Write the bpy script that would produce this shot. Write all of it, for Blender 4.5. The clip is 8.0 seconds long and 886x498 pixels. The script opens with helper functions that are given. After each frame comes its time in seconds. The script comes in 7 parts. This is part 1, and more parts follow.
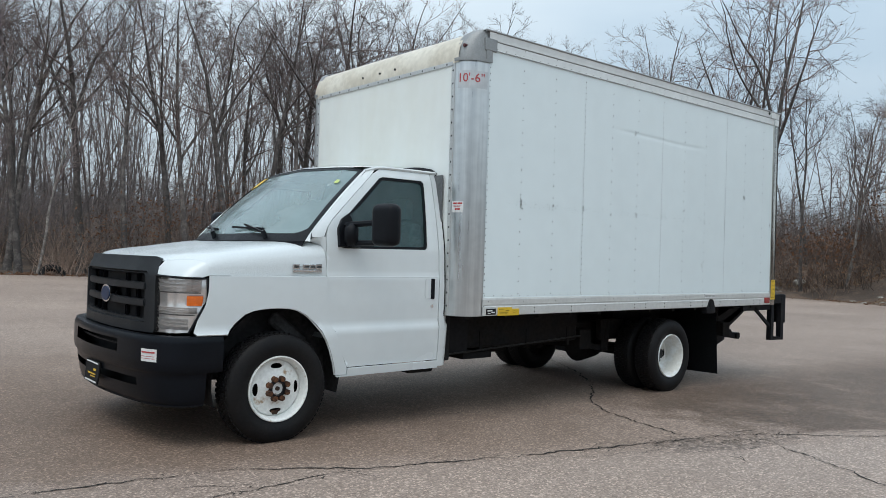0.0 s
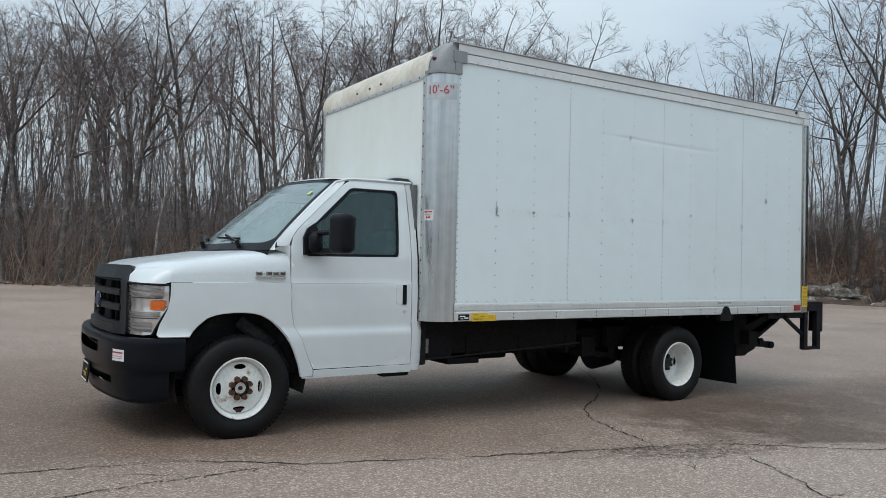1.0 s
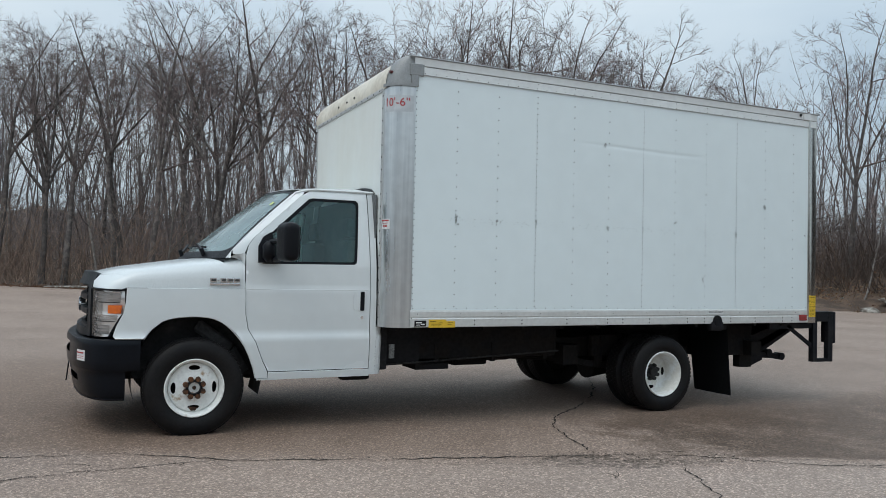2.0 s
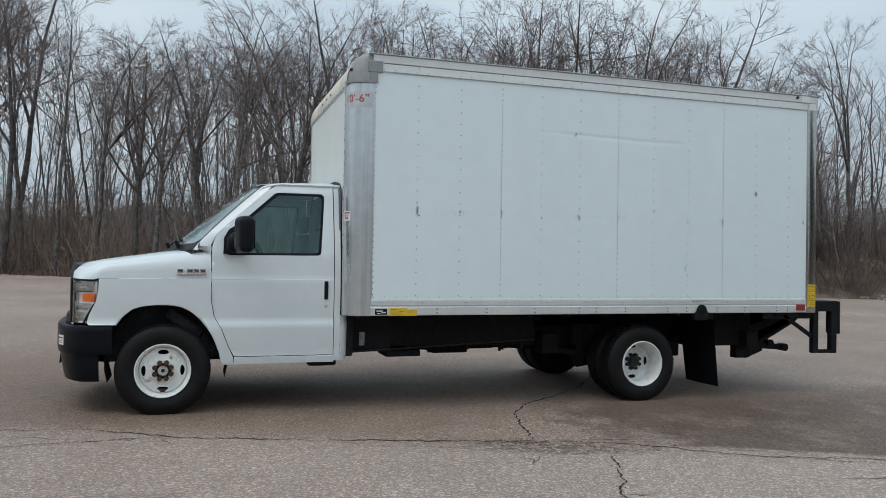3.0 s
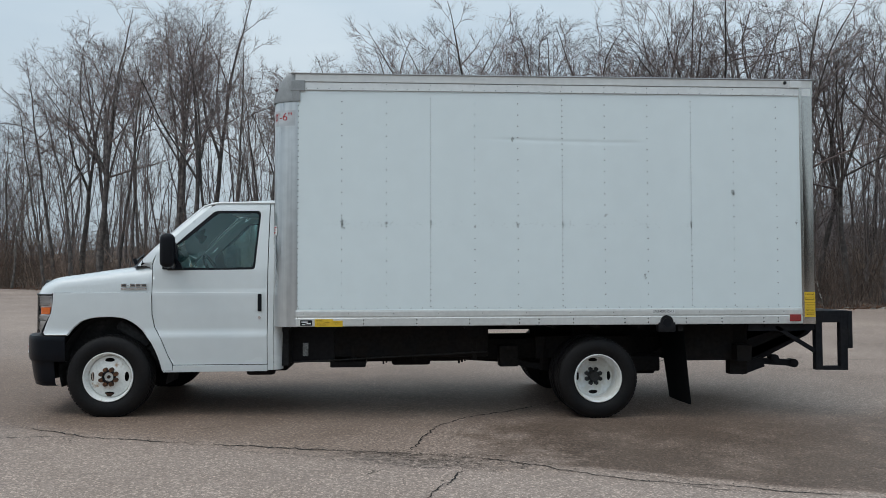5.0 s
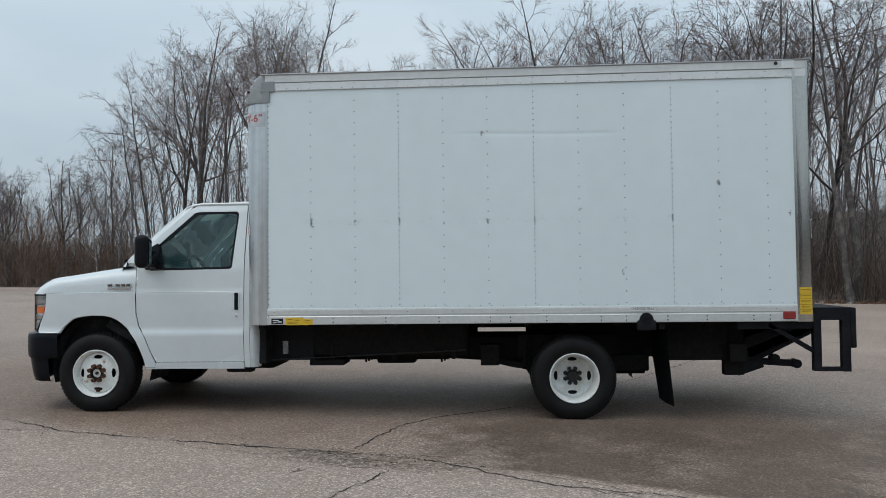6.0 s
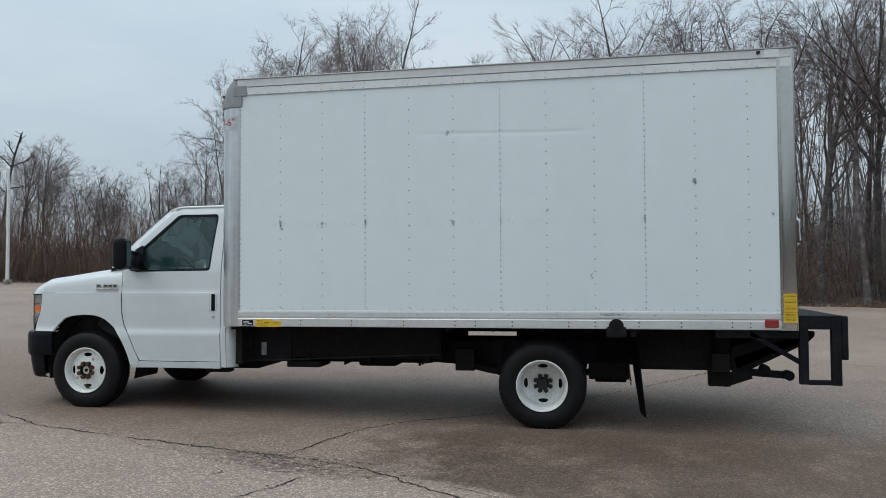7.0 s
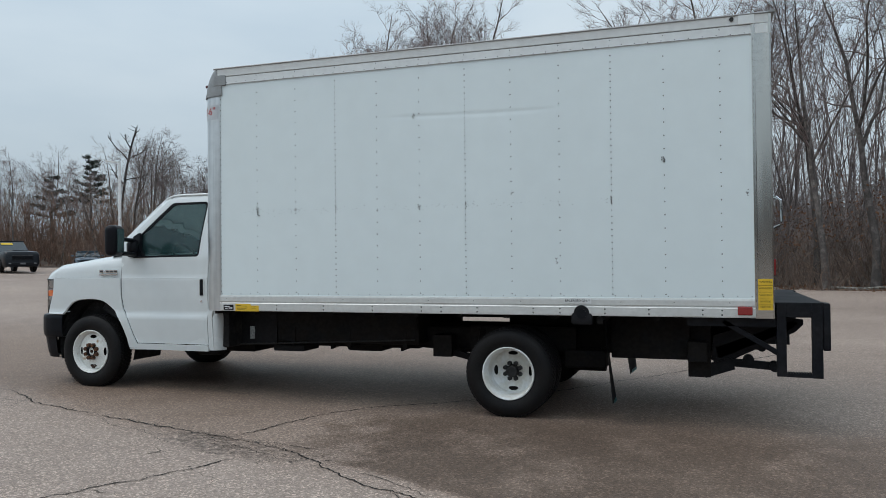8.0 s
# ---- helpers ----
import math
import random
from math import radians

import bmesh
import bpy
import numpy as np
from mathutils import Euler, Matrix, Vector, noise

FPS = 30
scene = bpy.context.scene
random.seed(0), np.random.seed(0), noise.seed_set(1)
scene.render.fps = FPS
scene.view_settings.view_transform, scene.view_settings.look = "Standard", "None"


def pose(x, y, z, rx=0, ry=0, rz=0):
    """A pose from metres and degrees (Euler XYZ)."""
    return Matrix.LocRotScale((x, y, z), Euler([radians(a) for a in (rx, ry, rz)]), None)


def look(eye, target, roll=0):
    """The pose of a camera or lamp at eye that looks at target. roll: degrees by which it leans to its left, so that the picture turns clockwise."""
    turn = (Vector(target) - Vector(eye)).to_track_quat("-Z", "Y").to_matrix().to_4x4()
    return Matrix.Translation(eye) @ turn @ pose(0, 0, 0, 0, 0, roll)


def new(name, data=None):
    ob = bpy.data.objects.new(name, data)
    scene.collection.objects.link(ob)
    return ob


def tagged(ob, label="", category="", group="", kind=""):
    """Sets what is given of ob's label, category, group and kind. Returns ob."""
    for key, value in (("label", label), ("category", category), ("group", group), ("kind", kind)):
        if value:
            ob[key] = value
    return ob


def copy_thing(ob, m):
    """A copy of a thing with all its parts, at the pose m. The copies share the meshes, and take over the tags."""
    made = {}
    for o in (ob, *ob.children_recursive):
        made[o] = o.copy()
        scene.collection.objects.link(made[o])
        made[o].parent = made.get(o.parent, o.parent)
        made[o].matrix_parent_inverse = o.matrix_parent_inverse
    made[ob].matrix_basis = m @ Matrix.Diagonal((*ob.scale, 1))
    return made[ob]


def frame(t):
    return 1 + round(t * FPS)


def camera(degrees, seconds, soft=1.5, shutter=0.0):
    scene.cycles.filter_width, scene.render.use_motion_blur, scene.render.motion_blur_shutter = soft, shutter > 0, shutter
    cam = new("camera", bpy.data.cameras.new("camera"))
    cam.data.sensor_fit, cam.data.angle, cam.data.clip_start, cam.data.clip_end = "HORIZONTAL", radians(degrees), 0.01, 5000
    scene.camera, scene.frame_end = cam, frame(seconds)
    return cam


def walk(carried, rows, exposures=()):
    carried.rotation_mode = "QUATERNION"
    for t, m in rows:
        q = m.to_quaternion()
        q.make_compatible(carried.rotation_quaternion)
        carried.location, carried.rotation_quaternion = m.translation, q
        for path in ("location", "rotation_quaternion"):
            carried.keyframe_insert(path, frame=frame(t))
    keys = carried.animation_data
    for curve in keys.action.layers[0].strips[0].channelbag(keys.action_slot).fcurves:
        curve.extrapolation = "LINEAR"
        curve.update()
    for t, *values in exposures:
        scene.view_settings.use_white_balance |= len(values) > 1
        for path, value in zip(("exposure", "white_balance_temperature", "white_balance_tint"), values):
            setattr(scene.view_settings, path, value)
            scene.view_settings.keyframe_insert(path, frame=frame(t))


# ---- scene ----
cam = camera(59.9, 8.0, soft=0.8)
METRES, EYE, TILT, LEAN, TURN = 9.44, 1.333, 0.0, 0.0, -40.2
ROWS = [
    (0.0, 0.0, 0.0, 0.0, -0.01, 0.37, -1.72),
    (0.5, 0.0599, -0.0085, -0.0004, 3.82, 1.65, -1.78),
    (1.0, 0.1209, -0.0095, -0.0009, 8.31, 1.02, -1.22),
    (1.5, 0.1816, -0.0042, 0.0, 11.97, 1.63, -1.25),
    (3.0, 0.3652, 0.0208, 0.002, 22.27, 0.72, -0.93),
    (3.5, 0.4223, 0.045, 0.0012, 25.73, 1.61, -0.67),
    (4.0, 0.483, 0.0692, 0.0005, 29.15, 1.49, 0.39),
    (4.5, 0.5358, 0.1053, -0.0012, 32.91, 1.94, 0.17),
    (6.0, 0.6714, 0.2343, -0.0028, 43.78, 1.73, 0.64),
    (6.5, 0.7117, 0.2815, -0.0017, 47.8, 1.82, 0.45),
    (7.0, 0.7455, 0.3344, -0.001, 50.96, 1.79, 0.34),
    (7.5, 0.7829, 0.3862, -0.0001, 54.98, 1.22, 0.28),
    (8.0, 0.8104, 0.444, -0.0015, 58.74, 0.69, 0.57),
]
walk(cam, [(t, pose(-2.537, -4.502, EYE, TILT, LEAN, TURN) @ pose(METRES * x, METRES * y, METRES * z, 90 + pitch, roll, yaw)) for t, x, y, z, yaw, pitch, roll in ROWS],
     exposures=[(0.0, 0.34), (0.5, 0.24), (1.5, 0.19), (3.5, 0.08), (6.0, 0.07), (8.0, 0.09)])

# ---- world and sun: a bright overcast winter day ----
world = bpy.data.worlds.new("overcast_sky")
scene.world = world
world.use_nodes = True
wt = world.node_tree
wt.nodes.clear()
w_out = wt.nodes.new("ShaderNodeOutputWorld")
w_bg = wt.nodes.new("ShaderNodeBackground")
w_sky = wt.nodes.new("ShaderNodeTexSky")
w_sky.sky_type = "NISHITA"
w_sky.sun_disc = False
w_sky.sun_elevation = radians(61)
w_sky.sun_rotation = radians(241)
w_sky.air_density, w_sky.dust_density, w_sky.ozone_density = 1.0, 3.0, 1.0
w_co = wt.nodes.new("ShaderNodeTexCoord")
w_map = wt.nodes.new("ShaderNodeMapping")
w_map.inputs["Scale"].default_value = (1.0, 1.0, 3.2)
w_no = wt.nodes.new("ShaderNodeTexNoise")
w_no.inputs["Scale"].default_value = 1.6
w_no.inputs["Detail"].default_value = 5.0
w_rp = wt.nodes.new("ShaderNodeValToRGB")
w_rp.color_ramp.elements[0].position, w_rp.color_ramp.elements[0].color = 0.34, (4.80, 6.05, 7.10, 1)
w_rp.color_ramp.elements[1].position, w_rp.color_ramp.elements[1].color = 0.68, (6.80, 7.85, 8.55, 1)
w_mx = wt.nodes.new("ShaderNodeMix")
w_mx.data_type = "RGBA"
w_mx.inputs["Factor"].default_value = 0.86
wt.links.new(w_co.outputs["Generated"], w_map.inputs["Vector"])
wt.links.new(w_map.outputs["Vector"], w_no.inputs["Vector"])
wt.links.new(w_no.outputs["Fac"], w_rp.inputs["Fac"])
wt.links.new(w_sky.outputs["Color"], w_mx.inputs["A"])
wt.links.new(w_rp.outputs["Color"], w_mx.inputs["B"])
w_sep = wt.nodes.new("ShaderNodeSeparateXYZ")
w_up = wt.nodes.new("ShaderNodeMapRange")
for key, val in (("From Min", 0.0), ("From Max", 1.0), ("To Min", 0.72), ("To Max", 1.62)):
    w_up.inputs[key].default_value = val
w_gain = wt.nodes.new("ShaderNodeVectorMath")
w_gain.operation = "SCALE"
wt.links.new(w_co.outputs["Generated"], w_sep.inputs["Vector"])
wt.links.new(w_sep.outputs["Z"], w_up.inputs["Value"])
wt.links.new(w_mx.outputs["Result"], w_gain.inputs[0])
wt.links.new(w_up.outputs["Result"], w_gain.inputs["Scale"])
wt.links.new(w_gain.outputs["Vector"], w_bg.inputs["Color"])
wt.links.new(w_bg.outputs["Background"], w_out.inputs["Surface"])
w_bg.inputs["Strength"].default_value = 0.1

sun = new("sun", bpy.data.lights.new("sun", "SUN"))
sun.data.energy, sun.data.angle, sun.data.color = 0.7, radians(35), (1.0, 0.97, 0.93)
sun.matrix_world = look((-14.5, -8, 30), (0, 0, 0))


# ---- materials ----
def links(nt, a, b):
    nt.links.new(a, b)


def node(nt, kind, **values):
    n = nt.nodes.new(kind)
    for k, v in values.items():
        n.inputs[k.replace("_", " ")].default_value = v
    return n


def surface(name, col, rough=0.5, metal=0.0, vary=0.12, scale=3.0, fine=40.0, bump=0.0, bump_scale=200.0, col2=None, patch=(0.45, 0.62), coat=0.0, rand=0.0, spec=0.5, rough_vary=0.08, streak=0.0):
    """A base colour with broad patches, fine grain, bump, and, where rand is given, a difference from object to object."""
    m = bpy.data.materials.new(name)
    m.use_nodes = True
    nt = m.node_tree
    p = nt.nodes["Principled BSDF"]
    p.inputs["Metallic"].default_value = metal
    p.inputs["Coat Weight"].default_value = coat
    p.inputs["Specular IOR Level"].default_value = spec
    co = nt.nodes.new("ShaderNodeTexCoord")
    big = node(nt, "ShaderNodeTexNoise", Scale=scale, Detail=4.0, Roughness=0.6)
    small = node(nt, "ShaderNodeTexNoise", Scale=fine, Detail=3.0)
    if streak:
        mp = nt.nodes.new("ShaderNodeMapping")
        mp.inputs["Scale"].default_value = (1, 1, streak)
        links(nt, co.outputs["Object"], mp.inputs["Vector"])
        links(nt, mp.outputs["Vector"], big.inputs["Vector"])
    else:
        links(nt, co.outputs["Object"], big.inputs["Vector"])
    links(nt, co.outputs["Object"], small.inputs["Vector"])
    ramp = nt.nodes.new("ShaderNodeValToRGB")
    ramp.color_ramp.elements[0].position, ramp.color_ramp.elements[1].position = patch
    second = col2 or tuple(c * (1 - vary) for c in col)
    ramp.color_ramp.elements[0].color = (*second, 1)
    ramp.color_ramp.elements[1].color = (*col, 1)
    links(nt, big.outputs["Fac"], ramp.inputs["Fac"])
    grain = nt.nodes.new("ShaderNodeMapRange")
    grain.inputs["From Min"].default_value, grain.inputs["From Max"].default_value = 0.3, 0.7
    grain.inputs["To Min"].default_value, grain.inputs["To Max"].default_value = 1 - vary, 1 + vary * 0.6
    links(nt, small.outputs["Fac"], grain.inputs["Value"])
    hsv = nt.nodes.new("ShaderNodeHueSaturation")
    links(nt, ramp.outputs["Color"], hsv.inputs["Color"])
    if rand:
        info = nt.nodes.new("ShaderNodeObjectInfo")
        rr = nt.nodes.new("ShaderNodeMapRange")
        rr.inputs["To Min"].default_value, rr.inputs["To Max"].default_value = 1 - rand, 1 + rand
        links(nt, info.outputs["Random"], rr.inputs["Value"])
        mul = nt.nodes.new("ShaderNodeMath")
        mul.operation = "MULTIPLY"
        links(nt, rr.outputs["Result"], mul.inputs[0])
        links(nt, grain.outputs["Result"], mul.inputs[1])
        links(nt, mul.outputs["Value"], hsv.inputs["Value"])
    else:
        links(nt, grain.outputs["Result"], hsv.inputs["Value"])
    links(nt, hsv.outputs["Color"], p.inputs["Base Color"])
    rg = nt.nodes.new("ShaderNodeMapRange")
    rg.inputs["To Min"].default_value, rg.inputs["To Max"].default_value = max(0.02, rough - rough_vary), min(1, rough + rough_vary)
    links(nt, big.outputs["Fac"], rg.inputs["Value"])
    links(nt, rg.outputs["Result"], p.inputs["Roughness"])
    if bump:
        bn = node(nt, "ShaderNodeTexNoise", Scale=bump_scale, Detail=2.0)
        links(nt, co.outputs["Object"], bn.inputs["Vector"])
        b = nt.nodes.new("ShaderNodeBump")
        b.inputs["Strength"].default_value = bump
        b.inputs["Distance"].default_value = 0.01
        links(nt, bn.outputs["Fac"], b.inputs["Height"])
        links(nt, b.outputs["Normal"], p.inputs["Normal"])
    return m


def glass(name, tint=(0.75, 0.85, 0.85), rough=0.0, film=0.0, film_col=(0.6, 0.68, 0.7), ior=1.75):
    """Thin tinted pane: a clear sheet with a Fresnel gloss; film: share of a diffuse colour that paints in damp haze
    and reflected sky.
    """
    m = bpy.data.materials.new(name)
    m.use_nodes = True
    nt = m.node_tree
    nt.nodes.clear()
    out = nt.nodes.new("ShaderNodeOutputMaterial")
    tr = nt.nodes.new("ShaderNodeBsdfTransparent")
    tr.inputs["Color"].default_value = (*tint, 1)
    gl = nt.nodes.new("ShaderNodeBsdfGlossy")
    gl.inputs["Roughness"].default_value = rough
    fr = nt.nodes.new("ShaderNodeFresnel")
    fr.inputs["IOR"].default_value = ior
    mx = nt.nodes.new("ShaderNodeMixShader")
    last = tr
    if film:
        df = nt.nodes.new("ShaderNodeBsdfDiffuse")
        df.inputs["Color"].default_value = (*film_col, 1)
        co = nt.nodes.new("ShaderNodeTexCoord")
        drops = node(nt, "ShaderNodeTexNoise", Scale=3.0, Detail=6.0)
        links(nt, co.outputs["Object"], drops.inputs["Vector"])
        amount = nt.nodes.new("ShaderNodeMapRange")
        amount.inputs["From Min"].default_value, amount.inputs["From Max"].default_value = 0.35, 0.7
        amount.inputs["To Min"].default_value, amount.inputs["To Max"].default_value = film * 0.85, film * 1.12
        links(nt, drops.outputs["Fac"], amount.inputs["Value"])
        fm = nt.nodes.new("ShaderNodeMixShader")
        links(nt, amount.outputs["Result"], fm.inputs["Fac"])
        links(nt, tr.outputs["BSDF"], fm.inputs[1])
        links(nt, df.outputs["BSDF"], fm.inputs[2])
        last = fm
    links(nt, fr.outputs["Fac"], mx.inputs["Fac"])
    links(nt, last.outputs[0], mx.inputs[1])
    links(nt, gl.outputs["BSDF"], mx.inputs[2])
    links(nt, mx.outputs["Shader"], out.inputs["Surface"])
    return m


def asphalt():
    """Old sun-bleached asphalt: pale aggregate, brown dust, dark damp patches."""
    m = bpy.data.materials.new("old_asphalt")
    m.use_nodes = True
    nt = m.node_tree
    p = nt.nodes["Principled BSDF"]
    co = nt.nodes.new("ShaderNodeTexCoord")
    stone = node(nt, "ShaderNodeTexVoronoi", Scale=92.0)
    grit = node(nt, "ShaderNodeTexNoise", Scale=260.0, Detail=2.0)
    wide = node(nt, "ShaderNodeTexNoise", Scale=0.22, Detail=7.0, Roughness=0.62)
    damp = node(nt, "ShaderNodeTexNoise", Scale=0.75, Detail=8.0, Roughness=0.68)
    stretch = nt.nodes.new("ShaderNodeMapping")
    stretch.inputs["Scale"].default_value = (0.45, 1.3, 1.0)
    stretch.inputs["Location"].default_value = (3.7, 1.9, 0.0)
    links(nt, co.outputs["Object"], stretch.inputs["Vector"])
    for n in (stone, grit, wide):
        links(nt, co.outputs["Object"], n.inputs["Vector"])
    links(nt, stretch.outputs["Vector"], damp.inputs["Vector"])
    base = nt.nodes.new("ShaderNodeValToRGB")
    e = base.color_ramp.elements
    e[0].position, e[0].color = 0.30, (0.240, 0.179, 0.144, 1)
    e[1].position, e[1].color = 0.68, (0.365, 0.278, 0.226, 1)
    links(nt, wide.outputs["Fac"], base.inputs["Fac"])
    chip = nt.nodes.new("ShaderNodeValToRGB")
    e = chip.color_ramp.elements
    e[0].position, e[0].color = 0.0, (0.56, 0.545, 0.53, 1)
    e[1].position, e[1].color = 1.0, (1.80, 1.78, 1.75, 1)
    mid = chip.color_ramp.elements.new(0.78)
    mid.color = (1.02, 1.01, 1.00, 1)
    shade = nt.nodes.new("ShaderNodeSeparateColor")
    links(nt, stone.outputs["Color"], shade.inputs["Color"])
    links(nt, shade.outputs["Red"], chip.inputs["Fac"])
    mul = nt.nodes.new("ShaderNodeMix")
    mul.data_type, mul.blend_type = "RGBA", "MULTIPLY"
    mul.inputs["Factor"].default_value = 0.92
    links(nt, base.outputs["Color"], mul.inputs["A"])
    links(nt, chip.outputs["Color"], mul.inputs["B"])

    def calc(op, x, y):
        n = nt.nodes.new("ShaderNodeMath")
        n.operation = op
        for i, v in enumerate((x, y)):
            if isinstance(v, (int, float)):
                n.inputs[i].default_value = v
            else:
                links(nt, v, n.inputs[i])
        return n.outputs["Value"]

    def ease(v, lo, hi, to_lo=0.0, to_hi=1.0):
        n = nt.nodes.new("ShaderNodeMapRange")
        n.interpolation_type = "SMOOTHSTEP"
        for key, val in (("From Min", lo), ("From Max", hi), ("To Min", to_lo), ("To Max", to_hi)):
            n.inputs[key].default_value = val
        links(nt, v, n.inputs["Value"])
        return n.outputs["Result"]

    # a wide damp stain north of the long crack, behind the junction of the cracks
    sep = nt.nodes.new("ShaderNodeSeparateXYZ")
    links(nt, co.outputs["Object"], sep.inputs["Vector"])
    grit_wide = node(nt, "ShaderNodeTexNoise", Scale=16.0, Detail=5.0, Roughness=0.65)
    links(nt, co.outputs["Object"], grit_wide.inputs["Vector"])
    ragged = node(nt, "ShaderNodeTexNoise", Scale=1.7, Detail=8.0, Roughness=0.7)
    links(nt, co.outputs["Object"], ragged.inputs["Vector"])
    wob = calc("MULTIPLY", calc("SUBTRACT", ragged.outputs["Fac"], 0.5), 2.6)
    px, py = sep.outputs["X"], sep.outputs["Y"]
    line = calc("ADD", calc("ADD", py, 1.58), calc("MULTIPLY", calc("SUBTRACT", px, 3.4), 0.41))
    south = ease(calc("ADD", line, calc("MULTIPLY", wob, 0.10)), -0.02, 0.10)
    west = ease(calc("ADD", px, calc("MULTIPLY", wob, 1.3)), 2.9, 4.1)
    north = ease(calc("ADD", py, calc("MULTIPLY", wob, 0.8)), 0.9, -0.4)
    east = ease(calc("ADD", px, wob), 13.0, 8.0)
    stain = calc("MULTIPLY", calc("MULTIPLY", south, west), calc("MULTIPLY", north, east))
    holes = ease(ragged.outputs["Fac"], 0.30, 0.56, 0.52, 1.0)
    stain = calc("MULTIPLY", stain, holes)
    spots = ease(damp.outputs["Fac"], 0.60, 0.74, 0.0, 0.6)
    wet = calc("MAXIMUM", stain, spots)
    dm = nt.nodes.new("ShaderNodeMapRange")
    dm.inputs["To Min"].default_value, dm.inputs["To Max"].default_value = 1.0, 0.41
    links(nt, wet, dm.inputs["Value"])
    # old: a darker paving tone at the truck's front, partly its shade painted in
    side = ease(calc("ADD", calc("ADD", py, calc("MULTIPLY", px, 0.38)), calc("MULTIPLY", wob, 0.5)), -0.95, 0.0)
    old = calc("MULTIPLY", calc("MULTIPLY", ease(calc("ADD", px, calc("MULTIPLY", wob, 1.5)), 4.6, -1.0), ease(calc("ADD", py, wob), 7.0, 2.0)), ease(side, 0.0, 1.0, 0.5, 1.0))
    # crumbled paving where the cracks meet
    cx, cy = calc("MULTIPLY", calc("SUBTRACT", px, 2.75), 1.35), calc("MULTIPLY", calc("ADD", calc("ADD", py, 1.50), calc("MULTIPLY", calc("SUBTRACT", px, 2.75), 0.34)), 4.6)
    ring = calc("ADD", calc("ADD", calc("MULTIPLY", cx, cx), calc("MULTIPLY", cy, cy)), calc("MULTIPLY", wob, 1.7))
    crumbled = calc("MULTIPLY", ease(ring, 1.15, 0.25), ease(grit_wide.outputs["Fac"], 0.40, 0.58))
    # far paving lightened in its colour, in place of its sheen at low angles
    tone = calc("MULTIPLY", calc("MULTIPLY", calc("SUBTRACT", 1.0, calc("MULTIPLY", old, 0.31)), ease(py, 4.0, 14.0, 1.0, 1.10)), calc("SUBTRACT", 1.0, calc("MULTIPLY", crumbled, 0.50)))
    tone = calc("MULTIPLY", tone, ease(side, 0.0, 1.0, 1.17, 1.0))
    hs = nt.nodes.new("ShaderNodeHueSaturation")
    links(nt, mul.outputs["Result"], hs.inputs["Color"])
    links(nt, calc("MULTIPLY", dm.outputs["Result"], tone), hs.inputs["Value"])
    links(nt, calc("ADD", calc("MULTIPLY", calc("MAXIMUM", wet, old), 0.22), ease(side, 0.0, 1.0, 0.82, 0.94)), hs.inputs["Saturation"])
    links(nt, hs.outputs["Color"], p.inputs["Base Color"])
    rr = nt.nodes.new("ShaderNodeMapRange")
    rr.inputs["From Min"].default_value, rr.inputs["From Max"].default_value = 0.41, 1.0
    rr.inputs["To Min"].default_value, rr.inputs["To Max"].default_value = 0.56, 0.62
    links(nt, dm.outputs["Result"], rr.inputs["Value"])
    links(nt, rr.outputs["Result"], p.inputs["Roughness"])
    p.inputs["Specular IOR Level"].default_value = 0.25
    b = nt.nodes.new("ShaderNodeBump")
    b.inputs["Strength"].default_value, b.inputs["Distance"].default_value = 0.45, 0.005
    add = nt.nodes.new("ShaderNodeMath")
    links(nt, stone.outputs["Distance"], add.inputs[0])
    links(nt, grit.outputs["Fac"], add.inputs[1])
    links(nt, add.outputs["Value"], b.inputs["Height"])
    links(nt, b.outputs["Normal"], p.inputs["Normal"])
    return m


WHITE = surface("white_vehicle_paint", (0.705, 0.748, 0.752), 0.26, vary=0.02, scale=1.4, fine=9.0, coat=0.35, rough_vary=0.05)
PANEL = surface("white_panel_skin", (0.765, 0.845, 0.854), 0.34, vary=0.018, scale=0.8, fine=5.0, rough_vary=0.06, streak=0.35)
CREAM = surface("weathered_cream_plastic", (0.72, 0.68, 0.58), 0.5, vary=0.08, scale=2.5, fine=20.0, col2=(0.60, 0.55, 0.45))
ALU = surface("weathered_aluminium", (0.62, 0.63, 0.62), 0.42, metal=0.75, vary=0.08, scale=2.0, fine=60.0, streak=0.15)
POST = surface("brushed_corner_post", (0.66, 0.68, 0.68), 0.30, metal=0.85, vary=0.07, scale=16.0, fine=12.0, streak=0.03, col2=(0.52, 0.54, 0.55), patch=(0.35, 0.60))
TOPRAIL = surface("pale_top_rail", (0.76, 0.78, 0.77), 0.42, metal=0.15, vary=0.05, scale=1.5, fine=20.0, streak=0.3)
PATCH = surface("worn_white_patch", (0.66, 0.68, 0.68), 0.45, metal=0.35, vary=0.10, scale=16.0, fine=14.0, streak=0.08, col2=(0.54, 0.56, 0.57))
RAIL = surface("dull_rail_aluminium", (0.70, 0.71, 0.69), 0.45, metal=0.45, vary=0.06, scale=2.0, fine=30.0)
FRONTSKIN = surface("stained_front_skin", (0.80, 0.84, 0.82), 0.36, vary=0.02, scale=1.1, fine=6.0, streak=0.3, col2=(0.74, 0.755, 0.70), patch=(0.35, 0.62))
BEADED = surface("white_paint_with_water_drops", (0.69, 0.73, 0.735), 0.24, vary=0.03, scale=1.4, fine=60.0, coat=0.35, bump=0.22, bump_scale=170)
TEAL = surface("teal_plastic", (0.01, 0.16, 0.17), 0.5, vary=0.2, scale=20.0)
STEEL = surface("polished_stainless", (0.52, 0.51, 0.48), 0.17, metal=1.0, vary=0.04, scale=2.0, fine=30.0, streak=0.2, rough_vary=0.02)
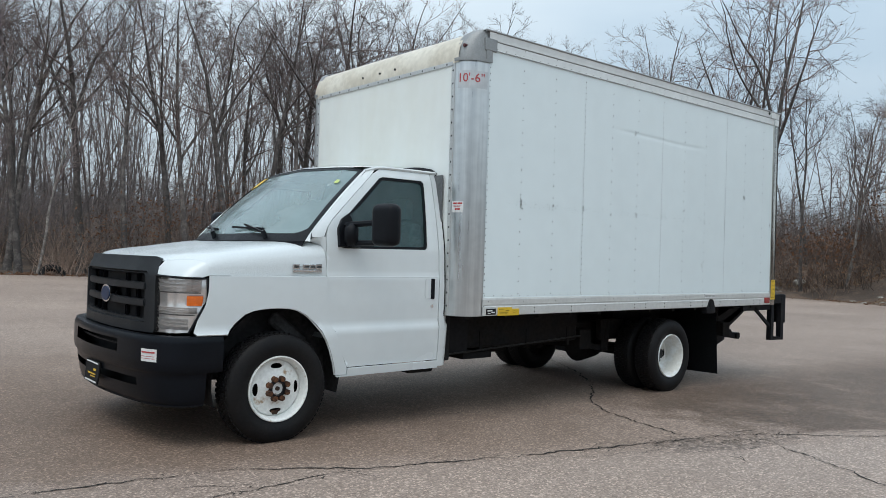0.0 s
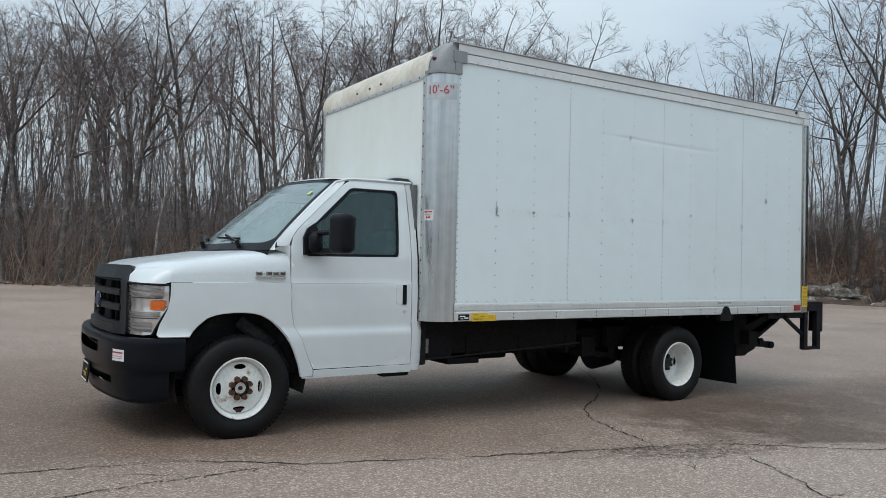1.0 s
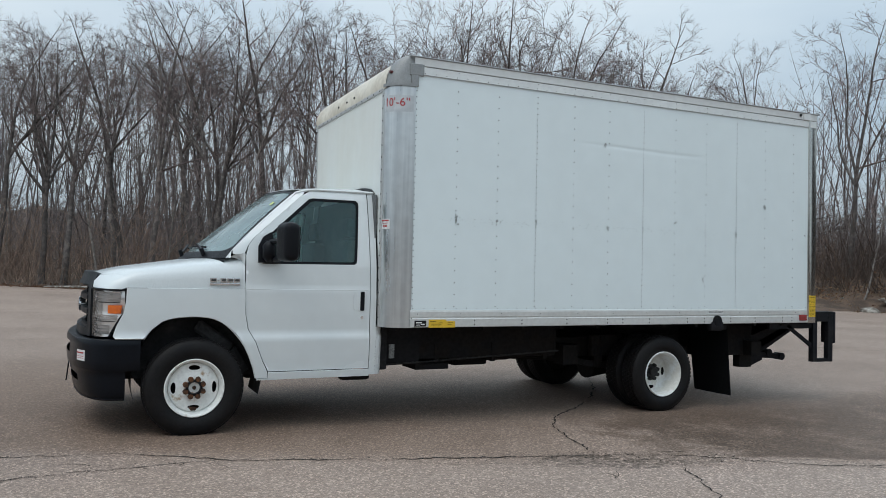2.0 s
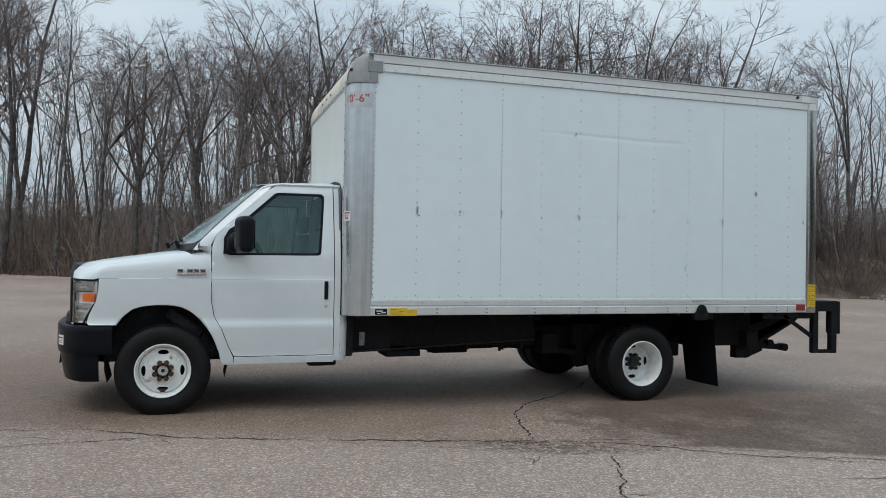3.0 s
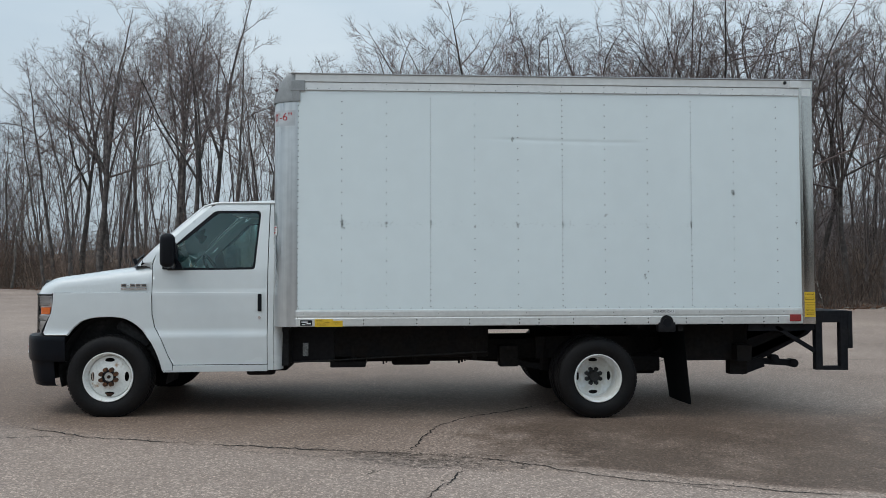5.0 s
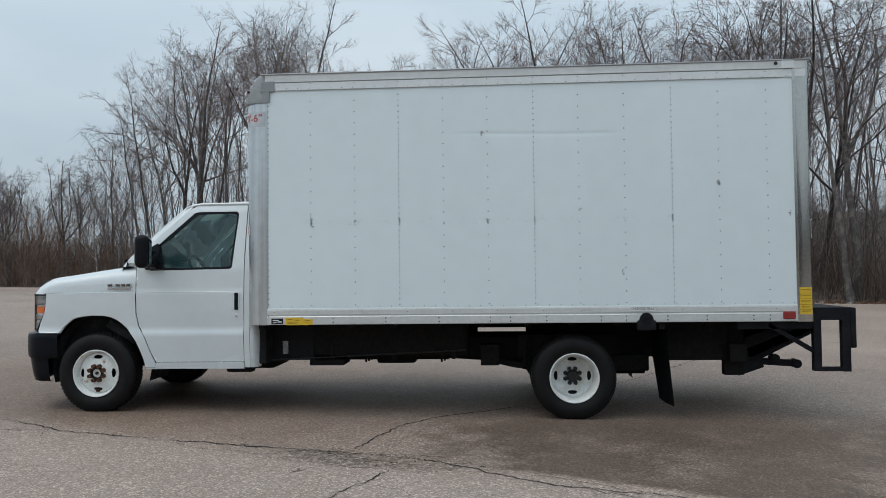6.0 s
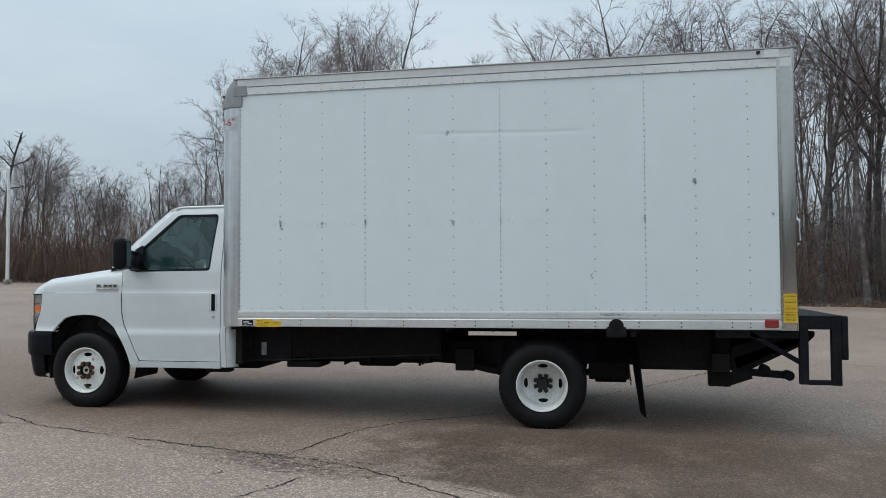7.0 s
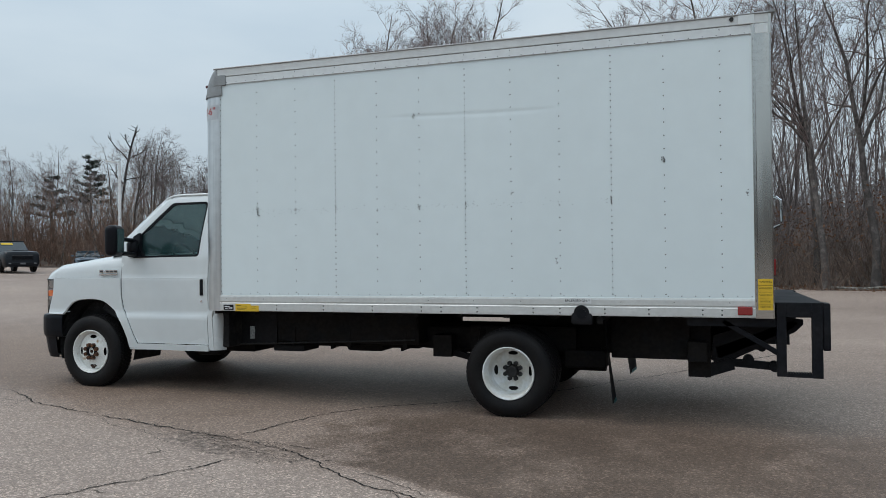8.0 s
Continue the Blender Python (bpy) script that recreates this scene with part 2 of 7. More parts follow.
CAST = surface("cast_aluminium", (0.31, 0.32, 0.32), 0.50, metal=0.5, vary=0.09, scale=12.0, fine=80.0, bump=0.15)
TRIM = surface("black_textured_plastic", (0.008, 0.009, 0.012), 0.42, spec=0.15, vary=0.2, scale=4.0, fine=120.0, bump=0.12, bump_scale=500)
BUMPER = surface("dark_moulded_bumper", (0.005, 0.007, 0.011), 0.32, spec=0.17, vary=0.15, scale=3.0, fine=60.0, bump=0.05, bump_scale=400, rough_vary=0.10)
GRILLE = surface("charcoal_grille_plastic", (0.017, 0.019, 0.022), 0.48, spec=0.25, vary=0.15, scale=4.0, fine=120.0, bump=0.08, bump_scale=500)
LINER = surface("grey_arch_liner", (0.040, 0.040, 0.041), 0.8, spec=0.2, vary=0.4, scale=5.0, fine=30.0, col2=(0.018, 0.018, 0.019))
BLACK = surface("matt_black_paint", (0.008, 0.009, 0.012), 0.55, spec=0.15, vary=0.3, scale=3.0, fine=30.0, col2=(0.014, 0.014, 0.016))
GRIME = surface("dirty_chassis_black", (0.012, 0.012, 0.013), 0.8, spec=0.2, vary=0.35, scale=5.0, fine=30.0, col2=(0.014, 0.012, 0.011))
RUBBER = surface("tyre_rubber", (0.007, 0.007, 0.008), 0.6, spec=0.2, vary=0.25, scale=6.0, fine=60.0, col2=(0.010, 0.009, 0.009), bump=0.1)
FLAP = surface("mud_flap_rubber", (0.010, 0.012, 0.014), 0.65, spec=0.25, vary=0.25, scale=3.0, fine=40.0)
RIM = surface("white_painted_wheel", (0.80, 0.82, 0.82), 0.4, vary=0.08, scale=7.0, fine=40.0, col2=(0.68, 0.67, 0.62))
RIM_WORN = surface("rust_stained_white_wheel", (0.80, 0.81, 0.78), 0.45, vary=0.10, scale=11.0, fine=50.0, col2=(0.40, 0.28, 0.17), patch=(0.30, 0.41))
RUST = surface("rusty_iron", (0.150, 0.058, 0.020), 0.85, vary=0.4, scale=25.0, fine=120.0, col2=(0.045, 0.020, 0.010), bump=0.3)
IRON = surface("dark_iron", (0.03, 0.03, 0.03), 0.6, metal=0.3, vary=0.3, scale=20.0)
CHROME = surface("chrome", (0.78, 0.79, 0.80), 0.12, metal=1.0, vary=0.04)
MIRROR = surface("mirror_glass", (0.42, 0.45, 0.46), 0.03, metal=1.0, vary=0.01)
REFLECT = surface("lamp_reflector", (0.90, 0.87, 0.85), 0.15, metal=0.62, vary=0.06, scale=9.0, fine=40.0)
DARKLENS = surface("dull_red_lens", (0.10, 0.012, 0.012), 0.4, vary=0.2, scale=30.0)
AMBER = surface("amber_lens", (0.78, 0.16, 0.02), 0.2, vary=0.1, scale=30.0, coat=0.5)
RED = surface("red_lens", (0.30, 0.02, 0.02), 0.25, vary=0.1, scale=30.0, coat=0.5)
REDINK = surface("red_ink", (0.48, 0.05, 0.05), 0.6, vary=0.1, scale=30)
LIME = surface("pale_green_vinyl", (0.62, 0.74, 0.22), 0.5, vary=0.25, scale=60.0)
YELLOW = surface("yellow_vinyl", (0.78, 0.50, 0.03), 0.5, vary=0.06, scale=14.0)
PAPER = surface("white_vinyl", (0.76, 0.77, 0.76), 0.5, vary=0.06, scale=14.0)
INK = surface("black_ink", (0.012, 0.012, 0.013), 0.7, spec=0.2, vary=0.05)
RIVET = surface("rivet_metal", (0.09, 0.09, 0.09), 0.55, metal=0.3, vary=0.3, scale=30.0)
SCUFF = surface("scuffed_bare_patch", (0.42, 0.45, 0.45), 0.6, vary=0.4, scale=60.0, fine=200.0)
SPECK = surface("rubbed_paint", (0.60, 0.66, 0.66), 0.6, vary=0.3, scale=50.0, fine=200.0)
CABIN = surface("grey_cabin_plastic", (0.15, 0.16, 0.165), 0.7, vary=0.2, scale=8.0)
SEAT = surface("grey_seat_cloth", (0.16, 0.165, 0.17), 0.9, vary=0.2, scale=20.0)
# the side glass film paints reflected surroundings as a dull teal
GLASS = glass("tinted_side_glass", (0.62, 0.86, 0.85), film=0.10, film_col=(0.17, 0.42, 0.44), ior=1.55)
SHIELD = glass("windscreen_glass", (0.66, 0.80, 0.78), film=0.38, film_col=(0.48, 0.65, 0.66))
LENS = glass("clear_lens", (0.96, 0.96, 0.96), ior=1.25)
ASPHALT = asphalt()
CRACK = surface("crack_shadow", (0.022, 0.018, 0.015), 0.95, vary=0.4, scale=12.0, fine=60.0)
STAIN = surface("crumbled_asphalt", (0.215, 0.172, 0.140), 0.9, vary=0.5, scale=14.0, fine=110.0, col2=(0.115, 0.092, 0.075), bump=0.4)
LITTER = surface("leaf_litter_soil", (0.150, 0.100, 0.070), 0.95, vary=0.4, scale=0.9, fine=14.0, col2=(0.075, 0.052, 0.038), bump=0.6, bump_scale=30)
BARK = surface("grey_brown_bark", (0.170, 0.150, 0.138), 0.92, vary=0.35, scale=3.0, fine=26.0, col2=(0.080, 0.070, 0.065), bump=0.5, bump_scale=30, rand=0.35)
PALEBARK = surface("pale_sapling_bark", (0.30, 0.275, 0.25), 0.9, vary=0.3, scale=3.0, fine=26.0, col2=(0.15, 0.135, 0.122), rand=0.35)
# distance haze put into the far wood's colour
HAZE = surface("hazed_far_twigs", (0.235, 0.194, 0.182), 0.92, vary=0.3, scale=0.4, fine=6.0, col2=(0.145, 0.121, 0.115))
TWIG = surface("twig_bark", (0.235, 0.186, 0.176), 0.92, vary=0.3, scale=1.5, fine=14.0, col2=(0.140, 0.112, 0.107), rand=0.35)
BRUSH = surface("dry_brush", (0.33, 0.240, 0.188), 0.95, vary=0.4, scale=0.8, fine=18.0, col2=(0.18, 0.125, 0.096), rand=0.4)
DEADWOOD = surface("dark_dead_wood", (0.055, 0.048, 0.045), 0.9, vary=0.3, scale=3.0, fine=26.0)
DEADLEAF = surface("dry_oak_leaves", (0.24, 0.12, 0.062), 0.9, vary=0.4, scale=3.0, fine=30.0, col2=(0.13, 0.066, 0.038))
PALELEAF = surface("bleached_leaves", (0.36, 0.25, 0.165), 0.9, vary=0.4, scale=6.0, fine=30.0, col2=(0.17, 0.105, 0.068))
REDBRUSH = surface("reddish_dry_brush", (0.230, 0.135, 0.095), 0.95, vary=0.4, scale=1.2, fine=18.0, col2=(0.13, 0.080, 0.058), rand=0.3)
# copy of BRUSH with shade put into its colour, for the eastern brush
SHADED_BRUSH = surface("shaded_dry_brush", (0.185, 0.130, 0.102), 0.95, vary=0.4, scale=0.8, fine=18.0, col2=(0.10, 0.072, 0.058), rand=0.4)
NEEDLE = surface("pine_needles", (0.036, 0.052, 0.041), 0.85, vary=0.4, scale=3.0, fine=30.0)
ROCK = surface("pale_rubble", (0.40, 0.38, 0.34), 0.9, vary=0.35, scale=4.0, fine=40.0, col2=(0.16, 0.14, 0.12), bump=0.5, bump_scale=40, rand=0.3)
GALV = surface("galvanised_pole", (0.84, 0.85, 0.84), 0.5, metal=0.0, vary=0.1, scale=6.0)
CARPAINT = surface("black_car_paint", (0.006, 0.008, 0.012), 0.30, spec=0.28, coat=0.08, vary=0.1, scale=3.0)
DULLRIM = surface("dull_alloy_wheel", (0.22, 0.22, 0.23), 0.5, metal=0.5, vary=0.2, scale=8.0)
SILVER = surface("blue_grey_car_paint", (0.10, 0.14, 0.18), 0.25, metal=0.4, vary=0.1, scale=3.0, coat=0.6)
DARKGLASS = surface("dark_car_glass", (0.02, 0.03, 0.035), 0.06, spec=0.8, vary=0.1)


# ---- building helpers ----
def mesh_of(bm, name, mat, smooth=False, angle=35):
    me = bpy.data.meshes.new(name)
    bmesh.ops.recalc_face_normals(bm, faces=bm.faces)
    if smooth:
        for f in bm.faces:
            f.smooth = True
        lim = radians(angle)
        for e in bm.edges:
            if len(e.link_faces) == 2 and e.calc_face_angle(0) > lim:
                e.smooth = False
    bm.to_mesh(me)
    bm.free()
    me.materials.append(mat)
    return me


def part(name, bm, mat, parent, label="", smooth=False, angle=35):
    """One mesh object under a thing or under a part of it."""
    ob = new(name, mesh_of(bm, name, mat, smooth, angle))
    ob.parent = parent
    if parent.type == "EMPTY":
        ob.matrix_parent_inverse = parent.matrix_basis.inverted()
    if label:
        ob["label"] = label
    return ob


def thing(name, at, label, category, group="", kind=""):
    ob = new(name)
    ob.empty_display_size = 0.1
    ob.location = at
    ob.matrix_basis = Matrix.Translation(at)
    return tagged(ob, label, category, group, kind)


def add_box(bm, x0, x1, y0, y1, z0, z1, bevel=0.0):
    c = ((x0 + x1) / 2, (y0 + y1) / 2, (z0 + z1) / 2)
    r = bmesh.ops.create_cube(bm, size=1, matrix=Matrix.LocRotScale(c, None, (abs(x1 - x0), abs(y1 - y0), abs(z1 - z0))))
    if bevel:
        es = {e for v in r["verts"] for e in v.link_edges}
        bmesh.ops.bevel(bm, geom=list(es), offset=bevel, segments=2, affect="EDGES", profile=0.6)
    return bm


def box(x0, x1, y0, y1, z0, z1, bevel=0.0):
    return add_box(bmesh.new(), x0, x1, y0, y1, z0, z1, bevel)


def add_bar(bm, a, b, w, h, bevel=0.0):
    """A rectangular bar from a to b."""
    a, b = Vector(a), Vector(b)
    q = (b - a).to_track_quat("X", "Z")
    r = bmesh.ops.create_cube(bm, size=1, matrix=Matrix.LocRotScale((a + b) / 2, q, ((b - a).length, w, h)))
    if bevel:
        es = {e for v in r["verts"] for e in v.link_edges}
        bmesh.ops.bevel(bm, geom=list(es), offset=bevel, segments=1, affect="EDGES")
    return bm


def add_cyl(bm, a, b, r0, r1=None, n=16, caps=True):
    a, b = Vector(a), Vector(b)
    q = (b - a).to_track_quat("Z", "Y")
    bmesh.ops.create_cone(bm, cap_ends=caps, segments=n, radius1=r0, radius2=r0 if r1 is None else r1, depth=(b - a).length, matrix=Matrix.LocRotScale((a + b) / 2, q, None))
    return bm


def add_grid(bm, rows, closed=False):
    """Quads over a grid of points."""
    vs = [[bm.verts.new(p) for p in row] for row in rows]
    for a, b in zip(vs, vs[1:]):
        n = len(a)
        for i in range(n if closed else n - 1):
            j = (i + 1) % n
            bm.faces.new((a[i], a[j], b[j], b[i]))
    return bm


def spin(profile, axis_at, n=48):
    """Turn a profile of (depth along y, radius) about an axis along y through (x, y, z)."""
    x, y, z = axis_at
    rows = []
    for d, r in profile:
        rows.append([(x + r * math.cos(2 * math.pi * k / n), y + d, z + r * math.sin(2 * math.pi * k / n)) for k in range(n)])
    return add_grid(bmesh.new(), rows, True)


def tube(points, r, n=8):
    """A round tube along points."""
    pts = [Vector(p) for p in points]
    rows = []
    for i, p in enumerate(pts):
        d = (pts[min(i + 1, len(pts) - 1)] - pts[max(i - 1, 0)]).normalized()
        s = d.orthogonal().normalized() if abs(d.z) > 0.9 else d.cross(Vector((0, 0, 1))).normalized()
        u = s.cross(d)
        rows.append([p + r * (s * math.cos(2 * math.pi * k / n) + u * math.sin(2 * math.pi * k / n)) for k in range(n)])
    bm = add_grid(bmesh.new(), rows, True)
    bmesh.ops.holes_fill(bm, edges=bm.edges, sides=n)
    return bm


def sheet(outline, holes, put, step=0.06, thick=0.0):
    """A curved panel: a 2D outline with holes, filled with a fine net, each point put in space; thick adds a back and rims."""
    from mathutils.geometry import delaunay_2d_cdt
    pts, edges = [], []
    for loop in [outline, *holes]:
        start, dense = len(pts), []
        for a, b in zip(loop, loop[1:] + loop[:1]):
            k = max(1, int(math.hypot(b[0] - a[0], b[1] - a[1]) / step))
            dense += [(a[0] + (b[0] - a[0]) * i / k, a[1] + (b[1] - a[1]) * i / k) for i in range(k)]
        pts += dense
        edges += [(start + i, start + (i + 1) % len(dense)) for i in range(len(dense))]

    def inside(p, loop):
        c = False
        for (x0, y0), (x1, y1) in zip(loop, loop[1:] + loop[:1]):
            if (y0 > p[1]) != (y1 > p[1]) and p[0] < (x1 - x0) * (p[1] - y0) / (y1 - y0) + x0:
                c = not c
        return c

    xs, ys = [p[0] for p in outline], [p[1] for p in outline]
    for i in range(1, int((max(xs) - min(xs)) / step) + 1):
        for j in range(1, int((max(ys) - min(ys)) / step) + 1):
            p = (min(xs) + i * step, min(ys) + j * step)
            if inside(p, outline) and not any(inside(p, h) for h in holes) and all(math.hypot(p[0] - q[0], p[1] - q[1]) > step * 0.45 for q in pts[:edges[-1][0] + 1]):
                pts.append(p)
    vs, _, fs, *_ = delaunay_2d_cdt([Vector(p) for p in pts], edges, [], 0, 1e-5)
    bm = bmesh.new()
    bv = [bm.verts.new(put(v.x, v.y)) for v in vs]
    for f in fs:
        c = (sum(vs[i].x for i in f) / len(f), sum(vs[i].y for i in f) / len(f))
        if inside(c, outline) and not any(inside(c, h) for h in holes):
            bm.faces.new([bv[i] for i in f])
    loose = [v for v in bm.verts if not v.link_faces]
    bmesh.ops.delete(bm, geom=loose, context="VERTS")
    if thick:
        bmesh.ops.recalc_face_normals(bm, faces=bm.faces)
        bmesh.ops.solidify(bm, geom=bm.faces[:], thickness=thick)
    return bm


def prism(outline, put, lo, hi):
    """A closed outline pushed from lo to hi; put maps (u, v, w) to space."""
    bm = bmesh.new()
    a = [bm.verts.new(put(u, v, lo)) for u, v in outline]
    b = [bm.verts.new(put(u, v, hi)) for u, v in outline]
    bm.faces.new(a)
    bm.faces.new(b[::-1])
    for i in range(len(a)):
        j = (i + 1) % len(a)
        bm.faces.new((a[i], b[i], b[j], a[j]))
    return bm


def lettering(text, size):
    """The built-in font's letters as points and faces in a plane, centred."""
    cu = bpy.data.curves.new("letters", "FONT")
    cu.body, cu.size, cu.align_x, cu.align_y = text, size, "CENTER", "CENTER"
    cu.resolution_u = 3
    ob = bpy.data.objects.new("letters", cu)
    me = bpy.data.meshes.new_from_object(ob)
    vs, fs = [tuple(v.co) for v in me.vertices], [tuple(p.vertices) for p in me.polygons]
    bpy.data.objects.remove(ob)
    bpy.data.curves.remove(cu)
    bpy.data.meshes.remove(me)
    return vs, fs


def letters(text, size, put, squeeze=1.0):
    vs, fs = lettering(text, size)
    bm = bmesh.new()
    bv = [bm.verts.new(put(v[0] * squeeze, v[1])) for v in vs]
    for f in fs:
        try:
            bm.faces.new([bv[i] for i in f])
        except ValueError:
            pass
    return bm


def smoothstep(a, b, v):
    u = min(1, max(0, (v - a) / (b - a)))
    return u * u * (3 - 2 * u)


def curve(knots, v):
    """Piecewise value through (v, value) knots, eased."""
    if v <= knots[0][0]:
        return knots[0][1]
    for (a, fa), (b, fb) in zip(knots, knots[1:]):
        if v <= b:
            return fa + (fb - fa) * (v - a) / (b - a)
    return knots[-1][1]


# ---- the ground ----
def ground_z(x, y):
    """The lot falls gently to the east and rises towards its far west side."""
    u = min(max((-8 - x) / 26, 0), 1.6)
    return -0.0115 * (max(min(x, 60), -80) - 2.4) + 0.27 * u * u * (1.5 - 0.5 * min(u, 1))


EDGE = [(75, -70), (48, -25), (36, -4), (33.5, 7), (36, 12), (37, 18), (33, 23.5), (27, 25), (20, 25.5), (14, 27), (9, 27.6), (6, 30), (2, 30.2), (-1, 32.8), (-6, 37.3), (-10, 40), (-16, 44), (-24, 46), (-36, 46), (-41, 38.5), (-62, 37), (-100, 40)]


def inside(p, loop):
    c = False
    for (x0, y0), (x1, y1) in zip(loop, loop[1:] + loop[:1]):
        if (y0 > p[1]) != (y1 > p[1]) and p[0] < (x1 - x0) * (p[1] - y0) / (y1 - y0) + x0:
            c = not c
    return c


def along(knots, step):
    """Points every step along a polyline."""
    out = []
    for (x0, y0), (x1, y1) in zip(knots, knots[1:]):
        k = max(1, round(math.hypot(x1 - x0, y1 - y0) / step))
        out += [(x0 + (x1 - x0) * i / k, y0 + (y1 - y0) * i / k) for i in range(k)]
    return out + [knots[-1]]


def off_lot(x, y):
    """How far a place lies outside the lot's north and east edge (0 inside)."""
    if inside((x, y), LOT):
        return 0.0
    best = 1e9
    for (x0, y0), (x1, y1) in zip(EDGE, EDGE[1:]):
        dx, dy = x1 - x0, y1 - y0
        u = min(1, max(0, ((x - x0) * dx + (y - y0) * dy) / (dx * dx + dy * dy)))
        best = min(best, math.hypot(x - x0 - u * dx, y - y0 - u * dy))
    return best


LOT = EDGE + [(-100, -70)]


def floor_z(x, y):
    d = off_lot(x, y)
    return ground_z(x, y) - 0.05 + smoothstep(0.5, 7, d) * (0.35 + 0.35 * noise.noise((x * 0.11, y * 0.11, 3.1))) + (0.115 - 0.06 * (1 - smoothstep(-45, -20, x))) * max(0, min(d, 46) - 6) * (1 + 0.5 * noise.noise((x * 0.07, y * 0.07, 8.0))) * (1 + 0.35 * noise.noise((x * 0.16, y * 0.16, 4.0))) * (1 if y > -15 else 0.2) + 1.6 * smoothstep(0.4, 6, d) * smoothstep(27, 33, x) * (1 - smoothstep(45, 60, x)) 


def build_ground():
    axis = lambda lo, hi: sorted({*[float(v) for v in range(lo, hi + 1, 3)], *[s * v for s in (-1, 1) for v in (130.0, 170.0, 240.0, 400.0, 800.0, 2000.0)]})
    xs, ys = axis(-105, 90), axis(-75, 105)
    rows = [[(x, y, floor_z(x, y)) for x in xs] for y in ys]
    bm = add_grid(bmesh.new(), rows)
    ob = new("ground", mesh_of(bm, "ground", LITTER, True))
    tagged(ob, "brown woodland ground covered with dead leaves", "ground", kind="structure")


def build_lot():
    rim = []
    for i, (x, y) in enumerate(along(EDGE, 1.2)):
        rim.append((x + 0.35 * noise.noise((x * 0.6, y * 0.6, 0.3)), y + 0.35 * noise.noise((x * 0.6, y * 0.6, 5.3))))
    rim += [(-100, -70)]
    bm = sheet(rim, [], lambda x, y: (x, y, ground_z(x, y)), 5.0)
    rimedges = [e for e in bm.edges if len(e.link_faces) == 1]
    r = bmesh.ops.extrude_edge_only(bm, edges=rimedges)
    for v in r["geom"]:
        if isinstance(v, bmesh.types.BMVert):
            v.co.z -= 0.12
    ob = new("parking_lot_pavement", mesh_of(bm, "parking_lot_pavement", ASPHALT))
    tagged(ob, "worn grey-brown asphalt parking lot with damp patches and long cracks", "pavement", kind="structure")
    return ob


def crack(knots, width, seed, lot, lift=0.004, mat=None, least=0.12):
    """A jagged open crack in the asphalt."""
    rnd = random.Random(seed)
    pts = along(knots, 0.035)
    n = len(pts)
    left, right = [], []
    for i, (x, y) in enumerate(pts):
        ax, ay = pts[max(0, i - 1)]
        bx, by = pts[min(n - 1, i + 1)]
        d = math.hypot(bx - ax, by - ay) or 1
        nx, ny = -(by - ay) / d, (bx - ax) / d
        wob = 0.015 * noise.noise((x * 3.1, y * 3.1, seed)) + 0.036 * noise.noise((x * 8, y * 8, seed)) + 0.022 * noise.noise((x * 26, y * 26, seed)) + rnd.uniform(-0.006, 0.006)
        w = width * max(least, 0.55 + 0.9 * noise.noise((x * 2.3, y * 2.3, seed + 9)) + rnd.uniform(-0.25, 0.3))
        w *= min(1, i / 6, (n - 1 - i) / 6) + 0.05
        for side, s in ((left, 1), (right, -1)):
            px, py = x + nx * (wob + s * w / 2), y + ny * (wob + s * w / 2)
            side.append((px, py, ground_z(px, py) + lift))
    bm = add_grid(bmesh.new(), [left, right])
    ob = new("asphalt_crack", mesh_of(bm, "asphalt_crack", mat or CRACK))
    ob.parent = lot
    return ob


build_ground()
lot = build_lot()
MAIN = [(-2.6, 0.02), (-1.7, -0.15), (-1.01, -0.22), (-0.5, -0.31), (-0.24, -0.45), (0.05, -0.63), (0.4, -0.77), (0.8, -0.86), (1.05, -0.95), (1.4, -1.03), (1.65, -1.08), (2.0, -1.16), (2.37, -1.25), (2.68, -1.31), (2.95, -1.38), (3.2, -1.47), (3.45, -1.61), (3.77, -1.83), (4.05, -2.04), (4.27, -2.12), (4.66, -2.22), (5.05, -2.39), (6.4, -2.8), (8.5, -3.2)]
UNDER = [(7.2, 5.6), (5.9, 3.39), (4.6, 1.4), (4.10, 0.80), (3.66, 0.42), (3.25, 0.12), (2.97, -0.23), (2.85, -0.6), (2.76, -0.95), (2.69, -1.29)]
SPUR = [(3.04, -1.75), (2.97, -1.97), (2.85, -2.2), (2.76, -2.42), (2.62, -2.6), (2.3, -3.3), (2.2, -4.2)]
crack(MAIN, 0.0145, 1, lot)
crack(UNDER, 0.0215, 2, lot)
crack(SPUR, 0.0155, 3, lot)
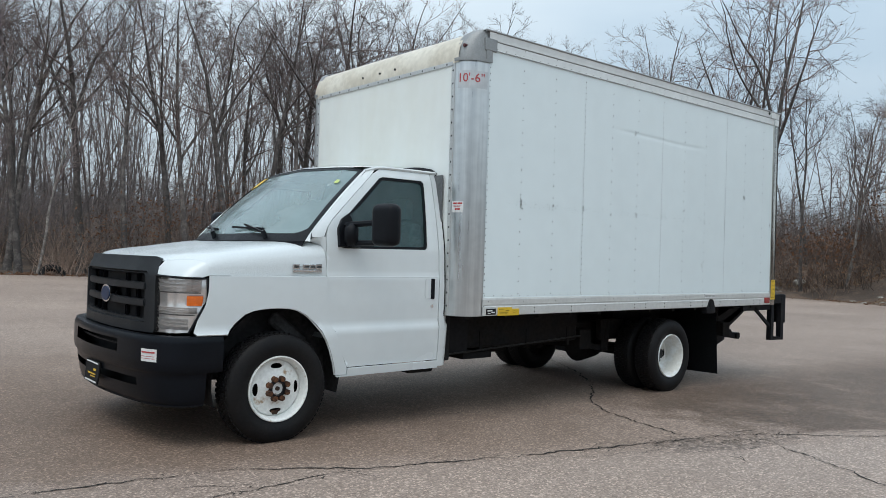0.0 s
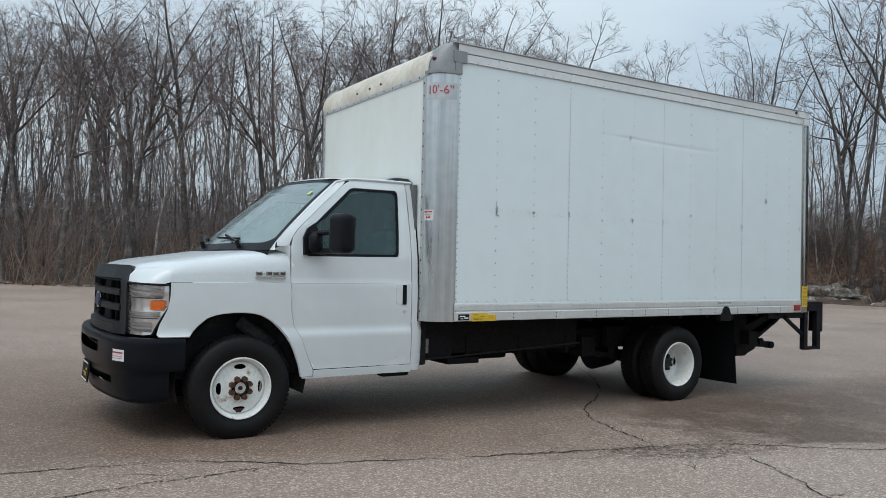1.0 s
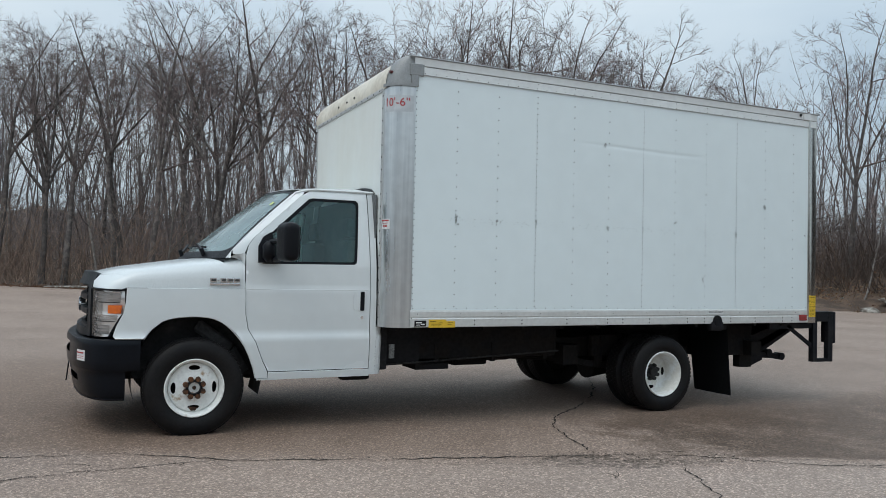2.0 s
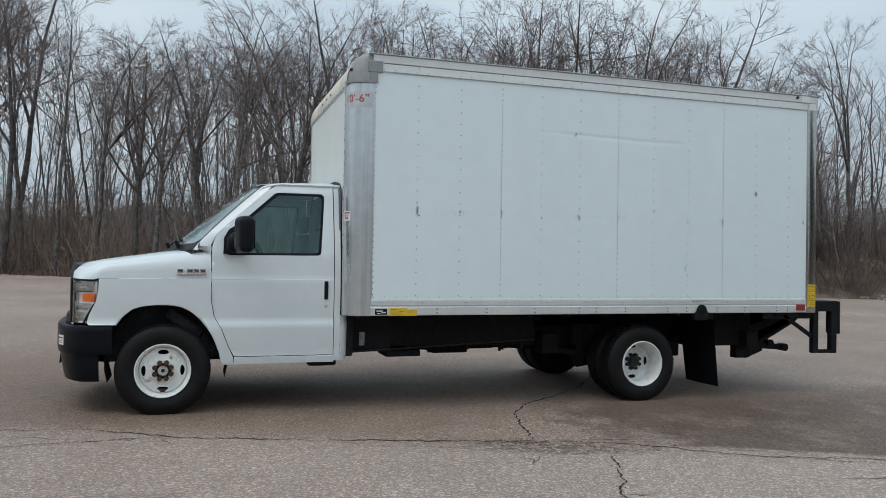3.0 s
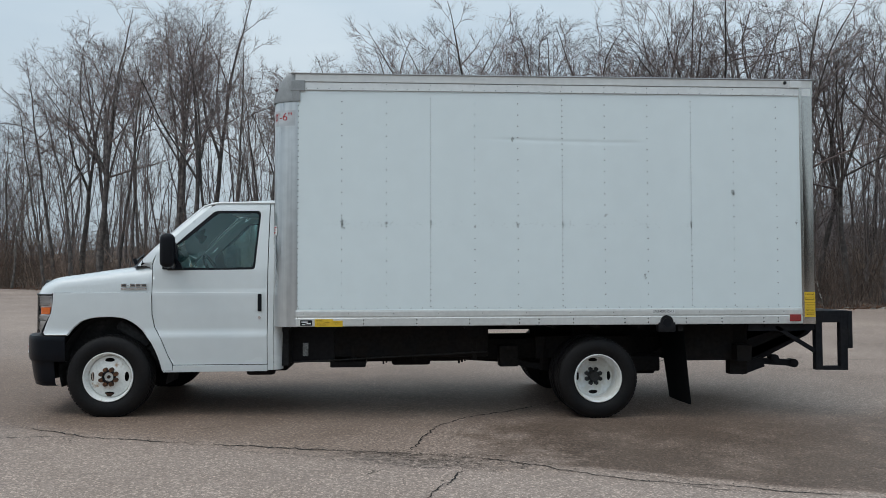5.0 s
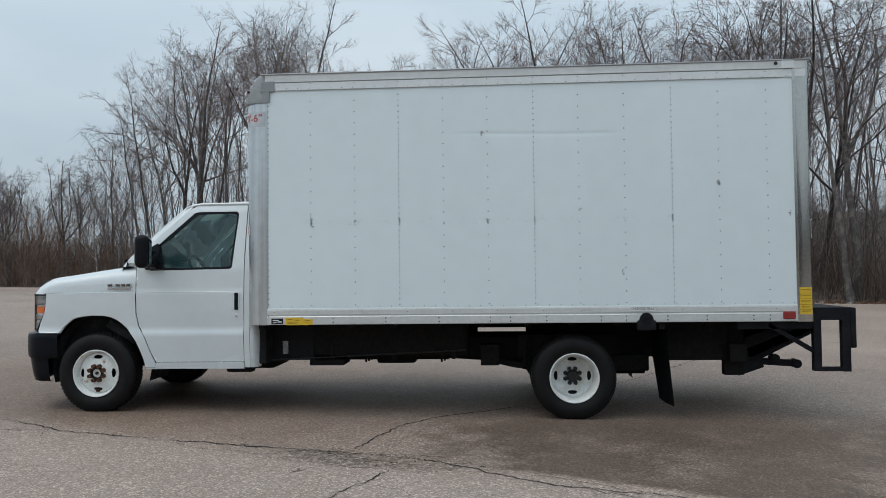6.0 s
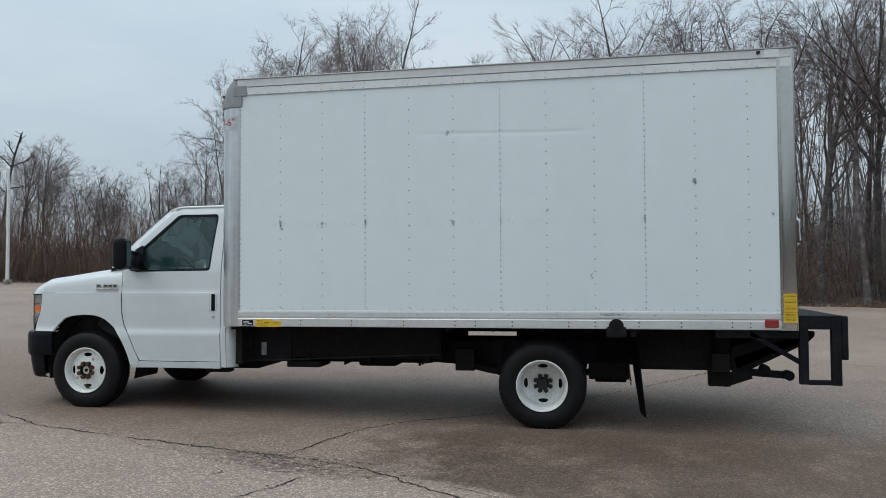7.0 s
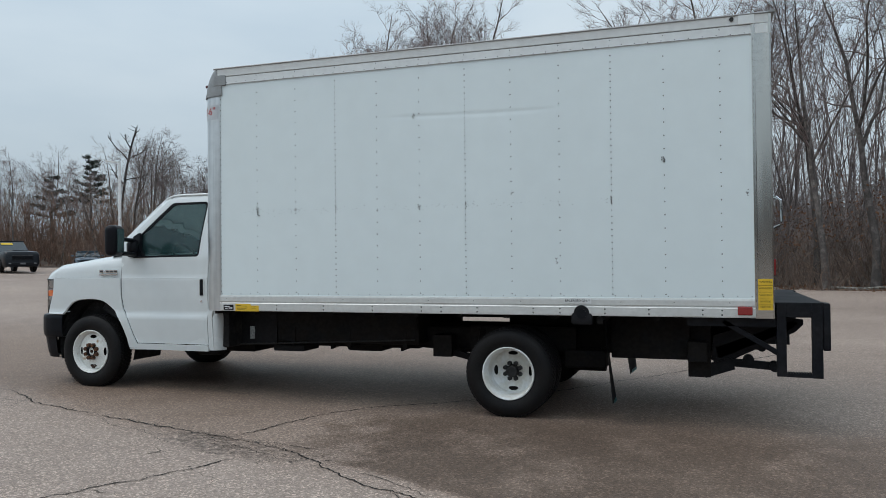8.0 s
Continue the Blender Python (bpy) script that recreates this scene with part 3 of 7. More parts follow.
SIDE_CRACKS = [
    ([(2.3, -1.27), (2.6, -1.40), (3.0, -1.57), (3.5, -1.74)], 0.010), ([(2.72, -1.29), (2.95, -1.34), (3.3, -1.38), (3.6, -1.45)], 0.008), ([(2.35, -1.93), (2.45, -1.80), (2.6, -1.68)], 0.010), ([(0.02, -0.62), (0.05, -0.78), (0.16, -0.98)], 0.008),
    ([(1.15, -0.2), (1.0, -0.35), (0.95, -0.55)], 0.007), ([(0.15, -0.68), (-0.13, -0.65), (-0.38, -0.70), (-0.64, -0.70), (-0.85, -0.73), (-1.6, -0.82)], 0.014), ([(2.97, -0.23), (2.9, -0.2), (2.8, -0.24)], 0.008), ([(-1.0, -0.42), (-0.7, -0.58), (-0.45, -0.62)], 0.007), ([(1.6, -1.14), (1.9, -1.02), (2.3, -1.0)], 0.006),
    ([(1.2, -0.98), (1.5, -1.22), (1.9, -1.36), (2.3, -1.40)], 0.006), ([(1.72, -1.15), (1.85, -1.30), (2.2, -1.52), (2.6, -1.62)], 0.006), ([(3.87, -1.83), (4.2, -1.92), (4.6, -2.2)], 0.006), ([(4.2, -2.0), (4.4, -2.22), (4.9, -2.42)], 0.007),
    ([(0.4, -0.73), (0.7, -0.70), (1.0, -0.78)], 0.005), ([(2.9, -2.12), (3.15, -2.22), (3.3, -2.4)], 0.005), ([(1.5, 0.38), (1.7, 0.30), (1.95, 0.36)], 0.010),
    ([(-6, 9), (-2, 8.2), (3, 8.4), (9, 7.8), (16, 8.4)], 0.02), ([(7, 6.2), (11, 4.8), (15, 4.5), (22, 3.0)], 0.02), ([(-14, 14), (-6, 15.5), (4, 15), (15, 16.5)], 0.03),
]
for i, (knots, width) in enumerate(SIDE_CRACKS):
    crack(knots, width, 4 + i, lot)
# worn dark spots
for i, (knots, width) in enumerate((([(2.38, -1.72), (2.42, -1.80), (2.40, -1.90)], 0.04), ([(4.25, -2.66), (4.5, -2.72), (4.8, -2.62)], 0.06), ([(1.38, 0.30), (1.5, 0.36), (1.55, 0.30)], 0.06), ([(1.55, -0.78), (1.68, -0.80)], 0.04), ([(2.65, -2.65), (2.85, -2.70)], 0.06))):
    crack(knots, width, 60 + i, lot, 0.002 + 0.0001 * i, STAIN, 0.0)


def craze():
    """A net of fine cracks in the crumbled paving round the junction."""
    rnd = random.Random(19)
    net = {}
    for i in range(15):
        for j in range(7):
            x = 1.95 + 0.115 * i + 0.05 * (j % 2) + rnd.gauss(0, 0.025)
            net[i, j] = (x, -1.20 - 0.36 * (x - 2.2) - 0.075 * (j - 2.2) + rnd.gauss(0, 0.016))
    vs, fs = [], []

    def line(a, b):
        width, n, prev = rnd.uniform(0.0025, 0.006), 6, None
        for k in range(n + 1):
            u = k / n
            x, y = a[0] + (b[0] - a[0]) * u + rnd.gauss(0, 0.005), a[1] + (b[1] - a[1]) * u + rnd.gauss(0, 0.005)
            w = width * rnd.uniform(0.25, 1.2)
            vs.extend(((x - w * 0.3, y + w / 2, ground_z(x, y) + 0.0042), (x + w * 0.3, y - w / 2, ground_z(x, y) + 0.0042)))
            if prev is not None:
                fs.append((prev, prev + 1, len(vs) - 1, len(vs) - 2))
            prev = len(vs) - 2
    for (i, j), p in net.items():
        fade = 1 - (abs(i - 7) / 8.5) ** 2 - (abs(j - 2.6) / 5) ** 2
        for step in ((1, 0), (0, 1), (1, 1)):
            q = net.get((i + step[0], j + step[1]))
            if q and rnd.random() < 0.62 * fade * (0.45 if step == (1, 1) else 1):
                line(p, q)
    me = bpy.data.meshes.new("fine_cracks")
    me.from_pydata(vs, [], fs)
    me.materials.append(CRACK)
    ob = new("fine_cracks", me)
    ob.parent = lot
    tagged(ob, kind="stuff")


craze()


def crumbs():
    """Loose dark crumbs and broken edges along the cracks."""
    rnd = random.Random(41)
    vs, fs = [], []
    for knots, n, spread in ((MAIN, 300, 0.03), (MAIN[10:18], 420, 0.08), (UNDER, 120, 0.02), (SPUR, 110, 0.025), ([(0.1, -0.67), (-0.64, -0.70), (-1.6, -0.82)], 160, 0.05)):
        pts = along(knots, 0.02)
        for _ in range(n):
            x, y = rnd.choice(pts)
            x, y = x + rnd.gauss(0, spread), y + rnd.gauss(0, spread)
            s = 0.0015 + 0.0055 * rnd.random() ** 2.5
            k = len(vs)
            m = rnd.randint(4, 6)
            for j in range(m):
                a = 6.283 * j / m
                r = s * rnd.uniform(0.6, 1.4)
                px, py = x + r * math.cos(a) * 1.5, y + r * math.sin(a)
                vs.append((px, py, ground_z(px, py) + 0.0045))
            fs.append(tuple(range(k, k + m)))
    me = bpy.data.meshes.new("asphalt_crumbs")
    me.from_pydata(vs, [], fs)
    me.materials.append(CRACK)
    tagged(new("asphalt_crumbs", me), "dark asphalt crumbs along the cracks", "crumbs", kind="stuff")


crumbs()


# ---- bare winter trees ----
class Wood:
    """Collects tapered limbs as points and faces."""

    def __init__(self):
        self.v, self.f = [], []

    def limb(self, pts, rads, k):
        base, n = len(self.v), len(pts)
        for i, p in enumerate(pts):
            d = (pts[min(i + 1, n - 1)] - pts[max(i - 1, 0)])
            d.normalize()
            s = d.cross(Vector((0.31, 0.17, 0.93)))
            if s.length < 1e-3:
                s = Vector((1, 0, 0))
            s.normalize()
            u = s.cross(d)
            for j in range(k):
                a = 2 * math.pi * j / k
                self.v.append(p + rads[i] * (s * math.cos(a) + u * math.sin(a)))
        for i in range(n - 1):
            for j in range(k):
                a, b = base + i * k + j, base + i * k + (j + 1) % k
                self.f.append((a, b, b + k, a + k))

    def spike(self, p, q, r):
        b = len(self.v)
        d = q - p
        s = d.cross(Vector((0.3, 0.2, 0.93)))
        s.normalize()
        u = s.cross(d)
        u.normalize()
        self.v += [p + s * r, p - s * r * 0.5 + u * r * 0.87, p - s * r * 0.5 - u * r * 0.87, q]
        self.f += [(b, b + 1, b + 3), (b + 1, b + 2, b + 3), (b + 2, b, b + 3)]

    def twig(self, p, q, r):
        """A last fine twig: a sliver that tapers to its tip."""
        b = len(self.v)
        s = (q - p).cross(Vector((0.37, -0.81, 0.45)))
        s.normalize()
        self.v += [p + s * r, p - s * r, q]
        self.f.append((b, b + 1, b + 2))

    def mesh(self, name, mat):
        me = bpy.data.meshes.new(name)
        me.from_pydata([tuple(v) for v in self.v], [], self.f)
        me.polygons.foreach_set("use_smooth", [True] * len(me.polygons))
        me.materials.append(mat)
        return me


def sweep_limb(rnd, start, way, length, r0, r1, n, bend, rise):
    pts, rads, p, d = [start.copy()], [r0], start.copy(), way.normalized()
    for i in range(n):
        d = (d + Vector((rnd.gauss(0, bend), rnd.gauss(0, bend), rnd.gauss(0, bend) + rise))).normalized()
        p = p + d * (length / n)
        pts.append(p)
        rads.append(r0 + (r1 - r0) * ((i + 1) / n) ** 0.85)
    return pts, rads


def at_part(pts, rads, u):
    x = u * (len(pts) - 1)
    i = min(int(x), len(pts) - 2)
    w = x - i
    return pts[i].lerp(pts[i + 1], w), rads[i] + (rads[i + 1] - rads[i]) * w, (pts[i + 1] - pts[i]).normalized()


def off(rnd, way, angle):
    s = way.orthogonal().normalized()
    s.rotate(Matrix.Rotation(rnd.uniform(0, 2 * math.pi), 3, way))
    return (way * math.cos(angle) + s * math.sin(angle)).normalized()


def grow(seed, height, girth, clear, forks, limbs, subs, twigs, angle=0.78, lean=0.05, spread=0.40, crook=0.11, reach=0.25):
    """A bare tree: a trunk that splits into rising leaders, long limbs that curve upwards, branches, branchlets and fine twigs."""
    rnd = random.Random(seed)
    trunk, crown = Wood(), Wood()
    way = Vector((lean * rnd.choice((-1, 1)), lean * rnd.uniform(-1, 1), 1))
    pts, rads = sweep_limb(rnd, Vector((0, 0, -0.3)), way, height * 0.90, girth, 0.012, 16, 0.05, 0.03)
    rads[0] *= 1.4
    trunk.limb(pts, rads, 8)
    stems = [(pts, rads, clear, limbs)]
    for i in range(forks):
        u = clear * rnd.uniform(0.8, 1.25)
        p, r, d = at_part(pts, rads, u)
        size = height * (0.94 - u) * rnd.uniform(0.72, 1.0)
        fp, fr = sweep_limb(rnd, p, off(rnd, d, spread * rnd.uniform(0.8, 1.5)), size, r * rnd.uniform(0.62, 0.85), 0.012, 11, crook * 0.8, 0.06)
        trunk.limb(fp, fr, 6)
        stems.append((fp, fr, 0.20, max(4, int(limbs * 0.75))))
    for spts, srads, lo, count in stems:
        for i in range(count):
            w = (i + rnd.random()) / count
            u = lo + (0.985 - lo) * w
            p, r, d = at_part(spts, srads, u)
            size = reach * height * (1.05 - 0.62 * w ** 1.6) * rnd.uniform(0.55, 1.12)
            lp, lr = sweep_limb(rnd, p, off(rnd, d, angle * rnd.uniform(0.75, 1.35)), size, min(r * 0.62, 0.020 + size * 0.014), 0.010, 8, crook * 1.15, 0.055)
            crown.limb(lp, lr, 4)
            for j in range(max(3, round(subs * min(1.25, size / 3.4)))):
                v = 0.16 + 0.84 * (j + rnd.random()) / max(3, round(subs * min(1.25, size / 3.4)))
                q, qr, qd = at_part(lp, lr, min(v, 1.0))
                sl = size * rnd.uniform(0.26, 0.52) * (1.15 - 0.5 * v)
                sp, sr = sweep_limb(rnd, q, off(rnd, qd, rnd.uniform(0.45, 0.95)) + Vector((0, 0, 0.10)), sl, min(qr * 0.72, 0.020), 0.007, 4, 0.15, 0.03)
                crown.limb(sp, sr, 3)
                for k in range(6):
                    g, gr, gd = at_part(sp, sr, min(1.0, 0.15 + 0.85 * (k + rnd.random()) / 6))
                    bw = off(rnd, gd, rnd.uniform(0.4, 0.95))
                    bl = rnd.uniform(0.40, 0.95)
                    bw = (bw + Vector((0, 0, 0.12))).normalized()
                    e = g + bw * bl
                    crown.spike(g, e, 0.0095)
                    for _t in range(twigs):
                        m = g.lerp(e, rnd.uniform(0.2, 0.95))
                        tw = off(rnd, bw, rnd.uniform(0.4, 0.9))
                        crown.twig(m, m + tw * rnd.uniform(0.22, 0.5) + Vector((0, 0, 0.03)), 0.0072)
    # crowns round off at the top
    knee = 0.70 * max(v.z for v in crown.v)
    for w in (trunk, crown):
        for v in w.v:
            if v.z > knee:
                v.z = knee + (v.z - knee) * 0.72
    top = max(v.z for v in crown.v)
    for w in (trunk, crown):
        for v in w.v:
            v.z *= height / top
    return trunk, crown


def tree_kind(name, wood, label, category="tree", bark=BARK, twig=TWIG):
    """A first tree of its kind, parked at the origin; copies are set out below."""
    root = thing(name, (0, 0, 0), label, category, "trees at the wood's edge")
    for part_name, w, mat in (("trunk", wood[0], bark), ("crown", wood[1], twig)):
        ob = new(part_name, w.mesh(part_name, mat))
        ob.parent = root
    return root


TALL = "tall bare winter tree with dark grey bark beside asphalt"
WIDE = "spreading bare winter tree with dark forked limbs behind the lot"
TREES = [
    tree_kind("bare_tree", grow(11, 17.0, 0.17, 0.48, 1, 10, 5, 3), TALL),
    tree_kind("bare_tree", grow(12, 17.0, 0.14, 0.50, 0, 15, 5, 3, lean=0.07), TALL),
    tree_kind("bare_tree", grow(13, 17.0, 0.18, 0.46, 2, 8, 5, 3, lean=0.04), TALL),
    tree_kind("bare_tree", grow(14, 17.0, 0.13, 0.52, 1, 9, 6, 3, lean=0.12, spread=0.30), TALL),
    tree_kind("bare_tree", grow(15, 17.0, 0.22, 0.42, 3, 7, 6, 3, lean=0.05, spread=0.55, crook=0.13, reach=0.27), WIDE),
    tree_kind("bare_tree", grow(16, 17.0, 0.20, 0.42, 2, 9, 6, 3, lean=0.10, spread=0.52, crook=0.13, reach=0.29), WIDE),
    tree_kind("bare_tree", grow(18, 17.0, 0.19, 0.38, 3, 7, 6, 3, lean=0.05, spread=0.50, crook=0.13, reach=0.26), WIDE),
    tree_kind("bare_tree", grow(19, 17.0, 0.18, 0.36, 4, 6, 6, 3, lean=0.22, spread=0.58, crook=0.15, reach=0.30), WIDE),
]
SAPLINGS = [
    tree_kind("bare_sapling", grow(21, 9.0, 0.075, 0.36, 0, 9, 4, 2, lean=0.08, reach=0.24), "thin pale grey sapling without leaves beside the lot", bark=PALEBARK),
    tree_kind("bare_sapling", grow(22, 9.0, 0.060, 0.28, 1, 7, 4, 2, lean=0.18, reach=0.26), "thin pale grey sapling without leaves beside the lot", bark=PALEBARK),
    tree_kind("bare_sapling", grow(23, 9.0, 0.085, 0.40, 0, 8, 4, 2, lean=0.05, reach=0.26), "thin pale grey sapling without leaves beside the lot", bark=PALEBARK),
]


def plant(kind, x, y, height, base, turn):
    s = height / base
    m = Matrix.Translation((x, y, floor_z(x, y))) @ Matrix.Rotation(turn, 4, "Z") @ Matrix.Diagonal((s ** 0.75, s ** 0.75, s, 1))
    return copy_thing(kind, m)


RISE = [(-60, 6.5), (-46, 6.9), (-43, 8.4), (-41, 6.8), (-38, 9.5), (-36, 9.2), (-33, 7.4), (-31, 7.6), (-29, 7.8), (-26.5, 8.6), (-25, 10.0), (-22.7, 13.4), (-20.4, 16.4), (-18, 16.4), (-16.5, 16.6), (-14.6, 18.2), (-12, 18.9), (-9.2, 17.3), (-7.4, 16.6), (-5, 15.9), (-3.9, 15.2), (-2.5, 15.8), (-0.5, 17.3), (2, 17.8), (5, 17.2), (7, 17.9), (10.5, 18.9), (13, 19.1), (16.4, 18.8), (18.5, 17.6), (21, 19.0), (22.5, 17.8), (25, 19.0), (27, 19.5), (29.5, 18.4), (32, 17.5), (36.5, 16.6), (39.6, 15.3), (41, 13.2)]
RISE += [(42.3, 13.4), (43.2, 15.8), (47, 16.0), (49.2, 17.8), (51.8, 18.5), (53.2, 15.8), (55, 17.2), (57, 20.5), (59, 19.0), (60.4, 12.5), (61.8, 13.8), (63.4, 11.8), (65, 12.5), (68, 14), (90, 15)]


def skyline(x, y):
    """Height of the wood's canopy over the plan, fitted to the skyline in the camera's view from south of the truck."""
    dx, dy = x - 2.0, y + 7.0
    return min(25.0, 1.4 + math.hypot(dx, dy) * math.tan(radians(curve(RISE, math.degrees(math.atan2(dx, dy)))))) - floor_z(x, y)


rnd = random.Random(5)
spots = []
# trees that stand out of the rest: place, height of the top over the lot, kind, turn
LEADERS = [(-17.0, 46.0, 18.8, 4, 0.4), (-16.2, 46.6, 16.6, 1, 1.0), (-15.0, 45.7, 16.8, 3, 2.2), (-11.8, 43.6, 17.6, 0, 0.3), (-10.0, 41.7, 18.6, 5, 0.2), (-9.0, 42.6, 17.4, 3, 6.1), (-7.2, 40.7, 15.9, 1, 0.1),
           (-5.1, 39.9, 15.4, 2, 1.9), (-2.9, 38.1, 14.0, 6, 4.0), (2.0, 34.2, 14.6, 6, 2.0), (4.7, 34.1, 14.8, 2, 0.7), (7.6, 33.1, 15.2, 4, 5.0), (10.9, 31.4, 15.3, 5, 1.0), (20.4, 29.4, 15.8, 4, 2.8), (26.2, 28.5, 15.4, 4, 0.6),
           (22.6, 29.8, 16.0, 6, 1.4), (5.0, 33.0, 14.3, 2, 4.4), (0.6, 35.9, 13.6, 0, 3.0), (39.5, 18.6, 20.0, 1, 0.5), (38.4, 16.7, 18.8, 4, 0.9), (39.5, 24.8, 17.4, 6, 2.0), (38.1, 14.3, 12.0, 3, 3.3), (-21.0, 48.4, 16.6, 1, 5.1),
           (16.4, 28.5, 14.6, 0, 2.0), (17.9, 29.1, 15.0, 2, 5.5), (12.8, 29.2, 14.2, 4, 3.4), (8.9, 31.2, 14.6, 0, 1.7), (14.9, 29.7, 15.2, 5, 4.2)]
for x, y, top, kind, turn in LEADERS:
    spots.append((x, y))
    plant(TREES[kind], x, y, top * 1.03 - floor_z(x, y), 17.0, turn)
for ring, (near, far, gap, keep) in enumerate(((0.9, 4.0, 2.8, 0.70), (4.0, 10, 2.9, 0.80), (10, 20, 4.2, 0.68))):
    for x, y in along([p for p in EDGE if p[0] > -45 and p[1] > -12], gap):
        if rnd.random() > keep:
            continue
        for _try in range(14):
            r, a = rnd.uniform(near, far), rnd.uniform(0, 2 * math.pi)
            px, py = x + r * math.cos(a) * 1.2, y + abs(r * math.sin(a)) * 1.1
            d = off_lot(px, py)
            if near <= d <= far and all(math.hypot(px - q[0], py - q[1]) > 1.7 for q in spots):
                spots.append((px, py))
                tall = max(4.5, skyline(px, py) * rnd.uniform(0.85, 1.09))
                if (ring == 0 and rnd.random() < 0.5) or tall < 8.5:
                    plant(rnd.choice(SAPLINGS), px, py, min(tall, rnd.uniform(6, 12)), 9.0, rnd.uniform(0, 6.28))
                else:
                    plant(rnd.choice(TREES + TREES[4:7]), px, py, tall, 17.0, rnd.uniform(0, 6.28))
                break
# a belt of thin saplings in the shade of the taller trees
for x, y in along([p for p in EDGE if p[0] > -30 and p[1] > -6], 3.4):
    r, a = rnd.uniform(2, 9), rnd.uniform(0, 2 * math.pi)
    px, py = x + r * math.cos(a), y + abs(r * math.sin(a))
    if off_lot(px, py) > 1.2:
        plant(rnd.choice(SAPLINGS), px, py, min(skyline(px, py) * 0.7, rnd.uniform(4, 9)), 9.0, rnd.uniform(0, 6.28))
# thinner woods in the far west
for i in range(80):
    x, y = rnd.uniform(-92, -34), rnd.uniform(41, 92)
    if off_lot(x, y) < 4 or abs(x + 34.9 + (y - 40.3) * 0.88) < 1.2:
        continue
    tall = max(4, skyline(x, y) * rnd.uniform(0.55, 1.02))
    if i % 3:
        plant(rnd.choice(TREES[:4]), x, y, tall, 17.0, rnd.uniform(0, 6.28))
    else:
        plant(rnd.choice(SAPLINGS), x, y, tall, 9.0, rnd.uniform(0, 6.28))


def far_wood():
    """The deep wood behind: hundreds of thin far stems with a few limbs each."""
    rnd = random.Random(77)
    w = Wood()
    made = 0
    line = [p for p in EDGE if p[0] > -46 and p[1] > -12]
    while made < 900:
        i = rnd.randrange(len(line) - 1)
        (x0, y0), (x1, y1) = line[i], line[i + 1]
        u, r, a = rnd.random(), rnd.uniform(9, 46), rnd.uniform(0.2, 1.7)
        x, y = x0 + (x1 - x0) * u + r * math.cos(a), y0 + (y1 - y0) * u + r * math.sin(a)
        if rnd.random() < 0.12:
            x, y = rnd.uniform(-110, -30), rnd.uniform(72, 120)
        if off_lot(x, y) < 8:
            continue
        made += 1
        h = max(5, skyline(x, y) * rnd.uniform(0.5, 0.82))
        p = Vector((x, y, floor_z(x, y) - 0.2))
        pts, rads = sweep_limb(rnd, p, Vector((rnd.gauss(0, 0.06), rnd.gauss(0, 0.06), 1)), h, rnd.uniform(0.03, 0.11), 0.015, 6, 0.09, 0.03)
        w.limb(pts, rads, 4)
        for _j in range(11):
            q, r2, d = at_part(pts, rads, rnd.uniform(0.3, 1.0))
            e = q + off(rnd, d, rnd.uniform(0.4, 0.9)) * rnd.uniform(0.8, 2.6) + Vector((0, 0, 0.5))
            w.spike(q, e, 0.024)
            for _k in range(4):
                g = q.lerp(e, rnd.uniform(0.25, 1.0))
                f = g + (e - q).normalized().lerp(Vector((rnd.gauss(0, 1), rnd.gauss(0, 1), rnd.gauss(0.7, 0.8))).normalized(), 0.6) * rnd.uniform(0.5, 1.3)
                w.twig(g, f, 0.013)
                w.twig(g.lerp(f, 0.5), g.lerp(f, 0.5) + Vector((rnd.gauss(0, 1), rnd.gauss(0, 1), rnd.gauss(0.8, 0.8))).normalized() * rnd.uniform(0.3, 0.7), 0.009)
    for _ in range(4200):
        i = rnd.randrange(len(line) - 1)
        (x0, y0), (x1, y1) = line[i], line[i + 1]
        u, r, a = rnd.random(), rnd.uniform(9, 48), rnd.uniform(0.2, 1.7)
        x, y = x0 + (x1 - x0) * u + r * math.cos(a), y0 + (y1 - y0) * u + r * math.sin(a)
        if _ % 3 == 0:
            x, y = rnd.uniform(38, 75), rnd.uniform(2, 45)
        if off_lot(x, y) < 7:
            continue
        p = Vector((x, y, floor_z(x, y) - 0.2))
        e = p + Vector((rnd.gauss(0, 0.6), rnd.gauss(0, 0.6), rnd.uniform(2.0, 5.0)))
        w.spike(p, e, 0.034)
        for _j in range(7):
            q = p.lerp(e, rnd.uniform(0.15, 1.0))
            g = q + Vector((rnd.gauss(0, 1), rnd.gauss(0, 1), rnd.gauss(0.5, 0.8))).normalized() * rnd.uniform(0.6, 2.2)
            w.twig(q, g, 0.022)
            for _k in range(3):
                m = q.lerp(g, rnd.uniform(0.2, 1.0))
                w.twig(m, m + Vector((rnd.gauss(0, 1), rnd.gauss(0, 1), rnd.gauss(0.3, 1))).normalized() * rnd.uniform(0.3, 0.9), 0.014)
    ob = new("far_wood", w.mesh("far_wood", HAZE))
    tagged(ob, "deep bare winter wood with hundreds of thin stems", "wood", kind="stuff")
    # unseen wood, added for the dark band that the rear post reflects
    w = Wood()
    for _ in range(1100):
        x, y = rnd.uniform(-90, 110), rnd.uniform(-95, -78)
        tall = rnd.uniform(5, 9.5)
        if _ % 3 == 0:
            u = rnd.random()
            x, y, tall = 41 + 34 * u + rnd.uniform(0, 8), -12 - 56 * u, rnd.uniform(6, 10)
        p = Vector((x, y, floor_z(x, y) - 0.3))
        pts, rads = sweep_limb(rnd, p, Vector((rnd.gauss(0, 0.06), rnd.gauss(0, 0.06), 1)), tall, rnd.uniform(0.3, 0.7), 0.1, 5, 0.06, 0.03)
        w.limb(pts, rads, 4)
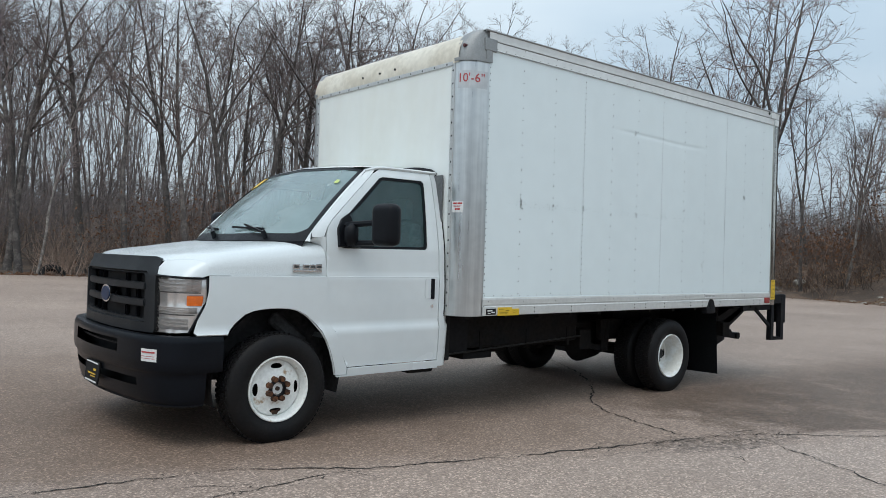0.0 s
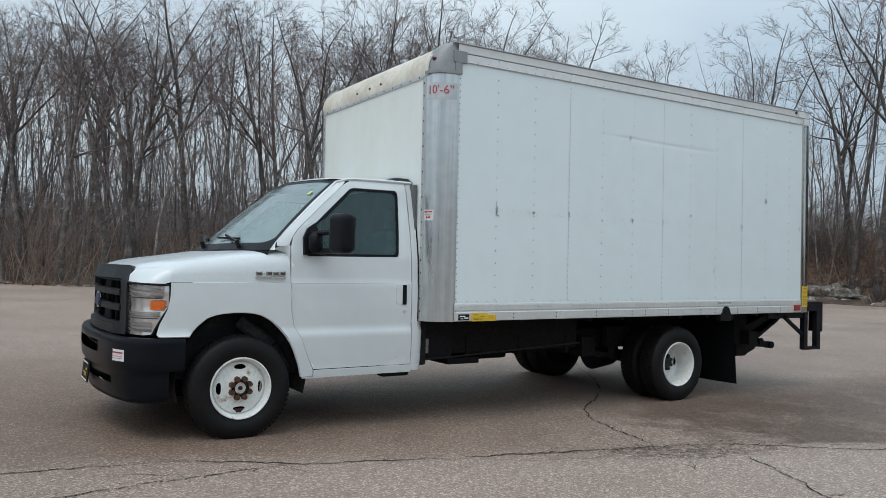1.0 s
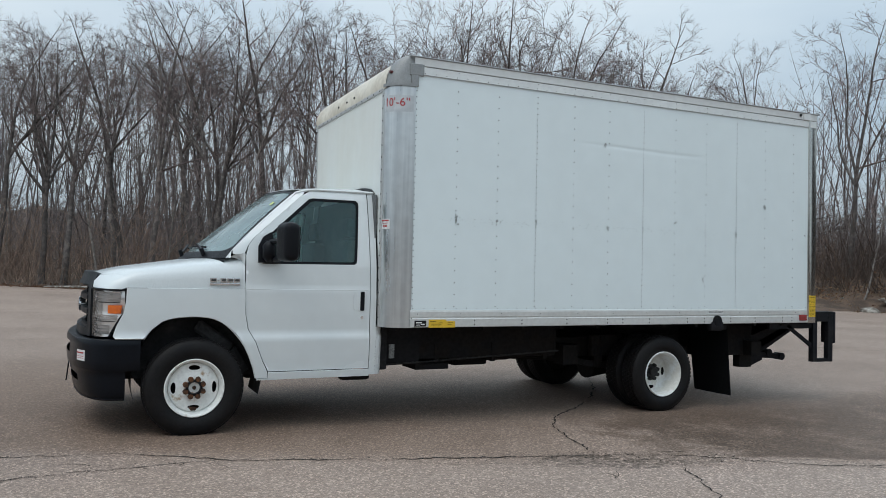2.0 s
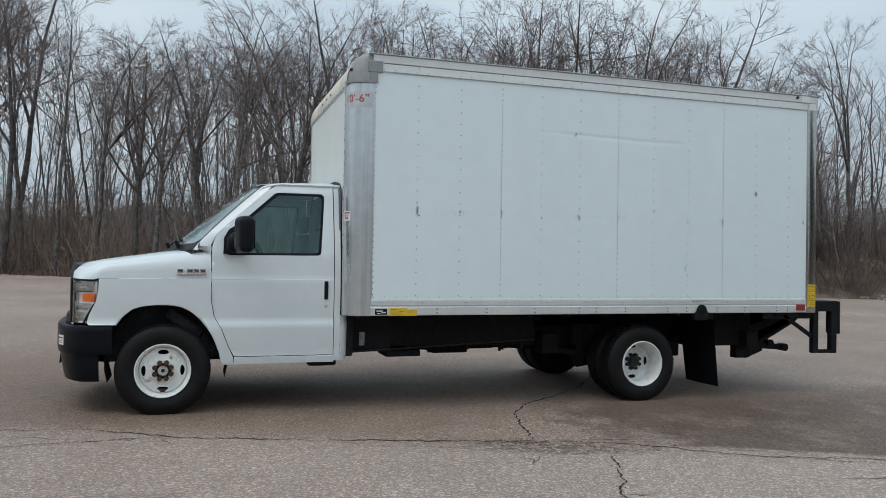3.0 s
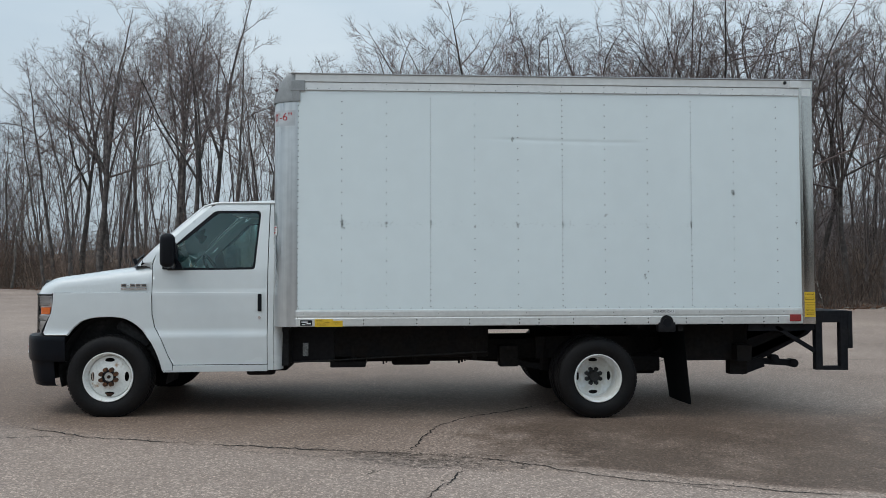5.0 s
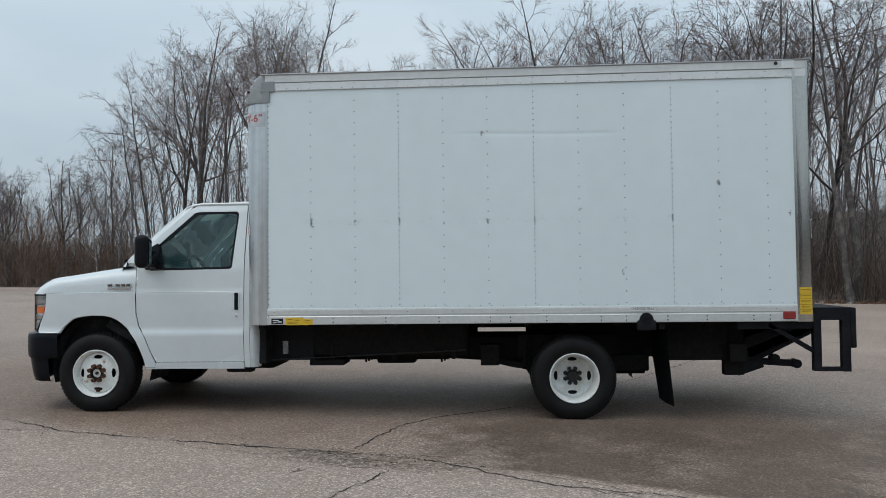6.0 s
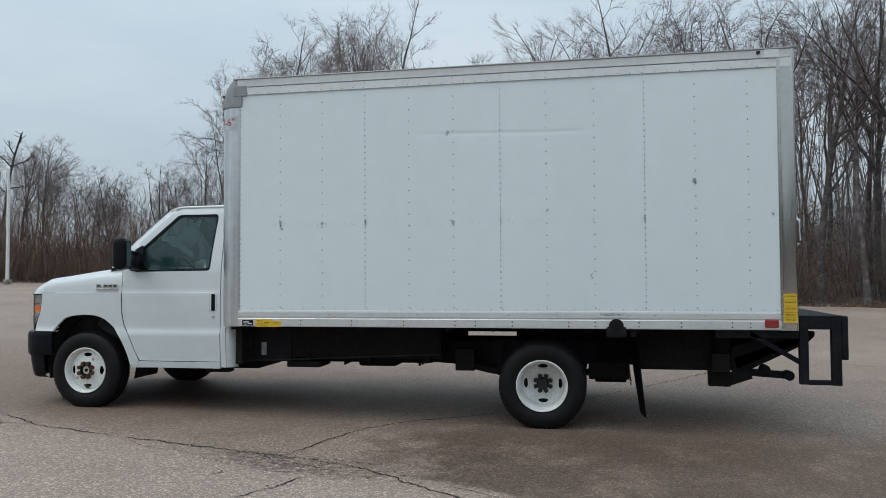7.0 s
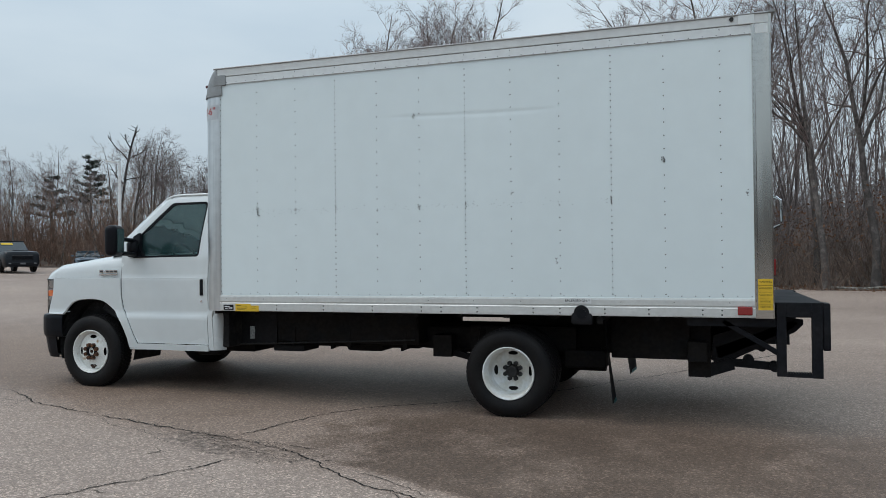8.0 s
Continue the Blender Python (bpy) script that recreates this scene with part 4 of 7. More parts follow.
        for _j in range(12):
            q, r2, d = at_part(pts, rads, rnd.uniform(0.1, 1.0))
            w.spike(q, q + off(rnd, d, rnd.uniform(0.4, 0.9)) * rnd.uniform(1.5, 4) + Vector((0, 0, 0.8)), 0.28)
    ob = new("far_wood", w.mesh("far_wood", DEADWOOD))
    tagged(ob, "dark dense wood out of view, for the rear post's reflection", "wood", kind="stuff")


far_wood()


# ---- undergrowth ----
def thicket(seed, count, width, depth, height, leafy=0.0):
    rnd = random.Random(seed)
    w = Wood()
    leaves = []
    for _ in range(count):
        p = Vector((rnd.uniform(-width, width), rnd.uniform(-depth, depth), -0.25))
        h = height * rnd.uniform(0.35, 1.1)
        pts, rads = sweep_limb(rnd, p, Vector((rnd.gauss(0, 0.35), rnd.gauss(0, 0.35), 1)), h, 0.012 + 0.003 * h, 0.004, 4, 0.16, 0.0)
        w.limb(pts, rads, 3)
        for _j in range(6):
            q, r, d = at_part(pts, rads, rnd.uniform(0.15, 1))
            e = q + off(rnd, d, rnd.uniform(0.4, 1.1)) * rnd.uniform(0.25, 0.75) * h * 0.35
            w.spike(q, e, 0.007)
            for _m in range(1):
                g = q.lerp(e, rnd.uniform(0.3, 0.9))
                w.twig(g, g + Vector((rnd.gauss(0, 1), rnd.gauss(0, 1), rnd.gauss(0.4, 1))).normalized() * rnd.uniform(0.12, 0.40), 0.006)
            if rnd.random() < leafy:
                leaves.append(e)
    return w, leaves


BRUSHES = [thicket(31 + i, 64, 2.3, 1.3, 3.2 + 0.6 * i)[0].mesh("dry_brush", BRUSH) for i in range(4)]
SHADED_BRUSHES = [thicket(51 + i, 64, 2.3, 1.3, 3.2 + 0.6 * i)[0].mesh("dry_brush", SHADED_BRUSH) for i in range(3)]
rnd = random.Random(8)
for x, y in along([p for p in EDGE if p[0] > -45 and p[1] > -12], 2.7):
    for d0 in (1.6, 5.0, 11.0):
        px, py = x + rnd.uniform(-1.5, 1.5), y + d0 * (0.8 if x < 30 else 0.3)
        if x > 28:
            px += d0
        if off_lot(px, py) < 1.0 or (x > 8 and d0 < 5 and rnd.random() < 0.4):
            continue
        ob = new("dry_brush", rnd.choice(SHADED_BRUSHES if x > 8 else BRUSHES))
        s = rnd.uniform(0.7, 1.25) * (0.7 if d0 < 2 else 1.0) * (0.55 if x > 28 and d0 < 5 else 1.0)
        ob.matrix_basis = Matrix.Translation((px, py, floor_z(px, py))) @ Matrix.Rotation(rnd.uniform(0, 6.28), 4, "Z") @ Matrix.Diagonal((s, s, s * rnd.uniform(0.8, 1.2), 1))
        tagged(ob, "tangled dry brush without leaves, in a shaded tone, under the trees" if x > 8 else "tangled dry brown brush without leaves under the trees", "brush", "undergrowth of the wood", "stuff")
for i in range(46):
    px, py = rnd.uniform(30, 46), rnd.uniform(6, 32)
    if off_lot(px, py) < 1.2 or math.hypot(px - 37.6, py - 19.6) < 3.0:
        continue
    ob = new("dry_brush", rnd.choice(SHADED_BRUSHES))
    k = rnd.uniform(0.5, 1.05)
    ob.matrix_basis = Matrix.Translation((px, py, floor_z(px, py))) @ Matrix.Rotation(rnd.uniform(0, 6.28), 4, "Z") @ Matrix.Diagonal((k, k, k, 1))
    tagged(ob, "tangled dry brush without leaves, in a shaded tone, under the trees", "brush", "undergrowth of the wood", "stuff")
RED_BRUSHES = [thicket(41 + i, 64, 2.6, 1.4, 3.4 + 0.5 * i)[0].mesh("dry_brush", REDBRUSH) for i in range(2)]
for x, y in along([(-88, 43), (-62, 40.5), (-44, 42), (-36, 50), (-28, 51)], 3.0):
    for d0 in (0.0, 4.0, 9.0, 16.0):
        px, py = x + rnd.uniform(-2, 2) - d0 * 0.4, y + d0 + rnd.uniform(-1, 1)
        ob = new("dry_brush", rnd.choice(RED_BRUSHES if d0 < 6 else BRUSHES))
        k = rnd.uniform(1.3, 1.9)
        ob.matrix_basis = Matrix.Translation((px, py, floor_z(px, py))) @ Matrix.Rotation(rnd.uniform(0, 6.28), 4, "Z") @ Matrix.Diagonal((k, k, k, 1))
        tagged(ob, "tall reddish-brown dry thicket without leaves" if d0 < 6 else "tangled dry brown brush without leaves under the trees", "brush", "undergrowth of the wood", "stuff")
for kind in TREES + SAPLINGS:
    for ob in (*kind.children, kind):
        bpy.data.objects.remove(ob)


# ---- the box truck ----
MID = 1.22                      # centre line of the truck
HUB_F, HUB_R = (-0.005, 0.388), (4.464, 0.345)
truck = thing("box_truck", (2.3, MID, ground_z(2.3, MID)), "white cutaway box truck with long riveted cargo box on asphalt", "truck")


def flip(p):
    return (p[0], 2 * MID - p[1], p[2])


def both(make):
    """Run a maker for the driver's side and for the far side."""
    for far in (False, True):
        make((lambda p: flip(p)) if far else (lambda p: p), far)


def side_y(z):
    """How far the cab's flank lies in from the box's flank, by height."""
    return curve([(0.40, 0.226), (0.44, 0.214), (0.60, 0.198), (0.762, 0.187), (0.790, 0.207), (0.95, 0.200), (1.145, 0.200), (1.152, 0.206), (1.36, 0.216), (1.55, 0.250), (1.75, 0.297), (1.92, 0.340), (1.99, 0.372)], z)


def nose_y(x, z):
    """The flank drawn in towards the lamps at the front."""
    return side_y(z) + 0.35 * max(0, -0.50 - x) ** 1.2


def flank(x, z, push=0.0):
    return (x, nose_y(x, z) + push, z)


NOSE = [(0.20, -0.50), (0.212, -0.51), (0.28, -0.555), (0.35, -0.600), (0.43, -0.665), (0.50, -0.712), (0.62, -0.742), (0.80, -0.768), (1.00, -0.785), (1.22, -0.792)]


def nose_x(y):
    return curve(NOSE, y if y <= MID else 2 * MID - y)


LAMP = [(0.20, -0.495), (0.2025, -0.512), (0.205, -0.530), (0.2075, -0.546), (0.215, -0.580), (0.225, -0.610), (0.24, -0.638), (0.26, -0.662), (0.30, -0.690), (0.35, -0.710), (0.43, -0.730), (0.49, -0.742), (0.62, -0.752), (0.80, -0.768), (1.00, -0.785), (1.22, -0.792)]


def lamp_x(y):
    """The squarer line in plan of the lamps and of the grille's edge."""
    return curve(LAMP, y if y <= MID else 2 * MID - y)


# cab: fenders, doors, glass, pillars
DOOR_FRONT = [(0.559, 0.490), (0.513, 0.576), (0.453, 0.729), (0.393, 0.831), (0.370, 0.95), (0.366, 1.06), (0.364, 1.417)]
A_LINE = [(0.385, 1.50), (0.425, 1.555), (0.64, 1.757), (0.83, 1.930), (0.90, 1.972)]
ARCH = [(-0.378, 0.765), (-0.355, 0.80), (-0.324, 0.840), (-0.253, 0.899), (-0.19, 0.920), (-0.133, 0.929), (-0.06, 0.934), (0.012, 0.934), (0.08, 0.928), (0.134, 0.915), (0.19, 0.888), (0.232, 0.858), (0.285, 0.808), (0.33, 0.752), (0.372, 0.69), (0.405, 0.622), (0.44, 0.53), (0.462, 0.440)]
WINDOW = [(0.50, 1.352), (1.262, 1.360), (1.284, 1.368), (1.292, 1.39), (1.325, 1.86), (1.322, 1.895), (1.300, 1.914), (0.925, 1.912), (0.890, 1.902), (0.640, 1.672), (0.492, 1.53), (0.478, 1.50), (0.478, 1.375)]


def A_FRONT(z):
    return curve([(1.42, 0.25), (1.46, 0.262), (1.56, 0.36), (1.768, 0.585), (1.955, 0.80)], z)


def shrink(loop, d):
    cx, cz = sum(p[0] for p in loop) / len(loop), sum(p[1] for p in loop) / len(loop)
    return [(x + (d if x < cx else -d), z + (d if z < cz else -d)) for x, z in loop]


def build_flanks():
    gap = 0.003
    fender = [(-0.506, 1.1475), (-0.508, 1.05), (-0.522, 0.965), (-0.570, 0.86), (-0.590, 0.785), (-0.575, 0.765)] + ARCH + [(0.552, 0.440), (0.552, 0.49)] + [(x - gap, z) for x, z in DOOR_FRONT[1:]] + [(0.359, 1.1475)]
    fender = [p for p in fender if p[1] < 1.1485]
    door = [(x + gap, z) for x, z in DOOR_FRONT] + [(x + gap, z) for x, z in A_LINE] + [(0.93, 1.977), (1.403, 1.980), (1.406, 0.490)]
    post = [(1.412, 0.435), (1.412, 1.985), (1.464, 1.985), (1.464, 0.435)]
    sill = [(0.470, 0.428), (0.470, 0.437), (0.556, 0.437), (0.560, 0.484), (1.410, 0.484), (1.410, 0.428)]
    pillar = [(0.352, 1.425)] + A_LINE[:4] + [(0.86, 1.958), (0.845, 1.972), (0.800, 1.955), (0.585, 1.768), (0.36, 1.560), (0.265, 1.462), (0.265, 1.425)]

    def side(m, far):
        f = part("fender", sheet(fender, [], lambda x, z: m(flank(x, z)), 0.05, 0.012), WHITE, truck, "", True, 50)
        lip = tube([m(flank(x, z, 0.004)) for x, z in ARCH], 0.006, 6)
        part("arch_lip", lip, WHITE, f, "", True)
        liner_rows = []
        for a in range(0, 19):
            t = math.pi * (a / 18) * 1.2 - 0.3
            liner_rows.append([m((HUB_F[0] + 0.03 + 0.485 * math.cos(t), y, 0.455 + 0.495 * math.sin(t))) for y in (0.226, 0.40, 0.64)])
        part("inner_fender_plate", box(-0.50, 0.62, *sorted((m((0, 0.44, 0))[1], m((0, 0.47, 0))[1])), 0.44, 1.0), LINER, f)
        brace = bmesh.new()
        add_bar(brace, m((0.02, 0.36, 0.86)), m((0.30, 0.40, 0.66)), 0.07, 0.10, 0.02)
        add_bar(brace, m((0.30, 0.40, 0.66)), m((0.42, 0.42, 0.46)), 0.07, 0.10, 0.02)
        part("spring_arm", brace, LINER, f, "grey suspension arm", True)
        part("wheel_arch_liner", add_grid(bmesh.new(), liner_rows), LINER, f, "black wheel arch liner", True)
        d = part("cab_door", sheet(door, [WINDOW], lambda x, z: m(flank(x, z, -0.001)), 0.026, 0.030), WHITE, truck, "closed white cab door", True, 50)
        ring = shrink(WINDOW, 0.020)
        part("window_seal", sheet(WINDOW, [ring], lambda x, z: m(flank(x, z, 0.006)), 0.06, 0.012), TRIM, d, "black rubber window seal")
        pane = part("door_glass", sheet(shrink(WINDOW, 0.014), [], lambda x, z: m(flank(x, z, 0.014)), 0.2), GLASS, d, "tinted door window", True)
        pane.visible_shadow = False
        cup = sheet([(1.272, 0.982), (1.262, 1.00), (1.262, 1.112), (1.272, 1.130), (1.362, 1.130), (1.368, 1.12), (1.368, 0.99), (1.362, 0.982)], [], lambda x, z: m(flank(x, z, -0.0025)), 0.03, 0.003)
        part("handle_cup", cup, WHITE, d, "", True)
        part("handle", box(1.320, 1.356, *sorted((m((0, 0.186, 0))[1], m((0, 0.202, 0))[1])), 0.975, 1.136, 0.008), TRIM, d, "black door handle")
        lock = bmesh.new()
        add_cyl(lock, m((1.336, 0.192, 0.918)), m((1.336, 0.204, 0.918)), 0.013, n=14)
        part("lock_cylinder", lock, CHROME, d, "small metal door lock")
        crease = tube([m(flank(x, 1.147, -0.0005)) for x in np.linspace(0.372, 1.40, 14)], 0.0030, 5)
        part("crease_line", crease, WHITE, d, "", True)
        part("cab_corner_post", sheet(post, [], lambda x, z: m(flank(x, z)), 0.08, 0.02), WHITE, truck, "", True, 50)
        rear = [[m((1.466 + 0.075 * math.sin(t), side_y(z) + 0.004 + 0.10 * (1 - math.cos(t)), z)) for t in np.linspace(0, math.pi / 2, 7)] for z in (0.435, 0.47, 0.60, 0.762, 0.79, 0.838)]
        part("cab_rear_corner", add_grid(bmesh.new(), rear), WHITE, truck, "", True, 60)
        part("rocker_panel", sheet(sill, [], lambda x, z: m(flank(x, z, 0.004)), 0.08, 0.02), WHITE, truck, "", True, 50)
        part("windscreen_pillar", sheet(pillar, [], lambda x, z: m((x, side_y(z) + 0.006 + 0.5 * max(0, A_FRONT(z) + 0.045 - x), z)), 0.05, 0.02), WHITE, truck, "", True, 50)
        cr = tube([m(flank(x, 1.147, 0.0)) for x in np.linspace(-0.36, 0.355, 12)], 0.0030, 5)
        part("crease_line", cr, WHITE, f, "", True)
        # badge on the fender: a chrome plate with bars
        pl = part("badge", box(0.088, 0.318, *sorted((m((0, 0.193, 0))[1], m((0, 0.204, 0))[1])), 1.178, 1.194, 0.003), CHROME, f, "chrome model badge")
        for k, w in enumerate((0.050, 0.018, 0.046, 0.046, 0.048)):
            x = 0.090 + (0, 0.055, 0.078, 0.129, 0.180)[k]
            lo, hi = (1.198, 1.234) if k != 1 else (1.212, 1.220)
            part("badge_block", box(x, x + w, *sorted((m((0, 0.194, 0))[1], m((0, 0.204, 0))[1])), lo, hi, 0.003), CHROME, f)
            if k != 1:
                part("badge_bar", box(x + 0.010, x + w - 0.004, *sorted((m((0, 0.1925, 0))[1], m((0, 0.196, 0))[1])), lo + 0.010, hi - 0.010), RIVET, f)

    both(side)


build_flanks()

HOOD_SEC = [(0.202, 0.0), (0.204, 0.28), (0.212, 0.50), (0.232, 0.66), (0.270, 0.785), (0.330, 0.865), (0.42, 0.925), (0.475, 0.945), (0.56, 0.965), (0.80, 0.985), (1.02, 0.997), (MID, 1.0)]


def hood_top(x):
    return curve([(-0.80, 1.246), (-0.74, 1.252), (-0.68, 1.266), (-0.60, 1.288), (-0.5, 1.310), (-0.3, 1.338), (-0.1, 1.370), (0.05, 1.392), (0.2, 1.408), (0.37, 1.43)], x)


def hood_point(u, k, far):
    y, f = HOOD_SEC[k]
    x_front = nose_x(max(y, 0.21)) + 0.004
    x_rear = curve([(0.2, 0.360), (0.25, 0.356), (0.31, 0.335), (0.40, 0.235), (0.56, 0.125), (0.9, 0.01), (MID, -0.03)], y)
    x = x_front + (x_rear - x_front) * u
    nosed = 1 - 0.20 * (1 - smoothstep(0, 0.10, u)) * min(1, k / 3)
    z = 1.150 + (hood_top(x) - 1.150) * f * nosed
    if k <= 3:
        y = nose_y(x, 1.2) + (y - 0.202)
    p = (x, y, z)
    return flip(p) if far else p


def build_hood():
    us = [0, 0.015, 0.04, 0.08, 0.13, 0.2, 0.3, 0.42, 0.55, 0.7, 0.85, 1.0]
    n = len(HOOD_SEC)
    rows = []
    for u in us:
        rows.append([hood_point(u, k, False) for k in range(n)] + [hood_point(u, k, True) for k in range(n - 2, -1, -1)])
    bm = add_grid(bmesh.new(), rows)
    part("hood", bm, BEADED, truck, "white engine hood with water drops", True, 60)
    # black cowl between hood and windscreen
    rows = []
    for dx, dz in ((0.012, -0.004), (0.05, 0.0), (0.11, 0.012), (0.17, 0.02)):
        row = []
        for y in np.linspace(0.34, 2 * MID - 0.34, 25):
            w = y if y <= MID else 2 * MID - y
            xr = curve([(0.2, 0.360), (0.25, 0.356), (0.31, 0.335), (0.40, 0.235), (0.56, 0.125), (0.9, 0.01), (MID, -0.03)], w)
            row.append((xr + dx, y, 1.362 + dz))
        rows.append(row)
    part("cowl_panel", add_grid(bmesh.new(), rows), TRIM, truck, "black cowl panel", True)


build_hood()


def cowl_corner(m, far):
    """White skin between the hood's rear corner and the foot of the windscreen pillar."""
    low = [hood_point(1, k, False) for k in (2, 3, 4, 5)]
    high = [(0.360, 0.224, 1.428), (0.345, 0.232, 1.434), (0.300, 0.252, 1.428), (0.240, 0.276, 1.398)]
    rows = [[m(tuple(p)) for p in low], [m(tuple((Vector(p) + Vector(q)) / 2 + Vector((0, 0, 0.004)))) for p, q in zip(low, high)], [m(q) for q in high]]
    part("cowl_corner", add_grid(bmesh.new(), rows), WHITE, truck, "", True, 60)


both(cowl_corner)


def screen_low(y):
    w = y if y <= MID else 2 * MID - y
    return Vector((curve([(0.25, 0.290), (0.40, 0.205), (0.62, 0.12), (0.9, 0.045), (MID, 0.02)], w), y, curve([(0.25, 1.455), (0.4, 1.44), (MID, 1.43)], w)))


def screen_high(y):
    w = y if y <= MID else 2 * MID - y
    return Vector((curve([(0.39, 0.785), (0.5, 0.765), (0.8, 0.735), (MID, 0.720)], w), y, curve([(0.39, 1.958), (0.6, 1.985), (MID, 2.005)], w)))


def build_screen_and_roof():
    def on_screen(v, u, lift=0.0):
        """A point of the glass: v across, u from the old foot line (0) to the roof (1), lift out of the glass."""
        y0, y1 = 0.285 + (2 * MID - 0.57) * v, 0.395 + (2 * MID - 0.79) * v
        p = screen_low(y0).lerp(screen_high(y1), u)
        p.x -= 0.020 * math.sin(math.pi * u) + lift
        p.z += lift
        return p

    def foot(v):
        return -0.085 - 0.035 * abs(2 * v - 1) ** 5
    across = [j / 28 for j in range(29)]
    rows = [[on_screen(v, foot(v) + (1 - foot(v)) * k / 10) for v in across] for k in range(11)]
    ws = part("windscreen", add_grid(bmesh.new(), rows), SHIELD, truck, "large windscreen with rain drops", True)
    ws.visible_shadow = False
    # black printed border of the glass, wide at the foot and round at its corners
    def border(v):
        c = max(0.0, 1 - min(v, 1 - v) / 0.075)
        return 0.012 + 0.13 * c ** 2.2
    part("glass_border", add_grid(bmesh.new(), [[on_screen(v, foot(v) + (border(v) - foot(v)) * k / 3, 0.003) for v in np.linspace(0, 1, 61)] for k in range(4)]), TRIM, ws, "black printed border of the glass", True)
    for v0, v1 in ((0.0, 0.022), (0.978, 1.0)):
        part("glass_border", add_grid(bmesh.new(), [[on_screen(v, u, 0.0025) for v in (v0, v1)] for u in np.linspace(0, 0.995, 12)]), TRIM, ws, "", True)
    part("glass_border", add_grid(bmesh.new(), [[on_screen(v, u, 0.0025) for v in np.linspace(0.02, 0.98, 25)] for u in (0.965, 0.997)]), TRIM, ws, "", True)
    part("cowl_skirt", add_grid(bmesh.new(), [[p + Vector((-dx, 0, -dz)) for p in rows[0]] for dx, dz in ((0.0, 0.0), (0.012, 0.014), (0.016, 0.05))]), TRIM, ws, "", True)
    for a, b in ((rows[0], 0.006), (rows[-1], 0.003), ([r[0] for r in rows], 0.0045), ([r[-1] for r in rows], 0.0045)):
        part("windscreen_seal", tube([p + Vector((-0.003, 0, 0.002)) for p in a], b, 6), TRIM, ws, "", True)
    edge = [r[0] for r in rows]

    def flange(m, far):
        """White pinch flange from the pillar's front edge to the glass."""
        strip = []
        for p in edge:
            x = A_FRONT(p.z)
            y = side_y(p.z) + 0.006 + 0.5 * 0.045
            out = Vector((x - 0.002, y - 0.002, p.z))
            strip.append([m(tuple(out)), m(tuple(out.lerp(p, 0.5) + Vector((-0.006, -0.004, 0.004)))), m(tuple(p + Vector((-0.004, -0.010, 0.002))))])
        part("pillar_flange", add_grid(bmesh.new(), strip), WHITE, truck, "", True, 60)
    both(flange)
    # roof
    rows = []
    ends = [(0, 0), (0.06, 0.016), (0.15, 0.024), (0.35, 0.036), (0.6, 0.048), (0.9, 0.056), (1.0, 0.054)]
    for u, lift in ends:
        row = []
        for j in range(25):
            v = j / 24
            y = 0.372 + (2 * MID - 0.744) * v
            w = min(v, 1 - v)
            f = screen_high(max(0.39, min(y, 2 * MID - 0.39)))
            edge = curve([(0.39, 1.980), (MID, 1.980)], y)
            crown = edge + (f.z + lift - edge) * smoothstep(-0.02, 0.22, w) + 0.006 * smoothstep(0, 0.03, w)
            x = f.x - 0.004 + (1.472 - f.x) * u
            row.append((x, y, crown))
        rows.append(row)
    bm = add_grid(bmesh.new(), rows)
    roof = part("cab_roof", bm, WHITE, truck, "white cab roof", True, 60)
    both(lambda m, far: part("drip_rail", tube([m((x, 0.366 + 0.02 * (x < 0.85), z)) for x, z in ((0.79, 1.955), (0.88, 1.980), (0.95, 1.988), (1.2, 1.990), (1.47, 1.990))], 0.013, 6), WHITE, roof, "", True))
    seal = tube([(1.470, y, curve([(0.36, 1.985), (0.42, 2.018), (0.6, 2.045), (MID, 2.062)], min(y, 2 * MID - y))) for y in np.linspace(0.36, 2 * MID - 0.36, 25)], 0.014, 6)
    part("roof_seal", seal, TRIM, roof, "dark rubber seal behind the roof", True)
    both(lambda m, far: part("corner_seal", tube([m((1.474, side_y(z) + 0.012, z)) for z in np.linspace(0.85, 1.98, 14)], 0.010, 6), TRIM, truck, "", True))
    part("cab_back_wall", box(1.455, 1.468, 0.26, 2 * MID - 0.26, 0.45, 1.97), CABIN, truck)
    part("cab_floor", box(0.57, 1.455, 0.25, 2 * MID - 0.25, 0.52, 0.60), GRIME, truck)
    part("firewall", box(0.26, 0.31, 0.48, 2 * MID - 0.48, 0.60, 1.40), CABIN, truck)
    # stickers on the windscreen
    for v0, v1, u0, u1, mat, label in ((0.068, 0.092, 0.755, 0.805, LIME, "pale green windscreen sticker"), (0.865, 0.985, 0.80, 0.955, YELLOW, "yellow windscreen sticker")):
        part("screen_sticker", add_grid(bmesh.new(), [[on_screen(v, u, 0.006) for v in np.linspace(v0, v1, 5)] for u in (u0, u1)]), mat, ws, label)
    # wipers
    for y0, y1, v0, v1 in ((0.62, 1.02, 0.20, 0.42), (1.28, 1.72, 0.55, 0.78)):
        arm = bmesh.new()
        add_bar(arm, on_screen(v0 - 0.02, -0.02, 0.02), on_screen((v0 + v1) / 2 + 0.02, 0.085, 0.03), 0.016, 0.014)
        add_bar(arm, on_screen(v0 + 0.02, 0.055, 0.014), on_screen(v1 + 0.02, 0.080, 0.016), 0.012, 0.016)
        add_cyl(arm, on_screen(v0 - 0.02, -0.05, 0.0), on_screen(v0 - 0.02, -0.02, 0.04), 0.018, n=10)
        part("wiper", arm, TRIM, ws, "black windscreen wiper")


build_screen_and_roof()


